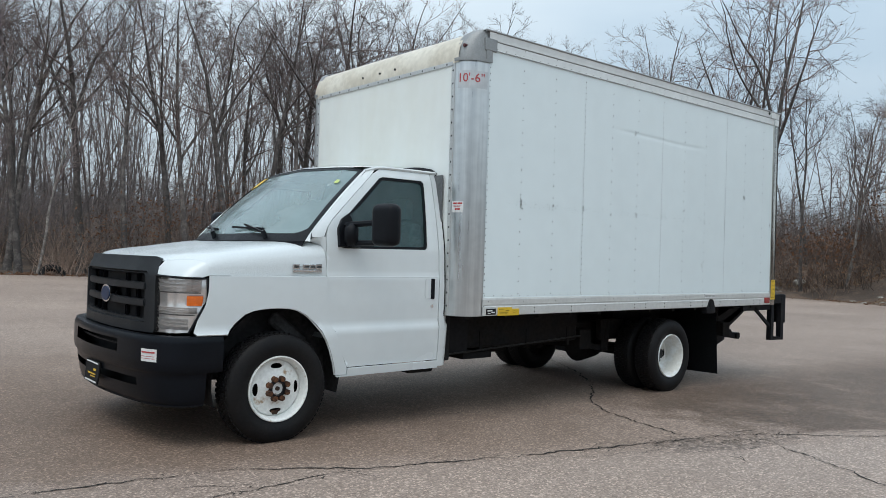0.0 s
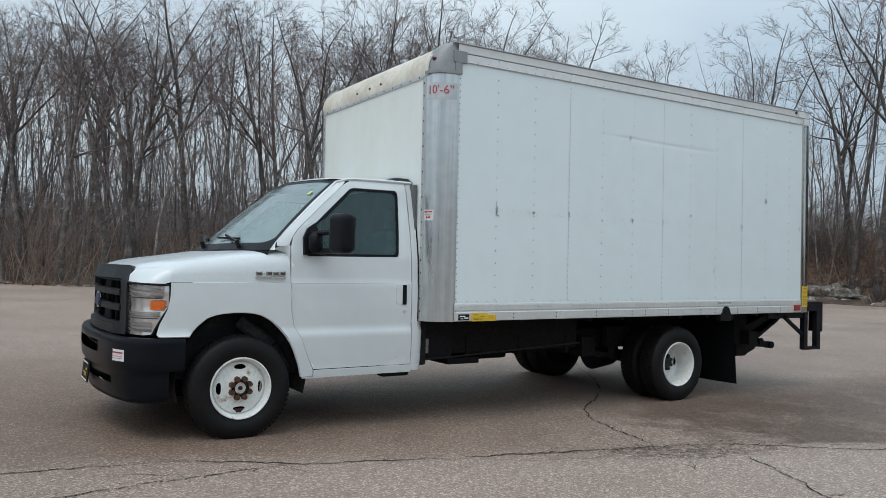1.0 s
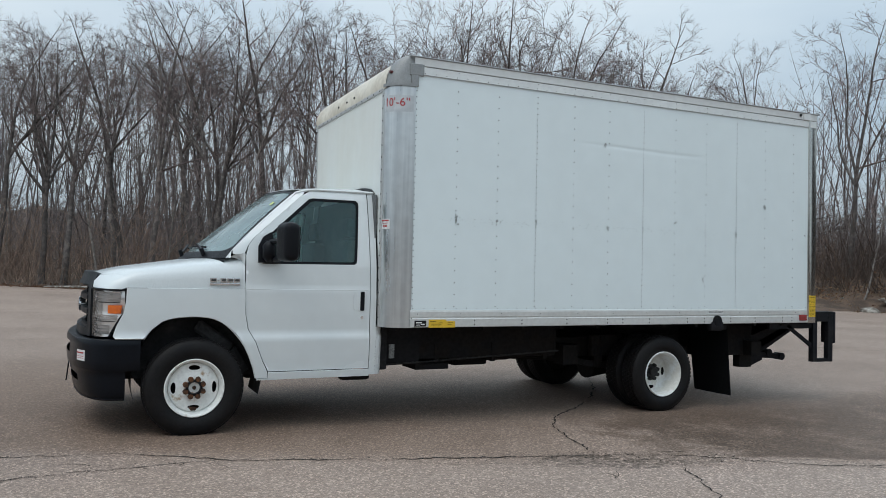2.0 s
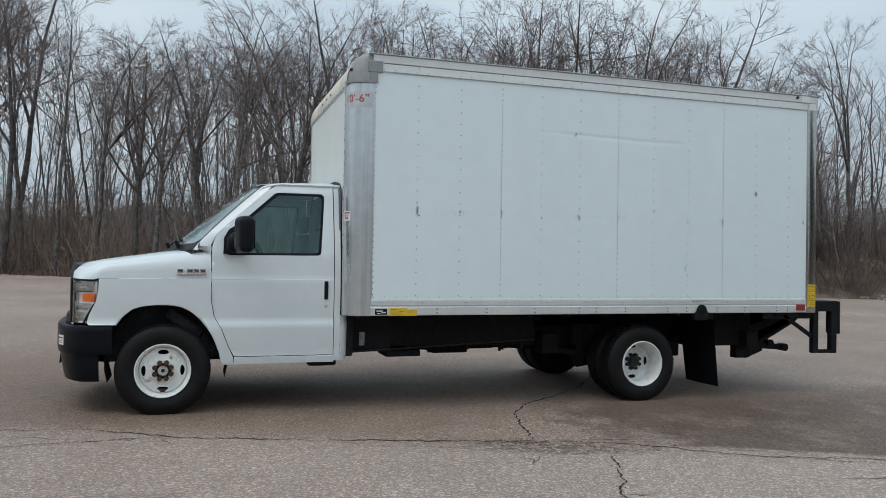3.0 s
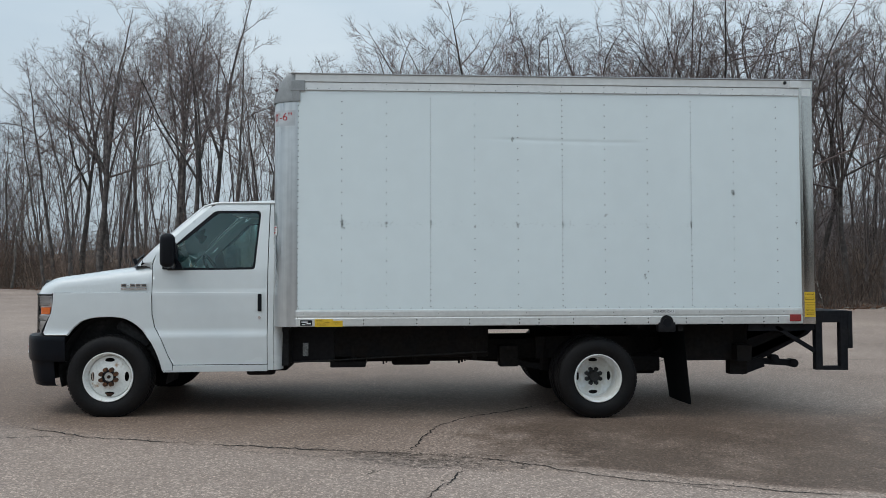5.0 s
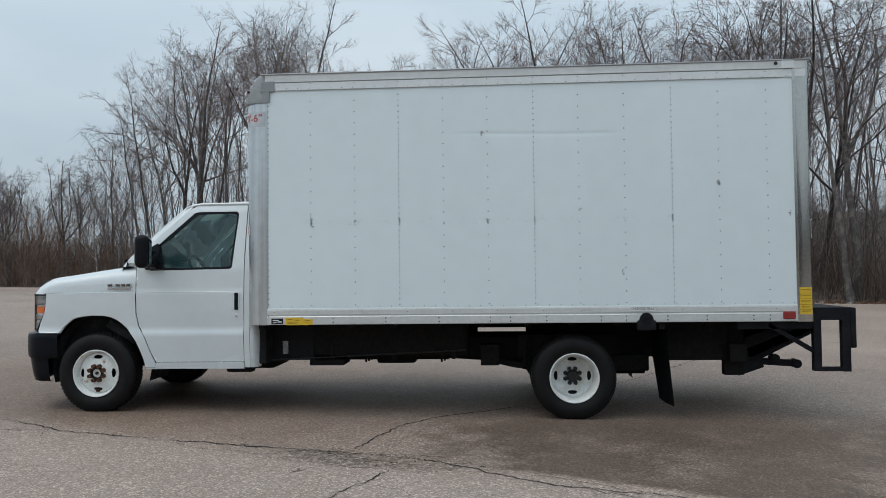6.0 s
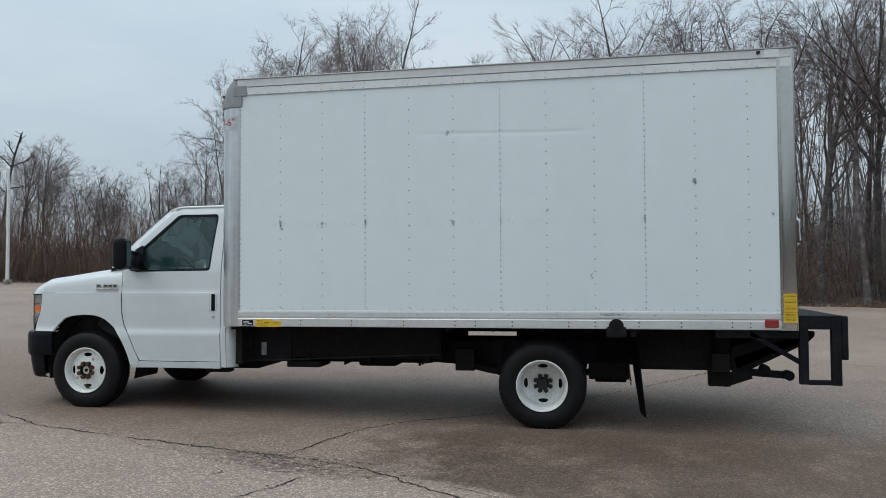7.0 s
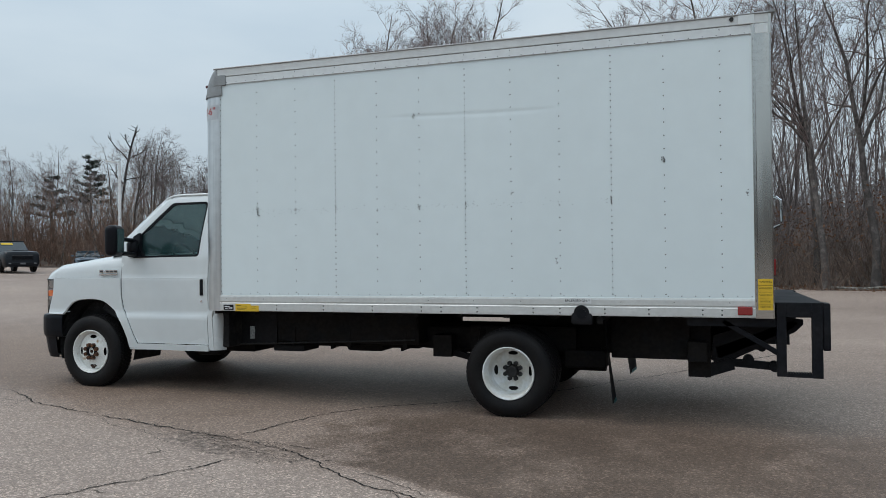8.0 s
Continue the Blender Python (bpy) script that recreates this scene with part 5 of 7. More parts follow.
def front_bar(y0, y1, z0, z1, out, back, n=25, lean=0.0):
    """A bar that follows the nose in plan, from y0 to y1."""
    rows = []
    for y in np.linspace(y0, y1, n):
        x = nose_x(y)
        rows.append([(x - out + lean, y, z1), (x - out, y, z0), (x + back, y, z0), (x + back, y, z1)])
    bm = add_grid(bmesh.new(), rows, True)
    bmesh.ops.holes_fill(bm, edges=bm.edges, sides=4)
    bmesh.ops.bevel(bm, geom=[e for e in bm.edges if len(e.link_faces) == 2 and e.calc_face_angle(0) > 1.0], offset=0.006, segments=2, affect="EDGES")
    return bm


def build_front():
    def rounded(y0, y1, z0, z1, r_low, r_top, n=5):
        loop = []
        for cy, cz, r, t0 in ((y1 - r_low, z0 + r_low, r_low, -90), (y1 - r_top, z1 - r_top, r_top, 0), (y0 + r_top, z1 - r_top, r_top, 90), (y0 + r_low, z0 + r_low, r_low, 180)):
            loop += [(cy + r * math.cos(radians(t0 + 90 * k / n)), cz + r * math.sin(radians(t0 + 90 * k / n))) for k in range(n + 1)]
        return loop

    def face(y, z, out):
        """A place on the grille's face: it follows the nose and leans back towards the hood."""
        return (lamp_x(min(max(y, 0.49), 2 * MID - 0.49)) - out + 0.045 * smoothstep(1.12, 1.27, z), y, z)

    g0, g1 = 0.476, 2 * MID - 0.476
    grille = part("grille", front_bar(g0 + 0.05, g1 - 0.05, 0.80, 1.19, -0.040, 0.10), INK, truck, "black plastic radiator grille")
    part("grille_surround", sheet(rounded(g0, g1, 0.768, 1.262, 0.03, 0.075), [rounded(g0 + 0.085, g1 - 0.085, 0.832, 1.165, 0.03, 0.04)], lambda y, z: face(y, z, 0.006 + 0.046 * smoothstep(0.0, 0.25, min(y - g0, g1 - y))), 0.05, 0.06), GRILLE, grille, "dark grey rounded grille surround", True, 50)
    part("inner_frame", sheet(rounded(g0 + 0.078, g1 - 0.078, 0.826, 1.172, 0.03, 0.04), [rounded(g0 + 0.150, g1 - 0.150, 0.850, 1.148, 0.02, 0.03)], lambda y, z: face(y, z, -0.012 + 0.034 * smoothstep(0.0, 0.25, min(y - g0, g1 - y))), 0.05, 0.03), GRILLE, grille, "", True, 50)
    for z in (0.930, 1.040):
        part("grille_bar", front_bar(g0 + 0.14, g1 - 0.14, z, z + 0.046, 0.030, 0.02), GRILLE, grille, "", True)
    for y0 in (0.80, 0.97, 1.47, 1.64):
        for z0 in (0.846, 0.972, 1.082):
            part("grille_fin", front_bar(y0 - 0.006, y0 + 0.006, z0, z0 + 0.075, -0.01, 0.04, 2), TRIM, grille)
    # oval emblem, plain
    em = bmesh.new()
    add_cyl(em, (nose_x(MID) + 0.01, MID, 0.985), (nose_x(MID) - 0.038, MID, 0.985), 0.062, n=28)
    for v in em.verts:
        v.co.y = MID + (v.co.y - MID) * 1.65
    ob = part("emblem", em, CHROME, grille, "oval chrome emblem", True)
    em = bmesh.new()
    add_cyl(em, (nose_x(MID) - 0.02, MID, 0.985), (nose_x(MID) - 0.043, MID, 0.985), 0.050, n=28)
    for v in em.verts:
        v.co.y = MID + (v.co.y - MID) * 1.70
    part("emblem_field", em, surface("dark_blue_enamel", (0.012, 0.030, 0.085), 0.4, spec=0.3), ob, "dark blue emblem field", True)

    # head lamps
    def lamp(m, far):
        lens = [(0.2030, 1.128), (0.2025, 0.985), (0.2070, 0.94), (0.2160, 0.865), (0.231, 0.785), (0.30, 0.779), (0.488, 0.775), (0.488, 1.138), (0.30, 1.134), (0.22, 1.130)]

        def at(y, z, push=0.0):
            s1, s0 = Vector((lamp_x(y + 0.004), y + 0.004)), Vector((lamp_x(y - 0.004), y - 0.004))
            inward = Vector((s1.y - s0.y, s0.x - s1.x)).normalized() * push
            return m((lamp_x(y) + inward.x, y + inward.y, z))
        lamp_ob = part("headlamp", sheet(lens, [], lambda y, z: at(y, z, 0.026 + 0.004 * math.sin(z * 40) + 0.003 * math.sin(y * 60)), 0.02, 0.006), REFLECT, truck, "clear headlamp with amber turn signal", True)
        part("lamp_rim", tube([at(y, z, 0.0) for y, z in ((0.490, 1.141), (0.40, 1.138), (0.30, 1.136), (0.25, 1.134), (0.225, 1.133), (0.21, 1.132), (0.2025, 1.130), (0.202, 1.06), (0.202, 0.985), (0.2065, 0.936), (0.2155, 0.86), (0.230, 0.782))], 0.008, 6), TRIM, lamp_ob, "black lamp rim", True)
        part("lamp_cheek", add_grid(bmesh.new(), [[at(0.490, z, 0.0), at(0.492, z, 0.09)] for z in (0.775, 0.95, 1.138)]), REFLECT, lamp_ob)
        part("lamp_lens", sheet(lens, [], lambda y, z: at(y, z), 0.05), LENS, lamp_ob, "clear plastic lens", True).visible_shadow = False
        part("turn_signal", sheet([(0.207, 0.957), (0.206, 1.018), (0.2125, 1.018), (0.222, 1.018), (0.238, 1.018), (0.238, 0.957), (0.222, 0.957), (0.2125, 0.957)], [], lambda y, z: at(y, z, 0.006), 0.03, 0.006), AMBER, lamp_ob, "amber turn signal", True)
        for z0, z1, y0, y1 in ((1.045, 1.120, 0.208, 0.470), (0.905, 0.945, 0.213, 0.470), (0.800, 0.872, 0.232, 0.470)):
            bowl = bmesh.new()
            for k in range(3):
                zc = z0 + (z1 - z0) * (k + 0.5) / 3
                add_grid(bowl, [[at(y, zc - (z1 - z0) / 6.5, 0.020) for y in np.linspace(y0 ** 0.5, y1 ** 0.5, 14) ** 2], [at(y, zc + (z1 - z0) / 6.5, 0.008) for y in np.linspace(y0 ** 0.5, y1 ** 0.5, 14) ** 2]])
            part("reflector_facets", bowl, REFLECT, lamp_ob, "bright faceted reflector")
        for z0 in (1.034, 0.893):
            part("lamp_divider", add_grid(bmesh.new(), [[at(y, z, 0.012) for y in np.linspace(0.209 if z0 > 1 else 0.217, 0.478, 20)] for z in (z0, z0 + 0.007)]), RIVET, lamp_ob)
        part("lamp_housing", sheet(lens, [], lambda y, z: at(y, z, 0.055), 0.08, 0.006), TRIM, lamp_ob)
    both(lamp)

    part("engine_bay", box(-0.60, 0.50, 0.62, 2 * MID - 0.62, 0.42, 1.22), GRIME, truck, "dark engine bay")
    # skin under the hood edge, over and beside the lamps
    def brow(m, far):
        rows = []
        for k in range(8):
            p = hood_point(0, k, False)
            y = min(p[1], 0.55)
            rows.append([m((p[0] + 0.001, p[1], p[2])), m(((p[0] + lamp_x(max(p[1], 0.2025))) / 2 - 0.012 * (k > 1), p[1], (p[2] + 1.136) / 2 + 0.01 * (k > 2))), m((lamp_x(max(p[1], 0.2025)) + 0.001, p[1], min(p[2], 1.136)))])
        part("nose_panel", add_grid(bmesh.new(), rows), WHITE, truck, "", True)
    both(brow)

    # bumper
    plan = [(-0.398, 0.196), (-0.50, 0.190), (-0.60, 0.196), (-0.66, 0.215), (-0.715, 0.260), (-0.765, 0.325), (-0.805, 0.400), (-0.85, 0.55), (-0.881, 0.76), (-0.905, 1.0), (-0.912, MID)]
    plan += [(x, 2 * MID - y) for x, y in plan[-2::-1]]

    def shell(profile, inset=0.0):
        rows = []
        for i, (x, y) in enumerate(plan):
            ax, ay = plan[max(0, i - 1)]
            bx, by = plan[min(len(plan) - 1, i + 1)]
            d = math.hypot(bx - ax, by - ay)
            nx, ny = -(by - ay) / d, (bx - ax) / d
            rows.append([(x + nx * -o, y + ny * -o, z) for o, z in profile])
        return rows

    up = [(0.10, 0.752), (0.03, 0.766), (0.006, 0.760), (-0.004, 0.735), (-0.004, 0.712), (-0.004, 0.628), (-0.004, 0.60), (0.002, 0.545), (0.012, 0.528), (0.10, 0.522)]
    rows = shell(up)
    bm = bmesh.new()
    vs = [[bm.verts.new(p) for p in r] for r in rows]
    for i in range(len(rows) - 1):
        for k in range(len(up) - 1):
            y = (rows[i][k][1] + rows[i + 1][k][1]) / 2
            if not (k == 4 and 0.76 < y < 2 * MID - 0.76):
                bm.faces.new((vs[i][k], vs[i][k + 1], vs[i + 1][k + 1], vs[i + 1][k]))
    bump = part("front_bumper", bm, BUMPER, truck, "black plastic front bumper", True, 50)
    low = [(0.012, 0.530), (0.022, 0.515), (0.026, 0.478), (0.034, 0.425), (0.045, 0.36), (0.062, 0.312), (0.085, 0.300), (0.14, 0.300)]
    pl = plan
    plan = [p for p in pl if p[0] < -0.44]
    bm = add_grid(bmesh.new(), shell(low))
    bmesh.ops.delete(bm, geom=[f for f in bm.faces if 0.425 < f.calc_center_median().z < 0.478 and 0.60 < f.calc_center_median().y < 2 * MID - 0.60], context="FACES_ONLY")
    part("bumper_valance", bm, BUMPER, bump, "dark lower valance", True, 50)
    part("valance_lip", tube([(r[5][0] - 0.002, r[5][1], 0.316) for r in shell(low)], 0.005, 5), TRIM, bump, "", True)
    plan = pl
    part("bumper_beam", box(-0.76, -0.60, 0.50, 2 * MID - 0.50, 0.34, 0.72), INK, bump)
    part("slot_bar", front_bar(0.74, 2 * MID - 0.74, 0.664, 0.676, 0.085, -0.07), TRIM, bump, "", True)
    # sticker and front plate
    lab = bmesh.new()
    add_grid(lab, [[(curve([(0.325, -0.771), (0.4, -0.812), (0.55, -0.857)], y), y, z) for y in (0.335, 0.40, 0.46)] for z in (0.598, 0.678)])
    st = part("bumper_sticker", lab, PAPER, bump, "small white sticker with red print")
    inkbars = bmesh.new()
    for z0, z1 in ((0.652, 0.662), (0.630, 0.633), (0.616, 0.619)):
        add_grid(inkbars, [[(curve([(0.325, -0.773), (0.4, -0.814), (0.55, -0.859)], y) - 0.002, y, z) for y in (0.345, 0.40, 0.45)] for z in (z0, z1)])
    part("sticker_bars", inkbars, REDINK, st)
    tilt = lambda y, z, o: (-0.920 - o + (0.50 - z) * -0.10 + 0.02, y, z)
    plate = part("number_plate", prism([(1.07, 0.36), (1.37, 0.36), (1.37, 0.51), (1.07, 0.51)], lambda y, z, w: tilt(y, z, w), -0.01, 0.0), INK, bump, "black dealer plate with yellow bars")
    pb = bmesh.new()
    for y0, y1, z0, z1 in ((1.12, 1.30, 0.418, 0.428), (1.13, 1.24, 0.402, 0.409), (1.12, 1.18, 0.445, 0.462)):
        add_grid(pb, [[tilt(y, z, 0.003) for y in (y0, y1)] for z in (z0, z1)])
    part("plate_bars", pb, YELLOW, plate)
    pb = bmesh.new()
    add_grid(pb, [[tilt(y, z, 0.003) for y in (1.09, 1.35)] for z in (0.366, 0.378)])
    add_grid(pb, [[tilt(y, z, 0.003) for y in (1.09, 1.35)] for z in (0.494, 0.504)])
    part("plate_frame_bars", pb, PAPER, plate)


build_front()


# ---- wheels ----
def tyre_profile(width, out=0.0):
    r, rim = 0.372, 0.222
    return [(0.035, rim - 0.012), (0.012, rim + 0.006), (0.002, rim + 0.045), (-0.004, 0.290), (0.004, 0.330), (0.016, 0.352), (0.030, 0.365), (0.050, r - 0.002), (0.070, r), (width - 0.07, r), (width - 0.05, r - 0.002), (width - 0.03, 0.365), (width - 0.016, 0.352), (width + 0.002, 0.30), (width - 0.012, rim + 0.006), (width - 0.035, rim - 0.012)]


def add_tread(x, y, z, width):
    """Tread blocks round the tyre."""
    bm = bmesh.new()
    n = 62
    for k in range(n):
        for row in range(5):
            a = 2 * math.pi * (k + 0.5 * (row % 2)) / n
            yy = y + 0.028 + (width - 0.056) * (row + 0.5) / 5
            r = 0.3735 - (0.006 if row in (0, 4) else 0)
            m = Matrix.Translation((x, yy, z)) @ Matrix.Rotation(-a, 4, "Y") @ Matrix.Translation((r, 0, 0))
            bmesh.ops.create_cube(bm, size=1, matrix=m @ Matrix.Diagonal((0.012, (width - 0.056) / 5 * 0.82, 0.026, 1)))
    return bm


def disc(x, y, z, face, flange, front):
    """A steel wheel with hand holes: rim barrel and a dished disc."""
    n = 72
    prof = [(flange + 0.012, 0.2235), (flange, 0.2225), (flange - 0.002, 0.216), (flange + 0.004, 0.209), (flange + 0.02, 0.205), (flange + 0.035, 0.196)]
    if front:
        prof += [(face + 0.018, 0.190), (face + 0.004, 0.183)]
    else:
        prof += [(face - 0.05, 0.190), (face - 0.012, 0.184)]
    bm = spin(prof, (x, y, z), n)
    # the disc: rings with four slots left open
    def depth(r):
        return curve([(0.052, -0.028), (0.085, -0.028), (0.096, -0.026), (0.112, -0.018), (0.170, -0.006), (0.186, 0.004)] if front else [(0.052, -0.008), (0.096, -0.006), (0.112, 0.004), (0.170, 0.0), (0.186, -0.010)], r)
    ring = [(0.186 * math.cos(2 * math.pi * k / n), 0.186 * math.sin(2 * math.pi * k / n)) for k in range(n)]
    holes = []
    for q in range(4):
        a0 = math.pi / 2 * q
        hole = []
        for k in range(16):
            t = 2 * math.pi * k / 16
            a, r = a0 + 0.285 * math.cos(t), 0.1535 + 0.0185 * math.sin(t)
            hole.append((r * math.cos(a), r * math.sin(a)))
        holes.append(hole)
    face_bm = sheet(ring, holes, lambda u, v: (x + u, y + face + depth(math.hypot(u, v)), z + v), 0.016, 0.004)
    for f in face_bm.faces:
        f.smooth = True
    me = bpy.data.meshes.new("disc")
    face_bm.to_mesh(me)
    face_bm.free()
    bm.from_mesh(me)
    bpy.data.meshes.remove(me)
    return bm


def wheel(name, x, y, z, far, front, label):
    """Outer face towards -y on the driver's side."""
    width = 0.222
    root_bm = spin(tyre_profile(width), (x, y, z), 56)
    w = part(name, root_bm, RUBBER, truck, label, True, 40)
    part("tread", add_tread(x, y, z, width), RUBBER, w)
    face = 0.062 if front else 0.205
    rim = part("rim", disc(x, y, z, face, 0.006, front), RIM_WORN if front else RIM, w, "white painted steel rim" + (" with rust streaks" if front else ""), True, 40)
    back = spin([(0.165 if front else 0.228, 0.0), (0.165 if front else 0.228, 0.190), (0.20 if front else 0.235, 0.200)], (x, y, z), 24)
    part("brake_drum", back, GRIME, w, "dark brake drum")
    f = y + face + (-0.028 if front else -0.008)
    for k in range(8):
        a = 2 * math.pi * (k + 0.5) / 8
        cx, cz = x + 0.070 * math.cos(a), z + 0.070 * math.sin(a)
        nut = bmesh.new()
        add_cyl(nut, (cx, f + 0.002, cz), (cx, f - 0.034, cz), 0.0215, 0.0185, 6 if not front else 8)
        part("wheel_nut", nut, RUST if front else IRON, w, "rusty wheel nut" if front else "black wheel nut")
    if front:
        st = bmesh.new()
        add_grid(st, [[(x + dx * (1 - 0.5 * v), y + face - 0.0125 + 0.006 * v, z - 0.150 - 0.030 * v) for dx in (-0.035, -0.012, 0.012, 0.03)] for v in (0, 0.5, 1)])
        part("rust_streak", st, RUST, rim, "rust below the hand hole")
        hub = spin([(0.0, 0.064), (-0.016, 0.060), (-0.022, 0.046), (0.004, 0.040), (0.010, 0.0)], (x, f, z), 24)
        part("hub_ring", hub, TRIM, w, "dark greasy hub", True)
        cap = bmesh.new()
        add_cyl(cap, (x, f + 0.006, z), (x, f - 0.012, z), 0.016, 0.014, 12)
        part("hub_cap", cap, RUST, w, "rusty hub cap")
    else:
        hub = spin([(0.0, 0.056), (-0.040, 0.053), (-0.055, 0.042), (-0.055, 0.0)], (x, f, z), 24)
        part("hub_cap", hub, IRON, w, "black axle hub", True)
    return w


def wheel_far(name, x, y, z, label):
    w = part(name, spin(tyre_profile(0.222), (x, y, z), 40), RUBBER, truck, label, True, 40)
    part("tread", add_tread(x, y, z, 0.222), RUBBER, w)
    part("rim", spin([(0.03, 0.214), (0.06, 0.19), (0.07, 0.05), (0.16, 0.05), (0.17, 0.19), (0.19, 0.214)], (x, y, z), 32), GRIME, w, "dark inner side of the rim", True)
    return w


wheel("front_wheel", HUB_F[0], 0.158, HUB_F[1], False, True, "front wheel on a white rim with rusty nuts")
wheel("rear_wheel", HUB_R[0], 0.052, HUB_R[1], False, False, "outer rear wheel of a dual pair, white dished rim")
wheel_far("inner_rear_wheel", HUB_R[0], 0.315, HUB_R[1], "inner rear wheel of a dual pair")
wheel_far("front_wheel", HUB_F[0], 2 * MID - 0.380, HUB_F[1], "far front wheel")
wheel_far("inner_rear_wheel", HUB_R[0], 2 * MID - 0.537, HUB_R[1], "inner rear wheel of the far pair")
wheel_far("rear_wheel", HUB_R[0], 2 * MID - 0.274, HUB_R[1], "outer rear wheel of the far pair")


# ---- mirrors and cabin ----
def build_mirrors():
    def side(m, far):
        sail = [(0.458, 1.366), (0.64, 1.364), (0.625, 1.40), (0.585, 1.46), (0.580, 1.56), (0.562, 1.612), (0.50, 1.572), (0.462, 1.50)]
        base = part("door_mirror", sheet(sail, [], lambda x, z: m(flank(x, z, -0.030)), 0.04, 0.05), TRIM, truck, "large black towing mirror on two arms", True)
        foot = bmesh.new()
        add_bar(foot, m((0.528, 0.215, 1.452)), m((0.545, 0.112, 1.450)), 0.105, 0.165, 0.034)
        part("mirror_foot", foot, TRIM, base, "", True, 60)
        arms = tube([m((0.52, 0.225, 1.520)), m((0.55, 0.16, 1.528)), m((0.60, -0.06, 1.540))], 0.022, 8)
        part("upper_arm", arms, TRIM, base, "", True)
        part("lower_arm", tube([m((0.54, 0.215, 1.392)), m((0.57, 0.15, 1.390)), m((0.61, -0.06, 1.398))], 0.022, 8), TRIM, base, "", True)
        head = bmesh.new()
        r = bmesh.ops.create_cube(head, size=1, matrix=Matrix.LocRotScale((0, 0, 0), None, (0.125, 0.215, 0.300)))
        bmesh.ops.bevel(head, geom=head.edges[:], offset=0.060, segments=5, affect="EDGES", profile=0.55)
        put = Matrix.Translation((0.606, -0.165, 1.522)) @ Matrix.Rotation(radians(14), 4, "Z")
        for v in head.verts:
            p = put @ v.co
            q = m(tuple(p))
            v.co = q
        h = part("mirror_head", head, TRIM, base, "rounded black mirror head", True, 60)
        gl = sheet([(-0.070, -0.115), (0.070, -0.115), (0.070, 0.115), (-0.070, 0.115)], [], lambda a, b: m(tuple(put @ Vector((0.0645 - 0.03 * a, a, b)))), 0.1)
        part("mirror_glass", gl, MIRROR, h, "mirror glass")
    both(side)
    dash_rows = []
    for x, z in ((0.30, 1.36), (0.45, 1.385), (0.60, 1.36), (0.66, 1.28), (0.64, 1.10), (0.55, 0.90), (0.40, 0.70)):
        dash_rows.append([(x, y, z) for y in np.linspace(0.30, 2 * MID - 0.30, 9)])
    part("dashboard", add_grid(bmesh.new(), dash_rows), SEAT, truck, "grey dashboard", True)
    ring = []
    c, q = Vector((0.82, 0.66, 1.33)), Matrix.Rotation(radians(-28), 3, "Y")
    for k in range(29):
        a = 2 * math.pi * k / 28
        ring.append(c + q @ Vector((0, 0.19 * math.cos(a), 0.19 * math.sin(a))))
    sw = part("steering_wheel", tube(ring, 0.017, 6), TRIM, truck, "grey steering wheel", True)
    spoke = bmesh.new()
    add_bar(spoke, c + q @ Vector((0, -0.18, 0)), c + q @ Vector((0, 0.18, 0)), 0.05, 0.02)
    add_bar(spoke, c + q @ Vector((0.0, 0, 0)), c + Vector((-0.25, 0, -0.14)), 0.06, 0.06)
    part("steering_column", spoke, CABIN, sw)
    for y in (0.66, 1.78):
        cush = box(0.92, 1.36, y - 0.25, y + 0.25, 0.86, 1.02, 0.05)
        s = part("cab_seat", cush, SEAT, truck, "grey cloth cab seat", True)
        back = box(1.26, 1.40, y - 0.24, y + 0.24, 0.98, 1.58, 0.05)
        part("backrest", back, SEAT, s, "", True)
        part("headrest", box(1.30, 1.39, y - 0.13, y + 0.13, 1.60, 1.78, 0.04), SEAT, s, "", True)


build_mirrors()


# ---- cargo box ----
X0, X1, ZB = 1.480, 6.530, 0.845
RX, RY = 0.222, 0.165           # rounded front corner in plan
COLS = [(2.100, 0), (2.504, 0), (2.907, 1), (3.312, 0), (3.712, 0), (4.125, 1), (4.523, 0), (4.927, 0), (5.343, 1), (5.750, 0), (6.166, 0)]


def corner(a, z, push=0.0):
    """A point of the rounded front corner post; a from 0 (front face) to 1 (flank)."""
    t = a * math.pi / 2
    n = 2.3
    c, s = abs(math.cos(t)) ** (2 / n), abs(math.sin(t)) ** (2 / n)
    nx, ny = -math.cos(t), -math.sin(t)
    # at a = 0 on the front face (x = X0), at a = 1 on the flank (y = 0)
    return (X0 + RX - RX * c + nx * push, RY - RY * s + ny * push, z)


def add_rivet(bm, x, y, z, r, axis="y", out=0.003, sgn=-1):
    n = 5
    d = Vector((0, sgn, 0)) if axis == "y" else Vector((-1, 0, 0))
    s, u = (Vector((1, 0, 0)), Vector((0, 0, 1))) if axis == "y" else (Vector((0, 1, 0)), Vector((0, 0, 1)))
    c = Vector((x, y, z))
    base = [bm.verts.new(c + r * (s * math.cos(6.283 * k / n) + u * math.sin(6.283 * k / n))) for k in range(n)]
    top = bm.verts.new(c + d * out)
    for k in range(n):
        bm.faces.new((base[k], base[(k + 1) % n], top))


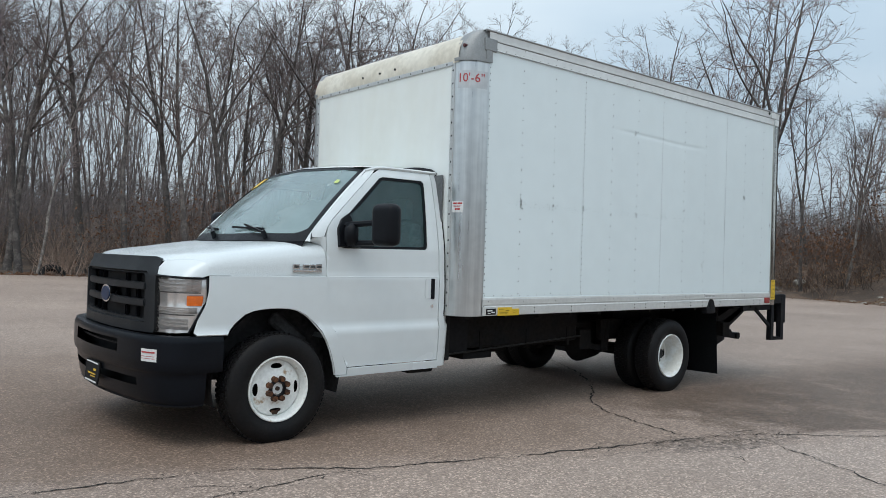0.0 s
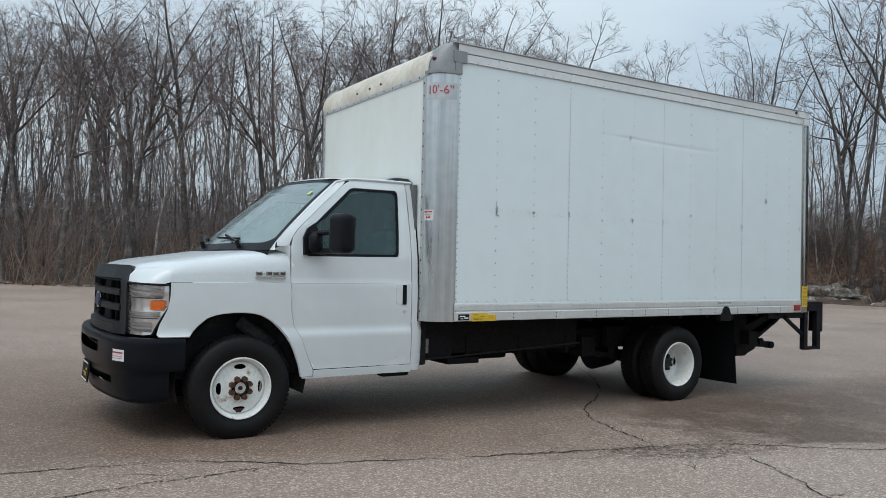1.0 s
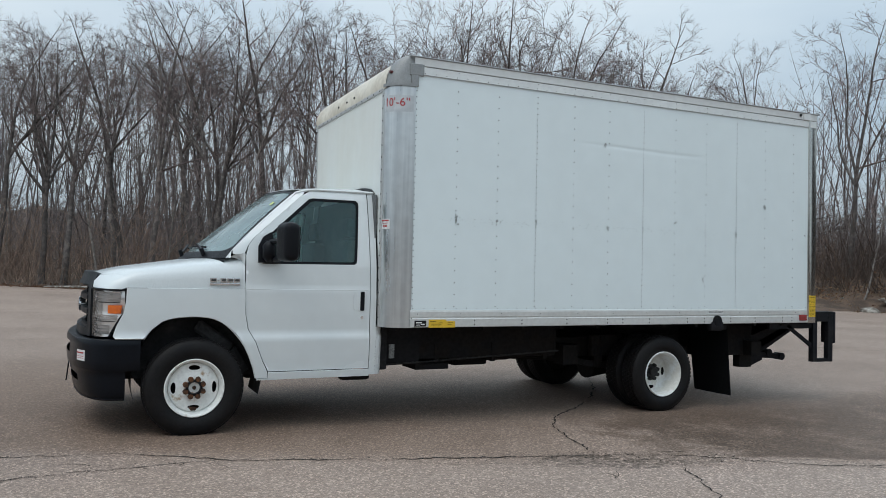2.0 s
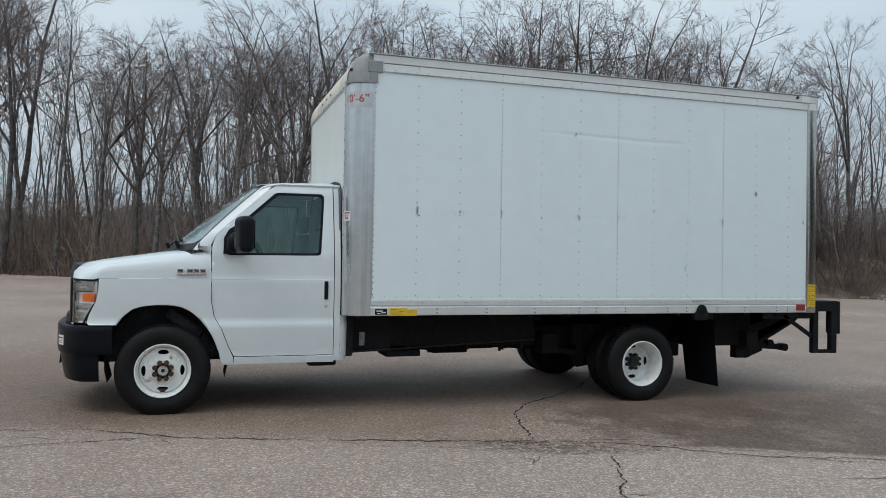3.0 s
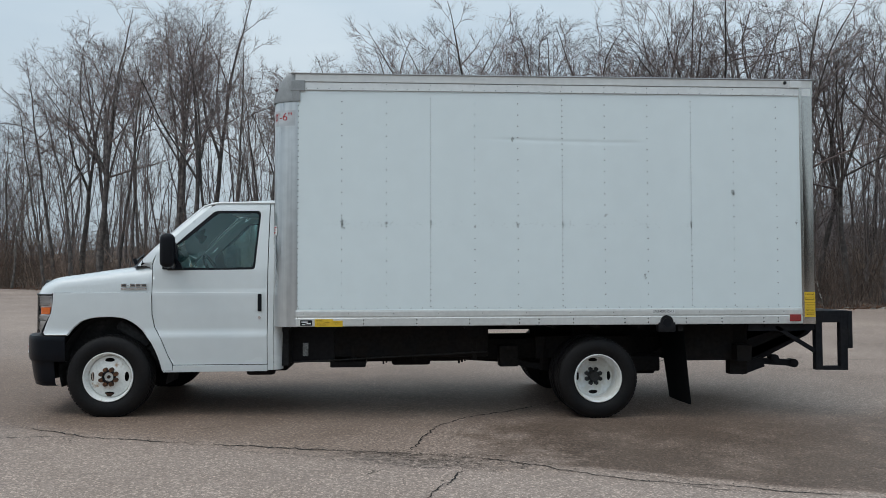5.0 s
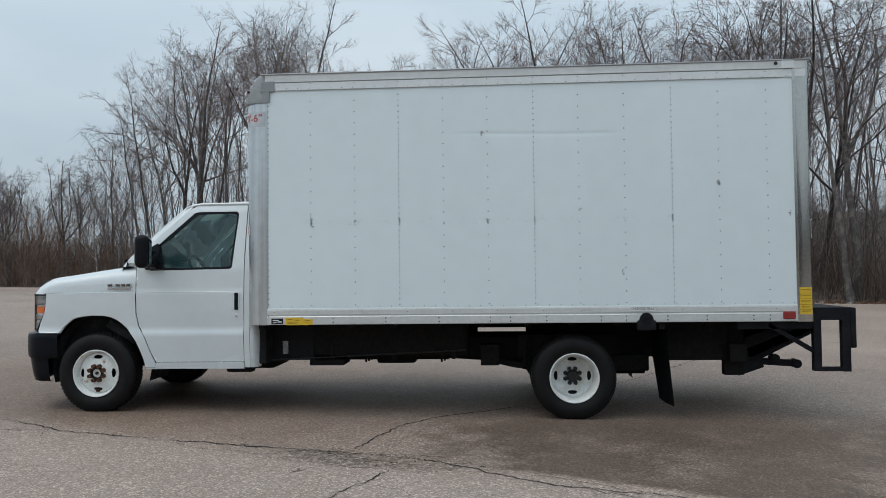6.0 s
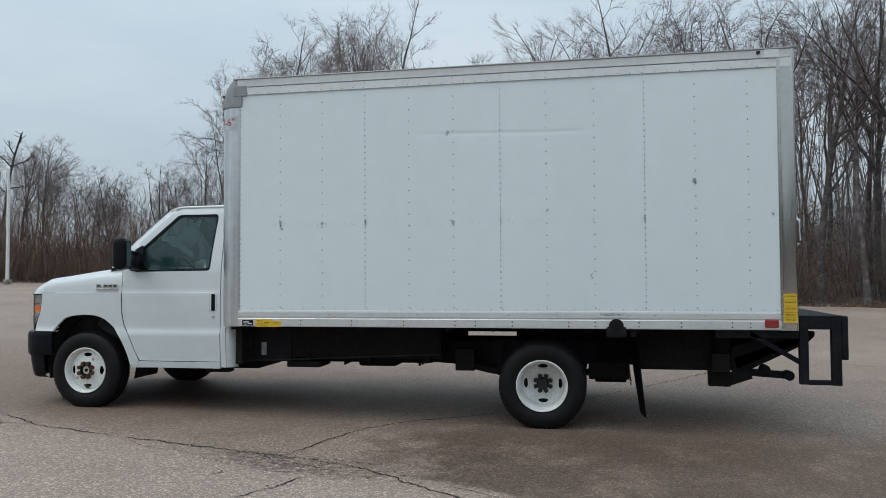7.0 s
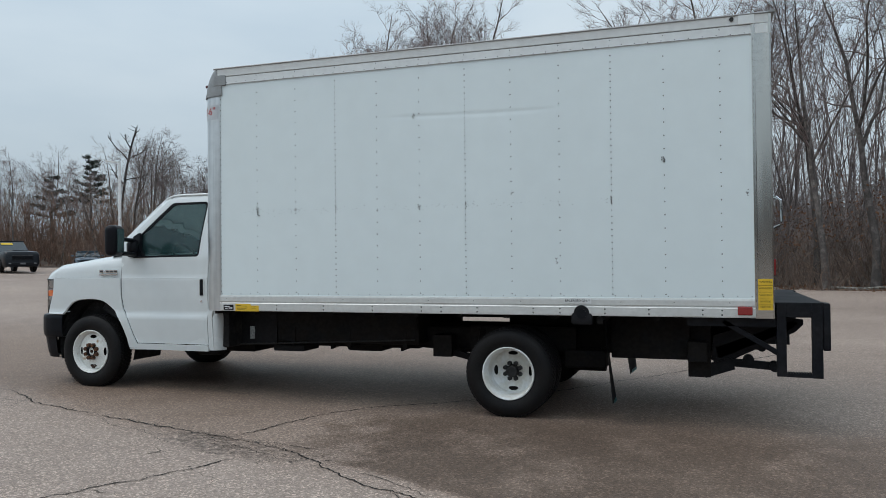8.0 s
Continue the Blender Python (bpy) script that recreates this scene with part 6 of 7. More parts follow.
def build_box():
    body = part("cargo_floor", box(X0 + RX, X1 - 0.02, 0.03, 2 * MID - 0.03, 0.855, 0.925), GRIME, truck, "dark cargo floor")
    seams = [X0 + RX - 0.004, 2.907, 4.125, 5.343, 6.395]

    def side(m, far):
        sgn = 1 if far else -1
        for i, (a, b) in enumerate(zip(seams, seams[1:])):
            lift = 0.0009 * (i % 2)
            rows = []
            nx = 24
            zs = sorted([0.985 + 2.01 * k / 28 for k in range(29)] + [2.50, 2.515, 2.53, 2.54, 2.55, 2.56, 2.575, 2.59])
            for j in range(nx + 1):
                x = a + (b - a + 0.02 * (i < 3)) * j / nx
                row = []
                for z in zs:
                    # sheet metal's slight waviness, and a long shallow dent
                    wave = 0.0012 * noise.noise((x * 1.6, z * 1.1, 2.0)) + 0.0006 * math.cos((x - 2.1) / 0.4065 * 2 * math.pi)
                    if not far:
                        wave += 0.0028 * math.exp(-((z - 2.545 - 0.012 * math.sin(x * 2.4)) / 0.016) ** 2) * smoothstep(3.25, 3.7, x) * (1 - smoothstep(4.75, 4.95, x))
                    row.append(m((x, wave - lift + 0.002, z)))
                rows.append(row)
            bm = add_grid(bmesh.new(), rows)
            p = part("side_panel", bm, PANEL, truck, "white riveted side panel", True)
            riv = bmesh.new()
            for cx, dense in COLS:
                if not (a < cx <= b + 0.01):
                    continue
                step = 0.0515 if dense else 0.1035
                z = 1.02
                while z < 2.96:
                    add_rivet(riv, cx, m((0, -0.002, 0))[1], z, 0.0058, "y", 0.003, sgn)
                    z += step
            z = 1.005
            x = a + 0.02
            while x < b:
                add_rivet(riv, x, m((0, -0.002, 0))[1], 1.006, 0.0042, "y", 0.003, sgn)
                x += 0.101
            tagged(part("panel_rivets", riv, RIVET, p, "rows of small rivets"), kind="stuff")
        wall = part("side_wall", box(X0 + RX, X1 - 0.13, *sorted((m((0, 0.012, 0))[1], m((0, 0.04, 0))[1])), 0.93, 3.05), PANEL, truck)
        # bottom rail: two bands and a lip
        pr = [(0.03, ZB), (-0.006, ZB), (-0.008, 0.852), (-0.008, 0.915), (-0.003, 0.921), (-0.003, 0.929), (-0.007, 0.934), (-0.007, 0.975), (-0.004, 0.990), (0.004, 0.992)]
        bm = add_grid(bmesh.new(), [[m((x, y, z)) for y, z in pr] for x in (X0 + RX - 0.01, 3.0, 4.6, X1 - 0.132)])
        rail = part("bottom_rail", bm, RAIL, truck, "aluminium bottom rail")
        riv = bmesh.new()
        for x in (2.30, 2.78, 3.26, 3.72, 3.90, 4.22, 4.70, 4.92, 5.28, 5.62, 6.02, 6.16):
            for z in (0.866, 0.900):
                add_rivet(riv, x, m((0, -0.008, 0))[1], z, 0.0075, "y", 0.004, sgn)
        x = 1.76
        while x < 6.35:
            add_rivet(riv, x, m((0, -0.007, 0))[1], 0.958, 0.0045, "y", 0.003, sgn)
            x += 0.405
        for z in np.arange(0.87, 2.98, 0.052):
            add_rivet(riv, X0 + RX + 0.006, m((0, -0.004, 0))[1], z, 0.0055, "y", 0.004, sgn)
            add_rivet(riv, X1 - 0.126, m((0, -0.008, 0))[1], z, 0.0055, "y", 0.004, sgn)
        tagged(part("rail_rivets", riv, RIVET, rail), kind="stuff")
        # top rail
        pr = [(0.0, 2.985), (-0.006, 2.988), (-0.006, 3.055), (-0.002, 3.060), (-0.010, 3.064), (-0.013, 3.110), (-0.016, 3.128), (-0.006, 3.140), (0.05, 3.146)]
        bm = add_grid(bmesh.new(), [[m((x, y, z + 0.006 * (x - 1.7) / 4.8)) for y, z in pr] for x in np.linspace(X0 + RX - 0.02, X1 - 0.02, 9)])
        top = part("top_rail", bm, TOPRAIL, truck, "aluminium top rail", True, 25)
        part("rail_edge", tube([m((x, -0.014, 3.134 + 0.006 * (x - 1.7) / 4.8)) for x in np.linspace(X0 + RX - 0.06, X1 - 0.02, 9)], 0.009, 6), CAST, top, "dark roof edge bead")
        for z in (3.0585, 2.9865):
            part("rail_groove", tube([m((x, -0.0065, z + 0.006 * (x - 1.7) / 4.8)) for x in np.linspace(X0 + RX + 0.03, X1 - 0.14, 5)], 0.0022, 5), CAST, top)
        riv = bmesh.new()
        x = 1.78
        while x < 6.36:
            add_rivet(riv, x, m((0, -0.006, 0))[1], 3.002, 0.0042, "y", 0.003, sgn)
            x += 0.1015
        for cx, dense in COLS:
            add_rivet(riv, cx, m((0, -0.006, 0))[1], 3.045, 0.0045, "y", 0.003, sgn)
        tagged(part("top_rail_rivets", riv, RIVET, top), kind="stuff")
        bolt = bmesh.new()
        add_cyl(bolt, m((6.255, -0.008, 3.112)), m((6.255, -0.022, 3.112)), 0.016, n=10)
        part("rail_bolt", bolt, IRON, top, "dark bolt")
        part("rail_end", box(6.30, X1 - 0.115, *sorted((m((0, -0.020, 0))[1], m((0, 0.03, 0))[1])), 3.066, 3.140, 0.004), TOPRAIL, top)
        # rear post of polished steel
        pr = [(X1 - 0.135, 0.004), (X1 - 0.135, -0.007), (X1 - 0.115, -0.009), (X1 - 0.108, -0.004), (X1 - 0.012, -0.004), (X1, 0.008), (X1, 0.10)]
        bm = add_grid(bmesh.new(), [[m((x, y, z)) for x, y in pr] for z in (0.842, 1.6, 2.4, 3.128)])
        part("rear_post", bm, STEEL, truck, "polished steel rear post", True, 40)
        # rounded front corner post
        rows = []
        zs = [0.842, 1.2, 1.7, 2.2, 2.6, 2.885]
        for z in zs:
            rows.append([m(corner(k / 20, z)) for k in range(21)])
        cp = part("corner_post", add_grid(bmesh.new(), rows), POST, truck, "rounded brushed aluminium corner post", True, 60)
        part("post_flange", add_grid(bmesh.new(), [[m((X0 - o, y, z)) for o, y in ((0.0, 0.163), (0.006, 0.165), (0.006, 0.203), (0.0, 0.207))] for z in (0.842, 2.0, 2.89)]), ALU, cp, "riveted post flange")
        riv = bmesh.new()
        for z in np.arange(0.92, 2.88, 0.105):
            p = m((X0 - 0.006, 0.184, z))
            add_rivet(riv, *p, 0.010, "x", 0.006)
        tagged(part("flange_bolts", riv, RIVET, cp), kind="stuff")
        part("post_foot", add_grid(bmesh.new(), [[m((X0 - 0.004, y, z)) for y in (0.165, 0.215)] for z in (0.845, 1.00)]), ALU, cp)
        # cast corner cap: rises over the post and rounds into the roof
        rows = []
        for k in range(9):
            u = k / 8
            z = 2.880 + 0.262 * math.sin(u * math.pi / 2)
            inx = 0.190 * (1 - math.cos(u * math.pi / 2))
            rows.append([m((lambda p: (p[0] + inx * (1 - a / 16) * 0.95, p[1] + 0.010 * u, z))(corner(a / 16, z, 0.010 * (1 - u)))) for a in range(17)])
        bm = add_grid(bmesh.new(), rows)
        cap = part("corner_casting", bm, CAST, truck, "grey cast corner cap", True, 60)
        part("casting_band", add_grid(bmesh.new(), [[m(corner(a / 16, z, 0.013)) for a in range(17)] for z in (2.878, 2.905)]), CAST, cap)
        part("casting_tab", box(1.640, 1.770, *sorted((m((0, -0.014, 0))[1], m((0, 0.02, 0))[1])), 2.975, 3.075, 0.006), CAST, cap)
        part("casting_tab", box(1.655, 1.725, *sorted((m((0, -0.012, 0))[1], m((0, 0.02, 0))[1])), 2.882, 2.985, 0.006), CAST, cap)
        fill = bmesh.new()
        add_grid(fill, [[m((1.64 + 0.06 * k, y, 3.138 - 0.002 * k)) for y in (0.0, 0.25)] for k in range(3)])
        part("casting_top", fill, CAST, cap)
        lampb = bmesh.new()
        c = Vector(m(corner(0.30, 3.00)))
        add_cyl(lampb, c + Vector((0.04, 0, 0)), c + Vector((-0.010, 0, 0)), 0.014, n=10)
        part("marker_lamp", lampb, DARKLENS, cap, "small dark red marker lamp")

    both(side)
    # front wall, cream cap, roof, back
    part("front_wall", box(X0, X0 + 0.03, 0.175, 2 * MID - 0.175, 0.85, 2.90), FRONTSKIN, truck, "white front wall of the cargo box with faint stains")
    rows = []
    pr = [(X0 - 0.006, 2.868), (X0 - 0.008, 2.925), (X0 + 0.006, 2.99), (X0 + 0.036, 3.05), (X0 + 0.085, 3.10), (X0 + 0.145, 3.128), (X0 + 0.20, 3.140), (X0 + 0.34, 3.148)]
    for y in np.linspace(0.12, 2 * MID - 0.12, 13):
        rows.append([(x + 0.0, y, z + 0.004 * math.sin((y - 0.12) * 1.4)) for x, z in pr])
    cap = part("front_cap", add_grid(bmesh.new(), rows), CREAM, truck, "rounded cream roof cap with grime", True, 60)
    strip = part("cap_strip", box(X0 - 0.010, X0 + 0.002, 0.19, 2 * MID - 0.19, 2.850, 2.884, 0.003), ALU, cap, "riveted strip under the cap")
    riv = bmesh.new()
    for y in np.arange(0.26, 2.2, 0.16):
        add_rivet(riv, X0 - 0.010, y, 2.867, 0.010, "x", 0.006)
    tagged(part("strip_bolts", riv, RIVET, strip), kind="stuff")
    for y in (0.97, 1.20, 1.47):
        lb = bmesh.new()
        add_cyl(lb, (X0 + 0.02, y, 2.945), (X0 - 0.014, y, 2.945), 0.010, n=10)
        part("clearance_lamp", lb, IRON, cap, "small dark clearance lamp")
    rows = [[(x, y, 3.142 + 0.006 * (x - 1.7) / 4.8 + 0.022 * math.sin(math.pi * (y - 0.03) / (2 * MID - 0.06))) for y in np.linspace(0.03, 2 * MID - 0.03, 13)] for x in np.linspace(X0 + 0.30, X1 - 0.01, 10)]
    part("box_roof", add_grid(bmesh.new(), rows), ALU, truck, "aluminium sheet roof", True)
    part("roller_door", box(X1 - 0.06, X1 - 0.03, 0.10, 2 * MID - 0.10, 0.95, 3.0), PANEL, truck, "closed white roller door")
    part("rear_header", box(X1 - 0.10, X1 + 0.004, 0.0, 2 * MID, 2.98, 3.150, 0.006), STEEL, truck, "rear header")
    part("header_gutter", box(X1 - 0.02, X1 + 0.03, -0.01, 2 * MID + 0.01, 3.140, 3.160, 0.004), CAST, truck)
    part("rear_sill", box(X1 - 0.10, X1, 0.0, 2 * MID, 0.84, 0.95, 0.005), STEEL, truck, "rear sill")
    return None


build_box()


def build_marks():
    # red height figures on the corner post
    zone = part("height_patch", add_grid(bmesh.new(), [[corner(a, z, 0.0025) for a in np.linspace(0.10, 0.96, 15)] for z in (2.660, 2.800)]), PATCH, truck, "worn pale height patch")
    span = 0.300
    part("height_figures", letters("10'-6\"", 0.100, lambda u, v: corner(min(1, max(0, 0.5 + u / span)), 2.738 + v, 0.005)), REDINK, zone, "red height figures")
    warn = part("warning_label", add_grid(bmesh.new(), [[corner(a, z, 0.003) for a in np.linspace(0.03, 0.40, 8)] for z in (1.668, 1.756)]), PAPER, truck, "white label with red print")
    ink = bmesh.new()
    for z0, z1, a0, a1 in ((1.734, 1.746, 0.07, 0.20), (1.734, 1.746, 0.22, 0.36), (1.718, 1.721, 0.08, 0.34), (1.711, 1.714, 0.08, 0.31), (1.686, 1.701, 0.14, 0.20), (1.686, 1.701, 0.215, 0.30)):
        add_grid(ink, [[corner(a, z, 0.0045) for a in np.linspace(a0, a1, 6)] for z in (z0, z1)])
    part("label_bars", ink, REDINK, warn)
    # rail labels
    y = -0.011
    bl = part("rail_label", box(1.733, 1.840, y, y + 0.004, 0.853, 0.902), INK, truck, "black and white maker label")
    lb = bmesh.new()
    for x0, x1, z0, z1 in ((1.745, 1.80, 0.880, 0.890), (1.79, 1.83, 0.866, 0.876), (1.75, 1.78, 0.862, 0.868)):
        add_box(lb, x0, x1, y - 0.002, y, z0, z1)
    part("label_bars", lb, PAPER, bl)
    yl = part("yellow_label", box(1.863, 2.025, y, y + 0.004, 0.842, 0.910), YELLOW, truck, "yellow safety label")
    part("yellow_label_end", box(2.025, 2.112, y, y + 0.004, 0.842, 0.896), YELLOW, yl)
    lb = bmesh.new()
    for x0, x1, z0, z1 in ((1.875, 1.925, 0.894, 0.898), (1.95, 1.995, 0.881, 0.8835), (1.88, 1.98, 0.867, 0.8685), (1.88, 1.97, 0.857, 0.8585), (2.04, 2.09, 0.883, 0.885), (2.04, 2.08, 0.867, 0.8685)):
        add_box(lb, x0, x1, y - 0.002, y, z0, z1)
    part("label_bars", lb, INK, yl)
    st = part("rear_post_label", box(6.405, 6.520, -0.008, -0.005, 0.905, 1.140), YELLOW, truck, "yellow warning label")
    ln = bmesh.new()
    for z in (1.090, 1.040, 0.990, 0.945):
        add_box(ln, 6.405, 6.520, -0.0095, -0.0085, z, z + 0.0016)
    part("label_lines", ln, INK, st)
    for z, word in ((1.118, "WARNING"), (1.070, "WARNING"), (1.020, "CAUTION"), (0.970, "NOTICE"), (0.930, "NOTICE")):
        part("label_word", letters(word, 0.019, lambda u, v, z=z: (6.466 + u, -0.0105, z + v)), INK, st)
    ul = part("fuel_label", box(4.955, 5.172, -0.0115, -0.008, 0.944, 0.986), PAPER, truck, "white fuel label")
    part("fuel_words", letters("UNLEADED ONLY", 0.030, lambda u, v: (5.0635 + u, -0.0135, 0.965 + v), 0.82), INK, ul)
    part("side_marker", box(6.270, 6.376, -0.022, 0.0, 0.866, 0.932, 0.008), RED, truck, "red side marker lamp")
    # fuel filler
    cup = bmesh.new()
    add_cyl(cup, (5.094, -0.014, 0.868), (5.094, 0.05, 0.868), 0.062, n=20)
    fuel = part("fuel_filler", cup, INK, truck, "black fuel filler under the rail", True)
    hood = box(5.010, 5.180, -0.016, 0.06, 0.772, 0.868, 0.02)
    part("filler_housing", hood, BLACK, fuel, "black filler housing", True)
    kn = bmesh.new()
    add_cyl(kn, (5.094, -0.020, 0.862), (5.094, 0.03, 0.862), 0.040, n=16)
    part("filler_cap", kn, TRIM, fuel, "black filler cap", True)
    # scuffs at shoulder height
    rs = random.Random(17)
    for x, z, s in ((2.112, 1.772, 1.0), (2.507, 1.775, 0.6), (2.908, 1.778, 0.7), (3.312, 1.75, 0.45), (3.71, 1.778, 0.7), (4.126, 1.775, 0.5), (5.345, 1.778, 0.65), (5.745, 2.075, 0.9), (3.665, 2.545, 0.7), (6.35, 1.80, 0.6), (4.90, 1.29, 0.5), (4.53, 1.86, 0.4)):
        bm = bmesh.new()
        for _k in range(int(8 * s) + 3):
            cx, cz = x + rs.gauss(0, 0.009 * s), z + rs.gauss(0, 0.020 * s)
            ring = [bm.verts.new((cx + rs.uniform(0.002, 0.009) * math.cos(a), -0.0045, cz + rs.uniform(0.003, 0.013) * s * math.sin(a))) for a in np.linspace(0, 5.4, 6)]
            bm.faces.new(ring)
        part("scuff_mark", bm, SCUFF, truck, "small scuff down to bare metal")

    # a faint line of rubbed specks at the same height
    bm = bmesh.new()
    for _k in range(190):
        x = rs.choice((2.1, 2.3, 2.5, 2.75, 2.95, 3.2, 3.45, 3.75, 3.95, 4.15, 4.5, 4.9, 5.34)) + rs.gauss(0, 0.07)
        z, r = 1.765 + rs.gauss(0, 0.016), rs.uniform(0.0015, 0.005)
        ring = [bm.verts.new((x + r * rs.uniform(0.5, 1.6) * math.cos(a), -0.0043, z + r * rs.uniform(0.4, 1.0) * math.sin(a))) for a in np.linspace(0, 5.2, 5)]
        bm.faces.new(ring)
    tagged(part("scuff_specks", bm, SPECK, truck, "faint line of rubbed specks"), kind="stuff")


build_marks()


# ---- chassis ----
def build_chassis():
    for y, top, timbers in ((0.79, 0.66, ((1.60, 3.42, 0.66), (4.40, 6.2, 0.66))), (1.65, 0.645, ((1.60, 3.575, 0.645), (3.575, 4.105, 0.692), (4.105, 6.2, 0.645)))):
        r = part("frame_rail", box(0.55, 6.15, y - 0.035, y + 0.035, 0.46, top, 0.006), GRIME, truck, "black frame rail")
        for x0, x1, z0 in timbers:
            part("sill_timber", box(x0, x1, y - 0.03, y + 0.03, z0, 0.81), GRIME, r)
    for x in np.arange(1.62, 6.3, 0.405):
        c = bmesh.new()
        add_box(c, x - 0.02, x + 0.02, 0.04, 2 * MID - 0.04, 0.812, 0.856)
        part("cross_member", c, GRIME, truck)
    # dark side tank and shields behind the cab
    t = part("fuel_tank", box(1.95, 3.50, 0.52, 0.86, 0.505, 0.80, 0.03), GRIME, truck, "long black tank and shield below the box")
    for x in (2.18, 2.78, 3.36):
        part("tank_strap", box(x - 0.02, x + 0.02, 0.512, 0.86, 0.470, 0.804, 0.004), GRIME, t)
    part("shield_plate", box(1.50, 2.00, 0.50, 0.53, 0.47, 0.84), BLACK, t)
    part("shield_plate", box(1.98, 3.48, 0.506, 0.518, 0.655, 0.838), GRIME, t)
    part("plate_sticker", box(1.700, 1.752, 0.490, 0.497, 0.530, 0.655), SCUFF, t, "small grey label")
    rod = tube([(1.55, 0.44, 0.475), (2.0, 0.44, 0.495), (2.9, 0.44, 0.535), (3.48, 0.46, 0.560)], 0.008, 6)
    part("brake_cable", rod, IRON, truck, "thin cable")
    part("step_box", box(1.96, 2.30, 0.50, 0.82, 0.415, 0.475, 0.01), GRIME, truck)
    cb = bmesh.new()
    add_box(cb, 1.475, 1.60, 0.27, 0.60, 0.46, 0.84, 0.02)
    part("cab_rear_bracket", cb, LINER, truck, "grey bracket behind the cab")
    for x0, x1, y0, y1, z0, z1 in ((1.20, 1.46, 0.30, 0.42, 0.375, 0.43), (0.5, 1.5, 0.9, 1.5, 0.34, 0.60), (1.5, 3.3, 1.10, 1.34, 0.40, 0.56), (2.55, 2.95, 0.95, 1.5, 0.38, 0.5)):
        part("underbody_unit", box(x0, x1, y0, y1, z0, z1, 0.03), GRIME, truck, "", True)
    for x in (2.46, 3.22):
        hg = bmesh.new()
        for k in range(3):
            add_box(hg, x + 0.03 * k, x + 0.03 * k + 0.018, 0.76, 0.80, 0.415 + 0.012 * k, 0.47)
        part("rail_bracket", hg, GRIME, truck)
    # axles, springs
    ax = bmesh.new()
    add_cyl(ax, (HUB_R[0], 0.45, HUB_R[1]), (HUB_R[0], 2 * MID - 0.45, HUB_R[1]), 0.065, n=14)
    add_cyl(ax, (HUB_R[0] - 0.12, MID, HUB_R[1]), (HUB_R[0] + 0.16, MID, HUB_R[1]), 0.19, 0.15, n=16)
    part("rear_axle", ax, GRIME, truck, "dark rear axle", True)
    ax = bmesh.new()
    add_cyl(ax, (HUB_F[0], 0.36, HUB_F[1]), (HUB_F[0], 2 * MID - 0.36, HUB_F[1]), 0.05, n=12)
    part("front_axle", ax, GRIME, truck, "dark front axle", True)
    both(lambda m, far: part("front_hub_carrier", box(-0.12, 0.12, *sorted((m((0, 0.34, 0))[1], m((0, 0.56, 0))[1])), 0.30, 0.62, 0.03), GRIME, truck))
    for y in (0.66, 1.78):
        sp = [(3.70, y, 0.46), (3.95, y, 0.40), (4.25, y, 0.37), (HUB_R[0], y, 0.36), (4.75, y, 0.38), (5.1, y, 0.44), (5.3, y, 0.55)]
        bm = bmesh.new()
        for a, b in zip(sp, sp[1:]):
            add_bar(bm, a, b, 0.07, 0.055)
        part("leaf_spring", bm, GRIME, truck, "dark leaf spring")
    part("shock_absorber", add_bar(bmesh.new(), (4.05, 0.60, 0.36), (4.10, 0.62, 0.68), 0.06, 0.06), GRIME, truck)
    part("spring_hanger", box(3.62, 3.80, 0.58, 0.76, 0.40, 0.60), GRIME, truck)
    part("inner_fender", box(3.98, 4.95, 0.60, 0.66, 0.48, 0.69), GRIME, truck)
    ds = bmesh.new()
    add_cyl(ds, (2.95, MID, 0.47), (HUB_R[0] - 0.1, MID, HUB_R[1] + 0.03), 0.045, n=12)
    part("drive_shaft", ds, GRIME, truck, "", True)
    mf = bmesh.new()
    add_cyl(mf, (4.92, 0.72, 0.40), (5.20, 0.72, 0.40), 0.10, n=16)
    part("muffler_box", box(4.86, 5.22, 0.54, 0.86, 0.345, 0.50, 0.02), GRIME, truck, "dark box behind the rear axle")
    part("muffler", mf, GRIME, truck, "", True)
    # mud flaps hang behind the duals
    def flap(m, far):
        def hang(u, v, back=0.0):
            return m((5.270 + 0.055 * u ** 1.3 - 0.044 * v + 0.02 * v * u + 0.008 * math.sin(v * 5 + u * 2) + back, 0.03 + 0.50 * v, 0.80 - 0.705 * u))
        across = np.linspace(0, 1, 7)
        bm = add_grid(bmesh.new(), [[hang(k / 8, v) for v in across] for k in range(9)])
        bmesh.ops.solidify(bm, geom=bm.faces[:], thickness=0.012)
        fl = part("mud_flap", bm, FLAP, truck, "black rubber mud flap", True)
        tip = add_grid(bmesh.new(), [[hang(u, v, 0.013) for v in across[1:-1]] for u in (0.955, 0.998)])
        part("flap_tip", tip, TEAL, fl, "teal strip at the foot of the flap")
        part("flap_hanger", box(5.21, 5.26, *sorted((m((0, 0.03, 0))[1], m((0, 0.56, 0))[1])), 0.78, 0.83), GRIME, fl)
    both(flap)
    # liftgate gear under the tail
    for y in (0.52, 1.92):
        hg = part("liftgate_hanger", box(5.90, 6.08, y - 0.05, y + 0.05, 0.315, 0.84, 0.006), GRIME, truck, "black liftgate hanger")
        arm = bmesh.new()
        add_bar(arm, (6.02, y, 0.355), (6.25, y, 0.435), 0.07, 0.10)
        add_bar(arm, (6.10, y, 0.450), (6.57, y, 0.418), 0.06, 0.060)
        add_cyl(arm, (6.565, y - 0.05, 0.418), (6.565, y + 0.05, 0.418), 0.042, n=16)
        add_cyl(arm, (6.37, y - 0.045, 0.466), (6.37, y + 0.045, 0.466), 0.042, n=16)
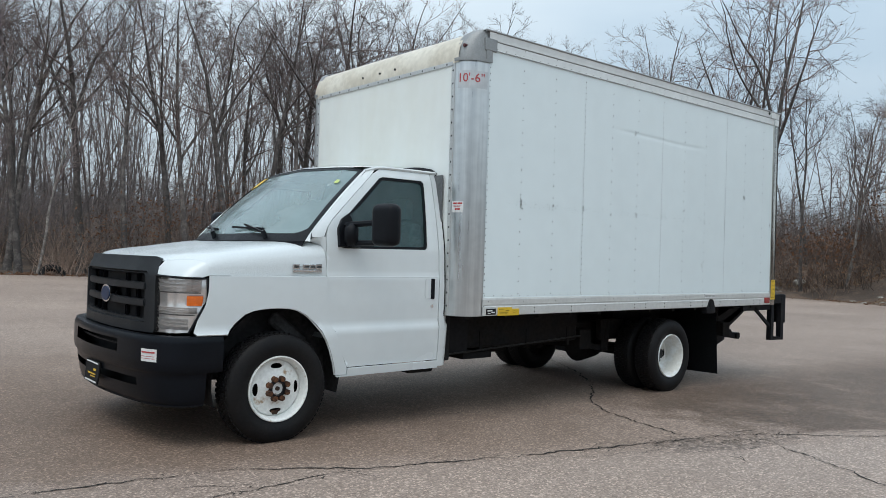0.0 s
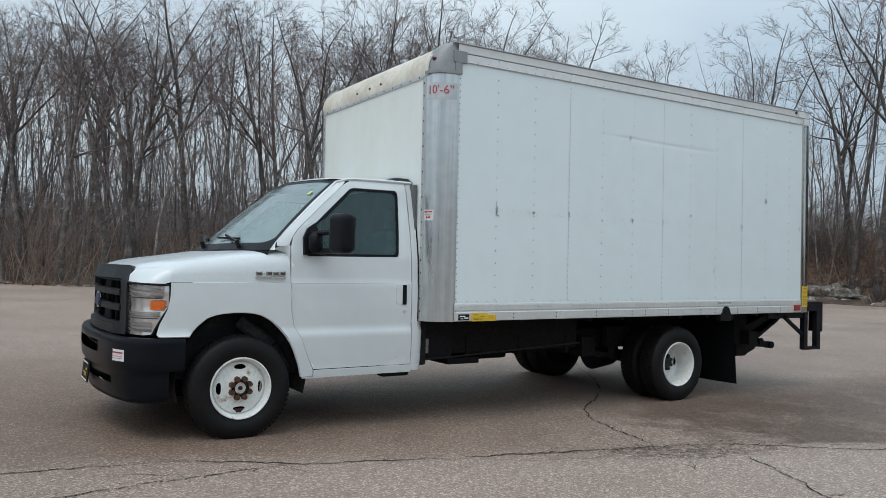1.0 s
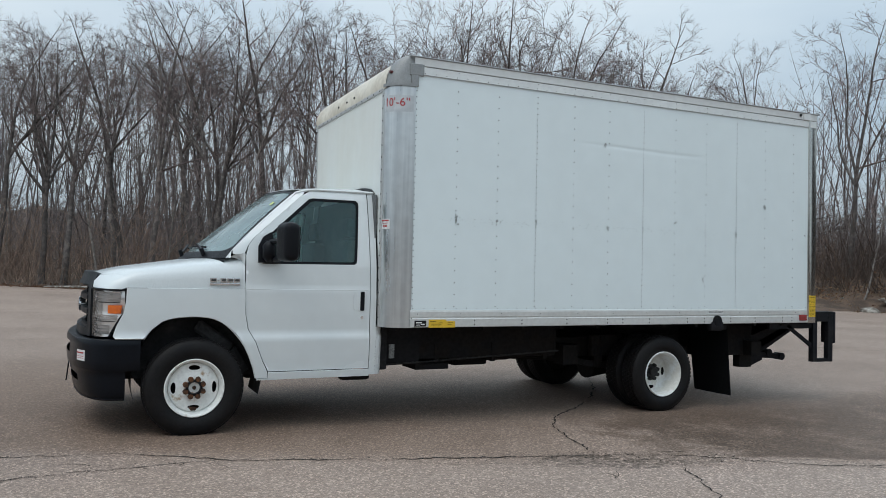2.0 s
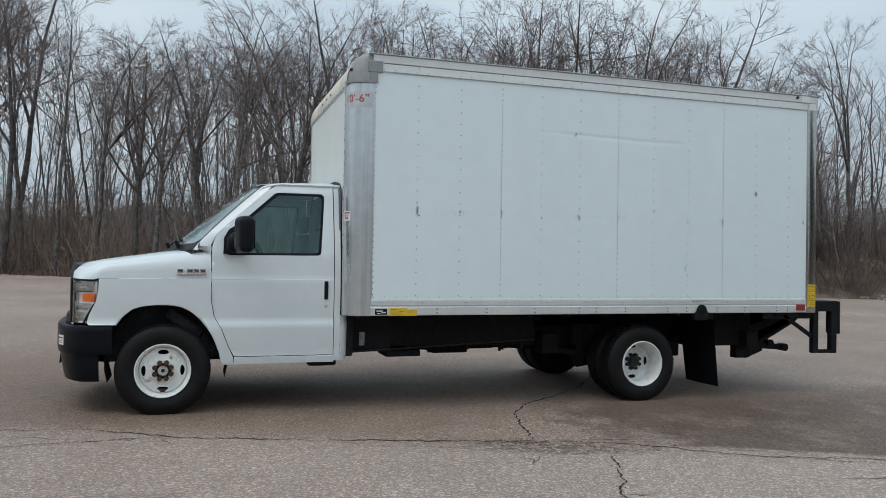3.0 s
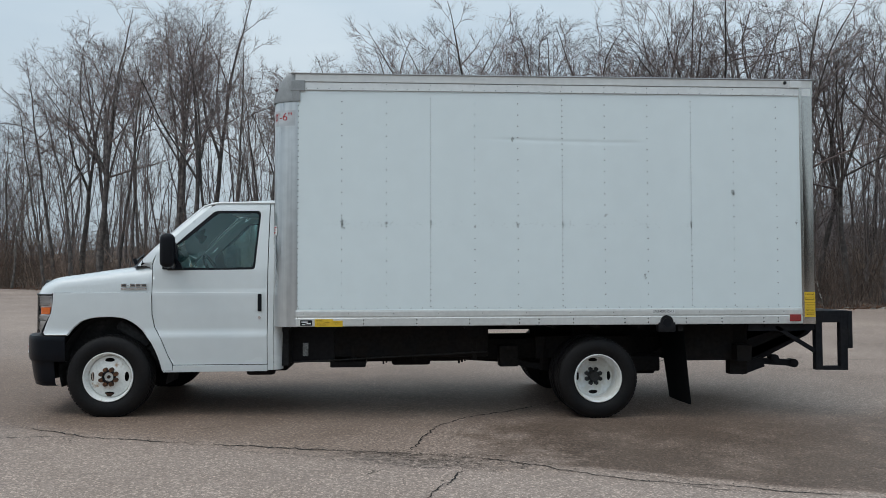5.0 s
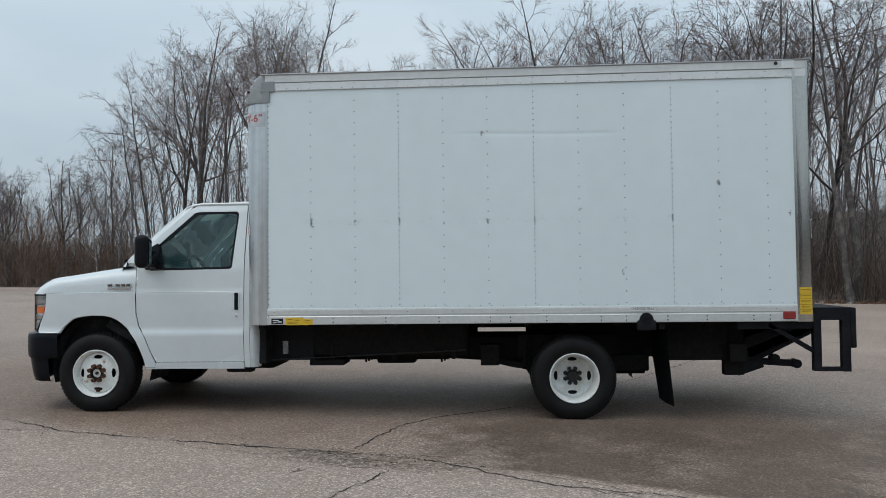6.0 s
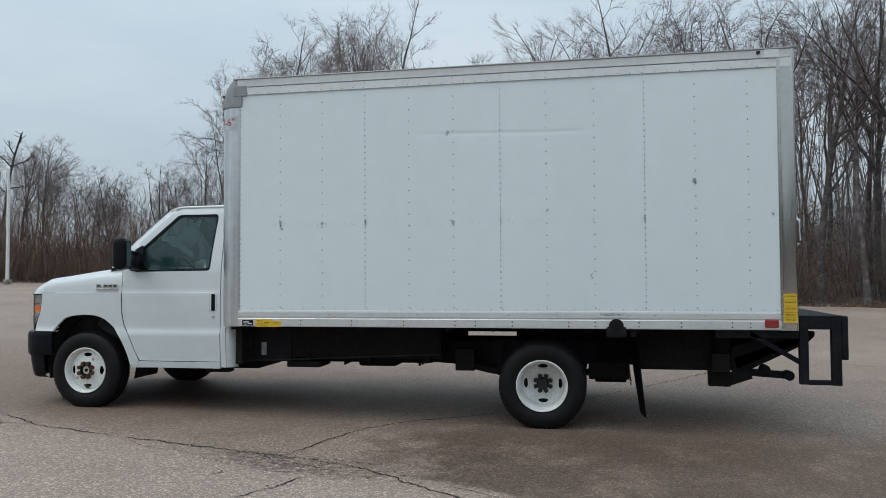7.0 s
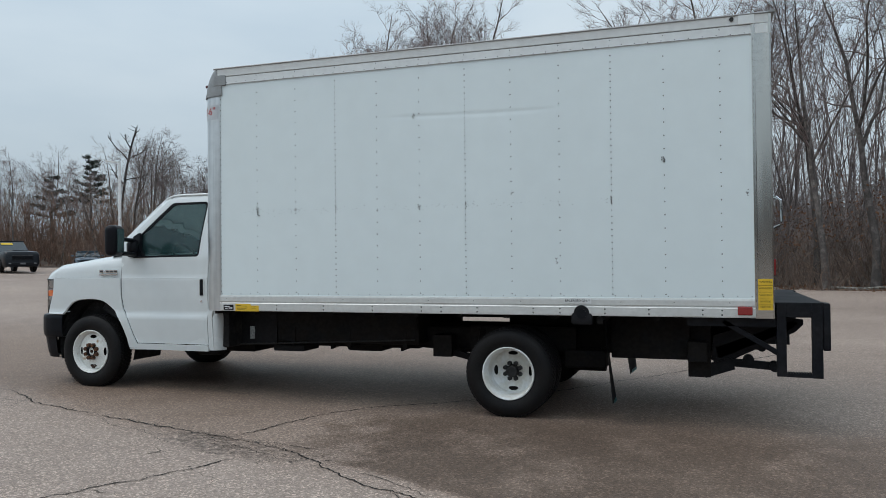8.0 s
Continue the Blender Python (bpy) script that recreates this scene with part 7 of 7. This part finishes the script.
        part("lift_arm", arm, BLACK, hg, "black lift arm", True)
        plat = prism([(6.08, 0.46), (6.16, 0.42), (6.72, 0.70), (6.78, 0.76), (6.78, 0.80), (6.60, 0.82), (6.10, 0.66)], lambda x, z, w: (x, w, z), y - 0.02, y + 0.02)
        part("platform_side", plat, BLACK, hg)
    part("folded_platform", prism([(6.14, 0.47), (6.66, 0.705), (6.74, 0.77), (6.70, 0.79), (6.12, 0.56)], lambda x, z, w: (x, w, z), 0.50, 1.94), BLACK, truck, "folded steel liftgate platform")
    part("tail_cross_tube", box(5.90, 6.05, 0.30, 2 * MID - 0.30, 0.46, 0.62, 0.008), GRIME, truck, "black cross tube")
    part("tail_angle", box(5.90, 6.55, 0.055, 0.085, 0.775, 0.838), BLACK, truck, "black mounting angle")
    part("tail_angle", box(5.90, 6.55, 2 * MID - 0.085, 2 * MID - 0.055, 0.775, 0.838), BLACK, truck)
    part("tail_box", box(5.28, 5.92, 0.42, 2 * MID - 0.42, 0.46, 0.82, 0.01), GRIME, truck, "dark gear under the tail")

    def dock(m, far):
        f = bmesh.new()
        y0, y1 = 0.040, 0.100
        ys = sorted((m((0, y0, 0))[1], m((0, y1, 0))[1]))
        add_box(f, 6.545, 6.612, *ys, 0.405, 0.96, 0.004)
        add_box(f, 6.788, 6.860, *ys, 0.400, 0.96, 0.004)
        add_box(f, 6.612, 6.788, *ys, 0.850, 0.960, 0.004)
        add_box(f, 6.612, 6.788, *ys, 0.403, 0.432, 0.003)
        fr = part("step_frame", f, BLACK, truck, "black steel dock step frame")
        part("rear_flange", box(6.862, 6.914, *sorted((m((0, 0.045, 0))[1], m((0, 0.20, 0))[1])), 0.605, 0.958, 0.012), BLACK, fr, "black rubber bumper", True)
        tr = bmesh.new()
        for k in range(9):
            add_box(tr, 6.622 + 0.0185 * k, 6.632 + 0.0185 * k, *ys, 0.430, 0.439)
        part("step_teeth", tr, BLACK, fr)
        br = bmesh.new()
        add_bar(br, m((6.165, 0.07, 0.815)), m((6.56, 0.07, 0.575)), 0.03, 0.040, 0.004)
        part("brace", br, BLACK, fr, "black diagonal brace")
    both(dock)
    part("dock_plate", box(6.535, 6.870, 0.045, 2 * MID - 0.045, 0.925, 0.962, 0.004), BLACK, truck, "black steel rear dock plate")
    part("dock_skirt", box(6.80, 6.862, 0.10, 2 * MID - 0.10, 0.850, 0.925), BLACK, truck)
    hd = tube([(6.535, 0.20, 1.77), (6.565, 0.19, 1.765), (6.600, 0.18, 1.74), (6.605, 0.18, 1.58), (6.595, 0.18, 1.55), (6.55, 0.20, 1.530)], 0.010, 8)
    part("grab_handle", hd, CHROME, truck, "white metal grab handle", True)
    part("tail_lamp", box(6.53, 6.558, 0.15, 0.20, 1.16, 1.29, 0.008), RED, truck, "red tail lamp")


build_chassis()


# ---- dead leaves along the edge and on low bushes ----
def leaf_mesh(places, seed, lo, hi):
    rnd = random.Random(seed)
    vs, fs = [], []
    for p in places:
        a = Vector((rnd.gauss(0, 1), rnd.gauss(0, 1), rnd.gauss(0, 0.6))).normalized()
        b = a.orthogonal().normalized()
        b.rotate(Matrix.Rotation(rnd.uniform(0, 6.28), 3, a))
        c = a.cross(b)
        s = rnd.uniform(lo, hi)
        k = len(vs)
        vs += [p - b * s, p + c * s * 0.45 + a * s * 0.2, p + b * s, p - c * s * 0.45 + a * s * 0.2]
        fs += [(k, k + 1, k + 2), (k, k + 2, k + 3)]
    me = bpy.data.meshes.new("dead_leaves")
    me.from_pydata([tuple(v) for v in vs], [], fs)
    me.materials.append(DEADLEAF)
    return me


def build_leaves():
    rnd = random.Random(3)
    ground_leaves = []
    for x, y in along([p for p in EDGE if p[0] > -30 and p[1] > -6], 0.5):
        for _ in range(60):
            px, py = x + rnd.gauss(0, 1.0), y + rnd.gauss(1.0, 1.1) * (1 if x < 31 else 0.3)
            if x > 31:
                px += abs(rnd.gauss(0, 2.5))
            d = off_lot(px, py)
            if d < 0.25 and rnd.random() > 0.12:
                continue
            z = floor_z(px, py) if d > 0 else ground_z(px, py)
            ground_leaves.append(Vector((px, py, max(z, ground_z(px, py) - 0.03) + 0.02)))
    ob = new("fallen_leaves", leaf_mesh(ground_leaves, 4, 0.05, 0.11))
    tagged(ob, "fallen brown leaves strewn along the asphalt's edge", "leaves", kind="stuff")
    bank = []
    for _ in range(15000):
        u = rnd.random()
        x, y = (33.5 + 2.0 * u, 5.0 + 14 * u) if u < 0.75 else (36.5 - 5 * (u - 0.75) * 4, 18 + 6 * (u - 0.75) * 4)
        px, py = x + abs(rnd.gauss(0, 3.2)), y + rnd.gauss(0, 2.0)
        if off_lot(px, py) > 0.1:
            bank.append(Vector((px, py, floor_z(px, py) + 0.03)))
    me = leaf_mesh(bank, 14, 0.06, 0.14)
    me.materials.clear()
    me.materials.append(PALELEAF)
    tagged(new("leaf_bank", me), "pale brown dead leaves lying thick on a bank", "leaves", kind="stuff")
    for cx, cy, cz, n, spread in ((11, 31, 2.6, 260, 1.5), (13.5, 30, 3.4, 160, 1.2), (37.5, 12.5, 2.6, 420, 1.3), (38.5, 16, 2.2, 300, 1.3), (40, 10, 3.2, 260, 1.4), (37, 19, 1.6, 200, 1.2), (15, 30.5, 1.6, 120, 1.0), (28, 28, 2.2, 120, 1.2), (8.5, 31.5, 1.9, 160, 1.2)):
        places = [Vector((rnd.gauss(0, spread), rnd.gauss(0, spread * 0.6), rnd.gauss(0, 0.6))) for _ in range(int(n * 1.7))]
        w, _l = thicket(int(cx * 10), 26, 1.3, 0.8, cz * 1.3)
        bush = thing("leafy_bush", (cx, cy, floor_z(cx, cy)), "low bush with dry orange-brown leaves at the wood's edge", "bush", "leafy bushes")
        for name, me in (("thicket", w.mesh("thicket", BRUSH)), ("foliage", leaf_mesh([p + Vector((0, 0, cz)) for p in places], int(cx * 7), 0.05, 0.10))):
            o = new(name, me)
            o.parent = bush


build_leaves()


# ---- rubble, logs, an old tyre ----
def build_debris():
    rnd = random.Random(23)
    for cx, cy, n, lo, hi in ((36.6, 15.5, 16, 0.12, 0.4), (36.9, 19.5, 16, 0.15, 0.5), (37.9, 19.2, 22, 0.2, 0.5), (35.0, 10.0, 12, 0.10, 0.3), (33.6, 23.6, 12, 0.10, 0.28), (24, 25.6, 12, 0.06, 0.18), (18, 26.3, 12, 0.06, 0.18), (10.5, 28.4, 12, 0.05, 0.14), (14, 28.0, 10, 0.05, 0.15), (2.5, 31.0, 12, 0.05, 0.15), (-0.5, 33.2, 10, 0.05, 0.15), (6.5, 30.8, 12, 0.05, 0.14), (-4, 36.3, 8, 0.06, 0.16)):
        for _ in range(n):
            x, y = cx + rnd.gauss(0, 1.3), cy + rnd.gauss(0, 0.5)
            if off_lot(x, y) < 0.05:
                continue
            s = rnd.uniform(lo, hi)
            bm = bmesh.new()
            bmesh.ops.create_icosphere(bm, subdivisions=2, radius=s)
            k = rnd.uniform(0, 50)
            for v in bm.verts:
                v.co *= 1 + 0.45 * noise.noise(v.co / s * 1.1 + Vector((k, 0, 0)))
                v.co.z *= 0.6
            ob = new("rubble_stone", mesh_of(bm, "rubble_stone", ROCK))
            ob.location = (x, y, floor_z(x, y) + s * 0.15)
            ob.rotation_euler = (0, 0, rnd.uniform(0, 6.28))
            tagged(ob, "pale rough stone lying at the edge of the wood", "stone", "stones along the edge")
    # a long weathered slab on top of the rubble
    bm = bmesh.new()
    bmesh.ops.create_icosphere(bm, subdivisions=4, radius=1.0)
    for v in bm.verts:
        v.co *= 1 + 0.22 * noise.noise(v.co * 1.7 + Vector((9, 0, 0))) + 0.08 * noise.noise(v.co * 5.0)
        v.co = Vector((v.co.x * 1.9, v.co.y * 0.75, max(-0.75, min(0.8, v.co.z)) * 0.40))
    slab = new("rubble_slab", mesh_of(bm, "rubble_slab", ROCK, True, 40))
    slab.matrix_basis = Matrix.Translation((38.0, 19.3, floor_z(38.0, 19.3) + 0.42)) @ Matrix.Rotation(-0.95, 4, "Z") @ Matrix.Rotation(0.06, 4, "Y")
    tagged(slab, "long pale weathered slab lying on rubble at the wood's edge", "stone")
    for x, y, a, length, r in ((38.4, 18.0, 1.9, 4.5, 0.16), (37.6, 20.6, 1.6, 3.0, 0.10), (3.0, 31.3, 0.1, 3.2, 0.06), (-1.2, 34.0, -0.7, 3.5, 0.08), (12.4, 29.0, 0.2, 3.0, 0.07), (38.2, 11.0, 1.2, 3.5, 0.09)):
        pts, rads = sweep_limb(rnd, Vector((-length / 2, 0, 0)), Vector((1, 0, 0.02)), length, r, r * 0.6, 6, 0.05, 0.0)
        w = Wood()
        w.limb(pts, rads, 8)
        ob = new("fallen_log", w.mesh("fallen_log", ROCK))
        ob.location = (x, y, floor_z(x, y) + r * 0.7)
        ob.rotation_euler = (0, 0, a)
        tagged(ob, "bleached fallen log lying in dead leaves", "log", "logs at the edge")
    tyre = thing("old_tyre", (5.75, 30.5, floor_z(5.75, 30.5)), "old black tyre half sunk in leaves beside the asphalt", "tyre")
    prof = [(-0.10, 0.30), (-0.13, 0.36), (-0.13, 0.46), (-0.09, 0.52), (0.09, 0.52), (0.13, 0.46), (0.13, 0.36), (0.10, 0.30), (-0.10, 0.30)]
    bm = spin(prof, (0, 0, 0), 32)
    body = new("tyre_body", mesh_of(bm, "tyre_body", RUBBER, True))
    body.parent = tyre
    body.matrix_basis = Matrix.Translation((0, 0, 0.02)) @ Matrix.Rotation(radians(-35), 4, "X")


build_debris()


# ---- light pole and pines in the far west ----
def build_pole():
    x, y = -34.9, 40.3
    z = floor_z(x, y)
    pole = thing("light_pole", (x, y, z), "tall pale metal light pole beside the parking lot", "light pole")
    part("shaft", add_cyl(bmesh.new(), (x, y, z - 0.3), (x, y, 8.75), 0.13, 0.09, 12), GALV, pole, "", True)
    part("base_plate", add_cyl(bmesh.new(), (x, y, z - 0.3), (x, y, z + 0.4), 0.28, 0.28, 14), ROCK, pole, "concrete base")
    part("cross_arm", add_bar(bmesh.new(), (x - 0.40, y - 0.34, 8.70), (x + 0.08, y + 0.08, 8.70), 0.07, 0.09), GALV, pole)
    head = add_bar(bmesh.new(), (x - 0.75, y - 0.63, 8.74), (x - 0.35, y - 0.30, 8.72), 0.24, 0.11, 0.03)
    part("lamp_head", head, GALV, pole, "pale lamp head")


build_pole()


def pine(seed, x, y, height, bare, width):
    rnd = random.Random(seed)
    z = floor_z(x, y)
    height -= z
    root = thing("pine_tree", (x, y, z), "dark green pine with tiered uneven branches", "tree", "pines far off")
    trunk, crown, needles = Wood(), Wood(), Wood()
    pts, rads = sweep_limb(rnd, Vector((x, y, z - 0.2)), Vector((0.02, 0, 1)), height, 0.20, 0.03, 10, 0.02, 0.02)
    trunk.limb(pts, rads, 7)
    for t in range(9):
        u = bare + (0.99 - bare) * t / 8
        for _b in range(rnd.randint(3, 5)):
            q, r, d = at_part(pts, rads, min(0.99, u + rnd.uniform(-0.015, 0.015)))
            a = rnd.uniform(0, 6.28)
            ln = width * (1.1 - 0.8 * (u - bare) / (1 - bare)) * rnd.uniform(0.45, 1.15)
            bp, br = sweep_limb(rnd, q, Vector((math.cos(a), math.sin(a), 0.12)), ln, 0.035, 0.01, 4, 0.06, 0.03)
            crown.limb(bp, br, 3)
            for _n in range(int(28 * ln)):
                g, _r, gd = at_part(bp, br, rnd.uniform(0.25, 1.0))
                g = g + Vector((rnd.gauss(0, 0.12), rnd.gauss(0, 0.12), rnd.gauss(0.05, 0.08)))
                for _s in range(3):
                    needles.spike(g, g + Vector((rnd.gauss(0, 1), rnd.gauss(0, 1), rnd.gauss(0.5, 0.6))).normalized() * rnd.uniform(0.18, 0.36), 0.035)
    for name, w, mat in (("trunk", trunk, BARK), ("branches", crown, TWIG), ("needles", needles, NEEDLE)):
        ob = new(name, w.mesh(name, mat))
        ob.parent = root
        ob.matrix_parent_inverse = root.matrix_basis.inverted()


pine(61, -55.5, 59.6, 12.6, 0.52, 2.6)
pine(62, -69.0, 67.4, 11.8, 0.45, 2.9)


def dead_tree(x, y, top):
    """A dark dead tree with a few thick broken limbs."""
    rnd = random.Random(71)
    z = floor_z(x, y)
    root = thing("dead_tree", (x, y, z), "dark dead tree with forked broken limbs behind a light pole", "tree")
    trunk, crown = Wood(), Wood()
    pts, rads = sweep_limb(rnd, Vector((x, y, z - 0.3)), Vector((0.02, 0.01, 1)), (top - z) * 0.84, 0.17, 0.11, 10, 0.03, 0.02)
    trunk.limb(pts, rads, 8)
    for u, az, tilt, ln, r in ((1.0, 0.7, 0.45, 2.4, 0.09), (0.97, 3.7, 0.6, 2.0, 0.08), (0.86, 3.9, 0.5, 3.4, 0.08), (0.84, 0.6, 0.75, 3.2, 0.08), (0.66, 0.9, 1.05, 3.4, 0.075), (0.62, 4.0, 1.1, 2.4, 0.09), (0.92, 0.9, 0.2, 3.0, 0.08)):
        p, _r, d = at_part(pts, rads, u)
        lp, lr = sweep_limb(rnd, p, Vector((math.cos(az) * math.sin(tilt), math.sin(az) * math.sin(tilt), math.cos(tilt))), ln, r, 0.05, 6, 0.20, 0.05)
        crown.limb(lp, lr, 5)
        for _j in range(4):
            q, qr, qd = at_part(lp, lr, rnd.uniform(0.4, 1.0))
            sp, sr = sweep_limb(rnd, q, off(rnd, qd, rnd.uniform(0.5, 0.9)), rnd.uniform(0.4, 1.3), qr * 0.7, 0.02, 3, 0.2, 0.05)
            crown.limb(sp, sr, 4)
    for name, w in (("trunk", trunk), ("limbs", crown)):
        ob = new(name, w.mesh(name, DEADWOOD))
        ob.parent = root
        ob.matrix_parent_inverse = root.matrix_basis.inverted()


dead_tree(-57.6, 65.9, 17.8)


# ---- parked vehicles far off ----
def vehicle(name, at, turn, body_side, glass_side, length, width, paint, label, category, wheels, wheel_r, pickup):
    root = thing(name, (0, 0, 0), label, category)

    def slab(outline, half, taper_z, taper):
        bm = prism(outline, lambda x, z, w: (x, w * (1 - taper * max(0, z - taper_z)), z), -half, half)
        bmesh.ops.bevel(bm, geom=bm.edges[:], offset=0.05, segments=2, affect="EDGES")
        return bm
    rows = []
    for x, z0, z1, w in body_side:
        half = [(0.90 * w, z0), (w, z0 + 0.16), (w, z1 - 0.26), (0.965 * w, z1 - 0.09), (0.88 * w, z1 - 0.02), (0.5 * w, z1 + 0.012), (0, z1 + 0.022)]
        rows.append([(x, y, z) for y, z in half] + [(x, -y, z) for y, z in half[-2::-1]])
    bm = add_grid(bmesh.new(), rows)
    bm.faces.new([v for v in bm.verts if abs(v.co.x - rows[-1][0][0]) < 1e-5])
    part("body", bm, paint, root, "", True, 40)
    part("cabin_glass", slab(glass_side, width / 2 - 0.06, 0.9, 0.17), DARKGLASS, root, "dark tinted windows", True)
    roof = [(x, z) for x, z in glass_side]
    top = max(z for _, z in roof)
    tx = [x for x, z in roof if z > top - 0.05]
    part("roof", box(min(tx) - 0.03, max(tx) + 0.03, -width / 2 + 0.20, width / 2 - 0.20, top - 0.02, top + 0.04, 0.02), paint, root)
    front = body_side[-1][0] - 0.02
    for s in (-1, 1):
        for (xa, za), (xb, zb) in ((glass_side[1], glass_side[2]), (glass_side[-1], glass_side[-2])):
            part("pillar", add_bar(bmesh.new(), (xa, s * (width / 2 - 0.09), za), (xb, s * (width / 2 - 0.19), zb), 0.06, 0.08), paint, root)
        part("headlamp", box(front - 0.14, front + 0.01, s * (width / 2 - 0.30) - 0.14, s * (width / 2 - 0.30) + 0.14, 0.58 + 0.32 * pickup, 0.66 + 0.34 * pickup, 0.03), DULLRIM, root, "clear headlamp")
        part("side_mirror", box(0.55, 0.68, s * (width / 2 + 0.12) - 0.1, s * (width / 2 + 0.12) + 0.1, 0.88 + 0.27 * pickup, 1.0 + 0.32 * pickup, 0.04), paint, root)
        for wx in wheels:
            arch = [[(wx + (wheel_r + 0.07) * math.cos(t), s * (width / 2 + dy), wheel_r + (wheel_r + 0.07) * math.sin(t)) for t in np.linspace(0.0, math.pi, 15)] for dy in (0.006, -0.26)]
            part("wheel_arch", add_grid(bmesh.new(), arch), TRIM, root, "", True)
            # flat dark disc that paints the shade of the wheel well
            part("arch_well", add_grid(bmesh.new(), [[(wx, s * (width / 2 + 0.004), wheel_r)] * 15, arch[0]]), TRIM, root)
            w = part("wheel", spin([(-0.12, 0.0), (-0.12, wheel_r * 0.9), (-0.08, wheel_r), (0.08, wheel_r), (0.12, wheel_r * 0.9), (0.12, 0.0)], (wx, s * (width / 2 - 0.105), wheel_r), 28), RUBBER, root, "", True)
            part("rim", spin([(-0.005, 0.0), (-0.02, wheel_r * 0.3), (-0.005, wheel_r * 0.62), (0.0, wheel_r * 0.66)] if s < 0 else [(0.005, 0.0), (0.02, wheel_r * 0.3), (0.005, wheel_r * 0.62), (0.0, wheel_r * 0.66)], (wx, s * (width / 2 + 0.018), wheel_r), 20), DULLRIM, w, "", True)
    part("grille", box(front - 0.03, front + 0.025, -width / 2 + 0.42, width / 2 - 0.42, 0.45 + 0.27 * pickup, 0.62 + 0.40 * pickup, 0.02), TRIM, root, "dark grille")
    part("bumper", box(front - 0.25, front + 0.03, -width / 2 + 0.14, width / 2 - 0.14, 0.32 + 0.10 * pickup, 0.46 + 0.18 * pickup, 0.05), paint, root)
    part("front_plate", box(front + 0.06, front + 0.07, -0.15, 0.15, 0.34 + 0.14 * pickup, 0.44 + 0.14 * pickup), DULLRIM, root)
    if pickup:
        for k in range(4):
            z = 0.76 + 0.085 * k
            part("grille_bar", box(front + 0.02, front + 0.04, -width / 2 + 0.46, width / 2 - 0.46, z, z + 0.022, 0.004), DULLRIM if k == 3 else paint, root)
        part("hood_bulge", box(1.25, 2.45, -0.42, 0.42, 1.27, 1.345, 0.035), paint, root)
        for s in (-1, 1):
            part("fog_lamp", box(front + 0.0, front + 0.04, s * 0.70 - 0.07, s * 0.70 + 0.07, 0.50, 0.58, 0.02), DULLRIM, root, "small fog lamp")
        part("lower_intake", box(front, front + 0.045, -0.52, 0.52, 0.36, 0.46, 0.02), TRIM, root)
        part("screen_sticker", add_grid(bmesh.new(), [[(0.70, -0.55, 1.70), (0.70, 0.10, 1.70)], [(0.56, -0.55, 1.815), (0.56, 0.10, 1.815)]]), YELLOW, root, "yellow windscreen sticker")
    root.matrix_basis = Matrix.Translation((at[0], at[1], ground_z(*at))) @ Matrix.Rotation(turn, 4, "Z")
    return root


PICK_BODY = [(-2.92, 0.55, 1.05, 0.90), (-2.85, 0.42, 1.22, 0.98), (-1.2, 0.36, 1.25, 1.0), (1.0, 0.36, 1.29, 1.0), (1.9, 0.34, 1.30, 1.0), (2.55, 0.30, 1.28, 0.985), (2.80, 0.30, 1.22, 0.95), (2.88, 0.34, 1.10, 0.92)]
PICK_GLASS = [(-1.0, 1.15), (-0.95, 1.22), (-0.80, 1.88), (0.40, 1.90), (1.20, 1.27), (1.20, 1.15)]
vehicle("pickup_truck", (-35.1, 30.7), radians(-26), PICK_BODY, PICK_GLASS, 5.8, 2.03, CARPAINT, "black pickup truck parked on the far side of asphalt", "pickup truck", (-1.85, 1.85), 0.41, True)
CAR_BODY = [(-2.28, 0.46, 0.80, 0.75), (-2.2, 0.36, 0.88, 0.85), (-1.6, 0.28, 0.90, 0.90), (0.9, 0.27, 0.88, 0.91), (1.8, 0.28, 0.80, 0.88), (2.15, 0.32, 0.72, 0.80), (2.3, 0.36, 0.66, 0.66)]
CAR_GLASS = [(-1.9, 0.82), (-1.85, 0.88), (-1.1, 1.26), (0.0, 1.28), (1.0, 0.90), (1.0, 0.82)]
vehicle("parked_car", (-38.2, 40.6), radians(-46), CAR_BODY, CAR_GLASS, 4.5, 1.82, SILVER, "blue-grey car parked far off beside the wood", "car", (-1.35, 1.35), 0.33, False)
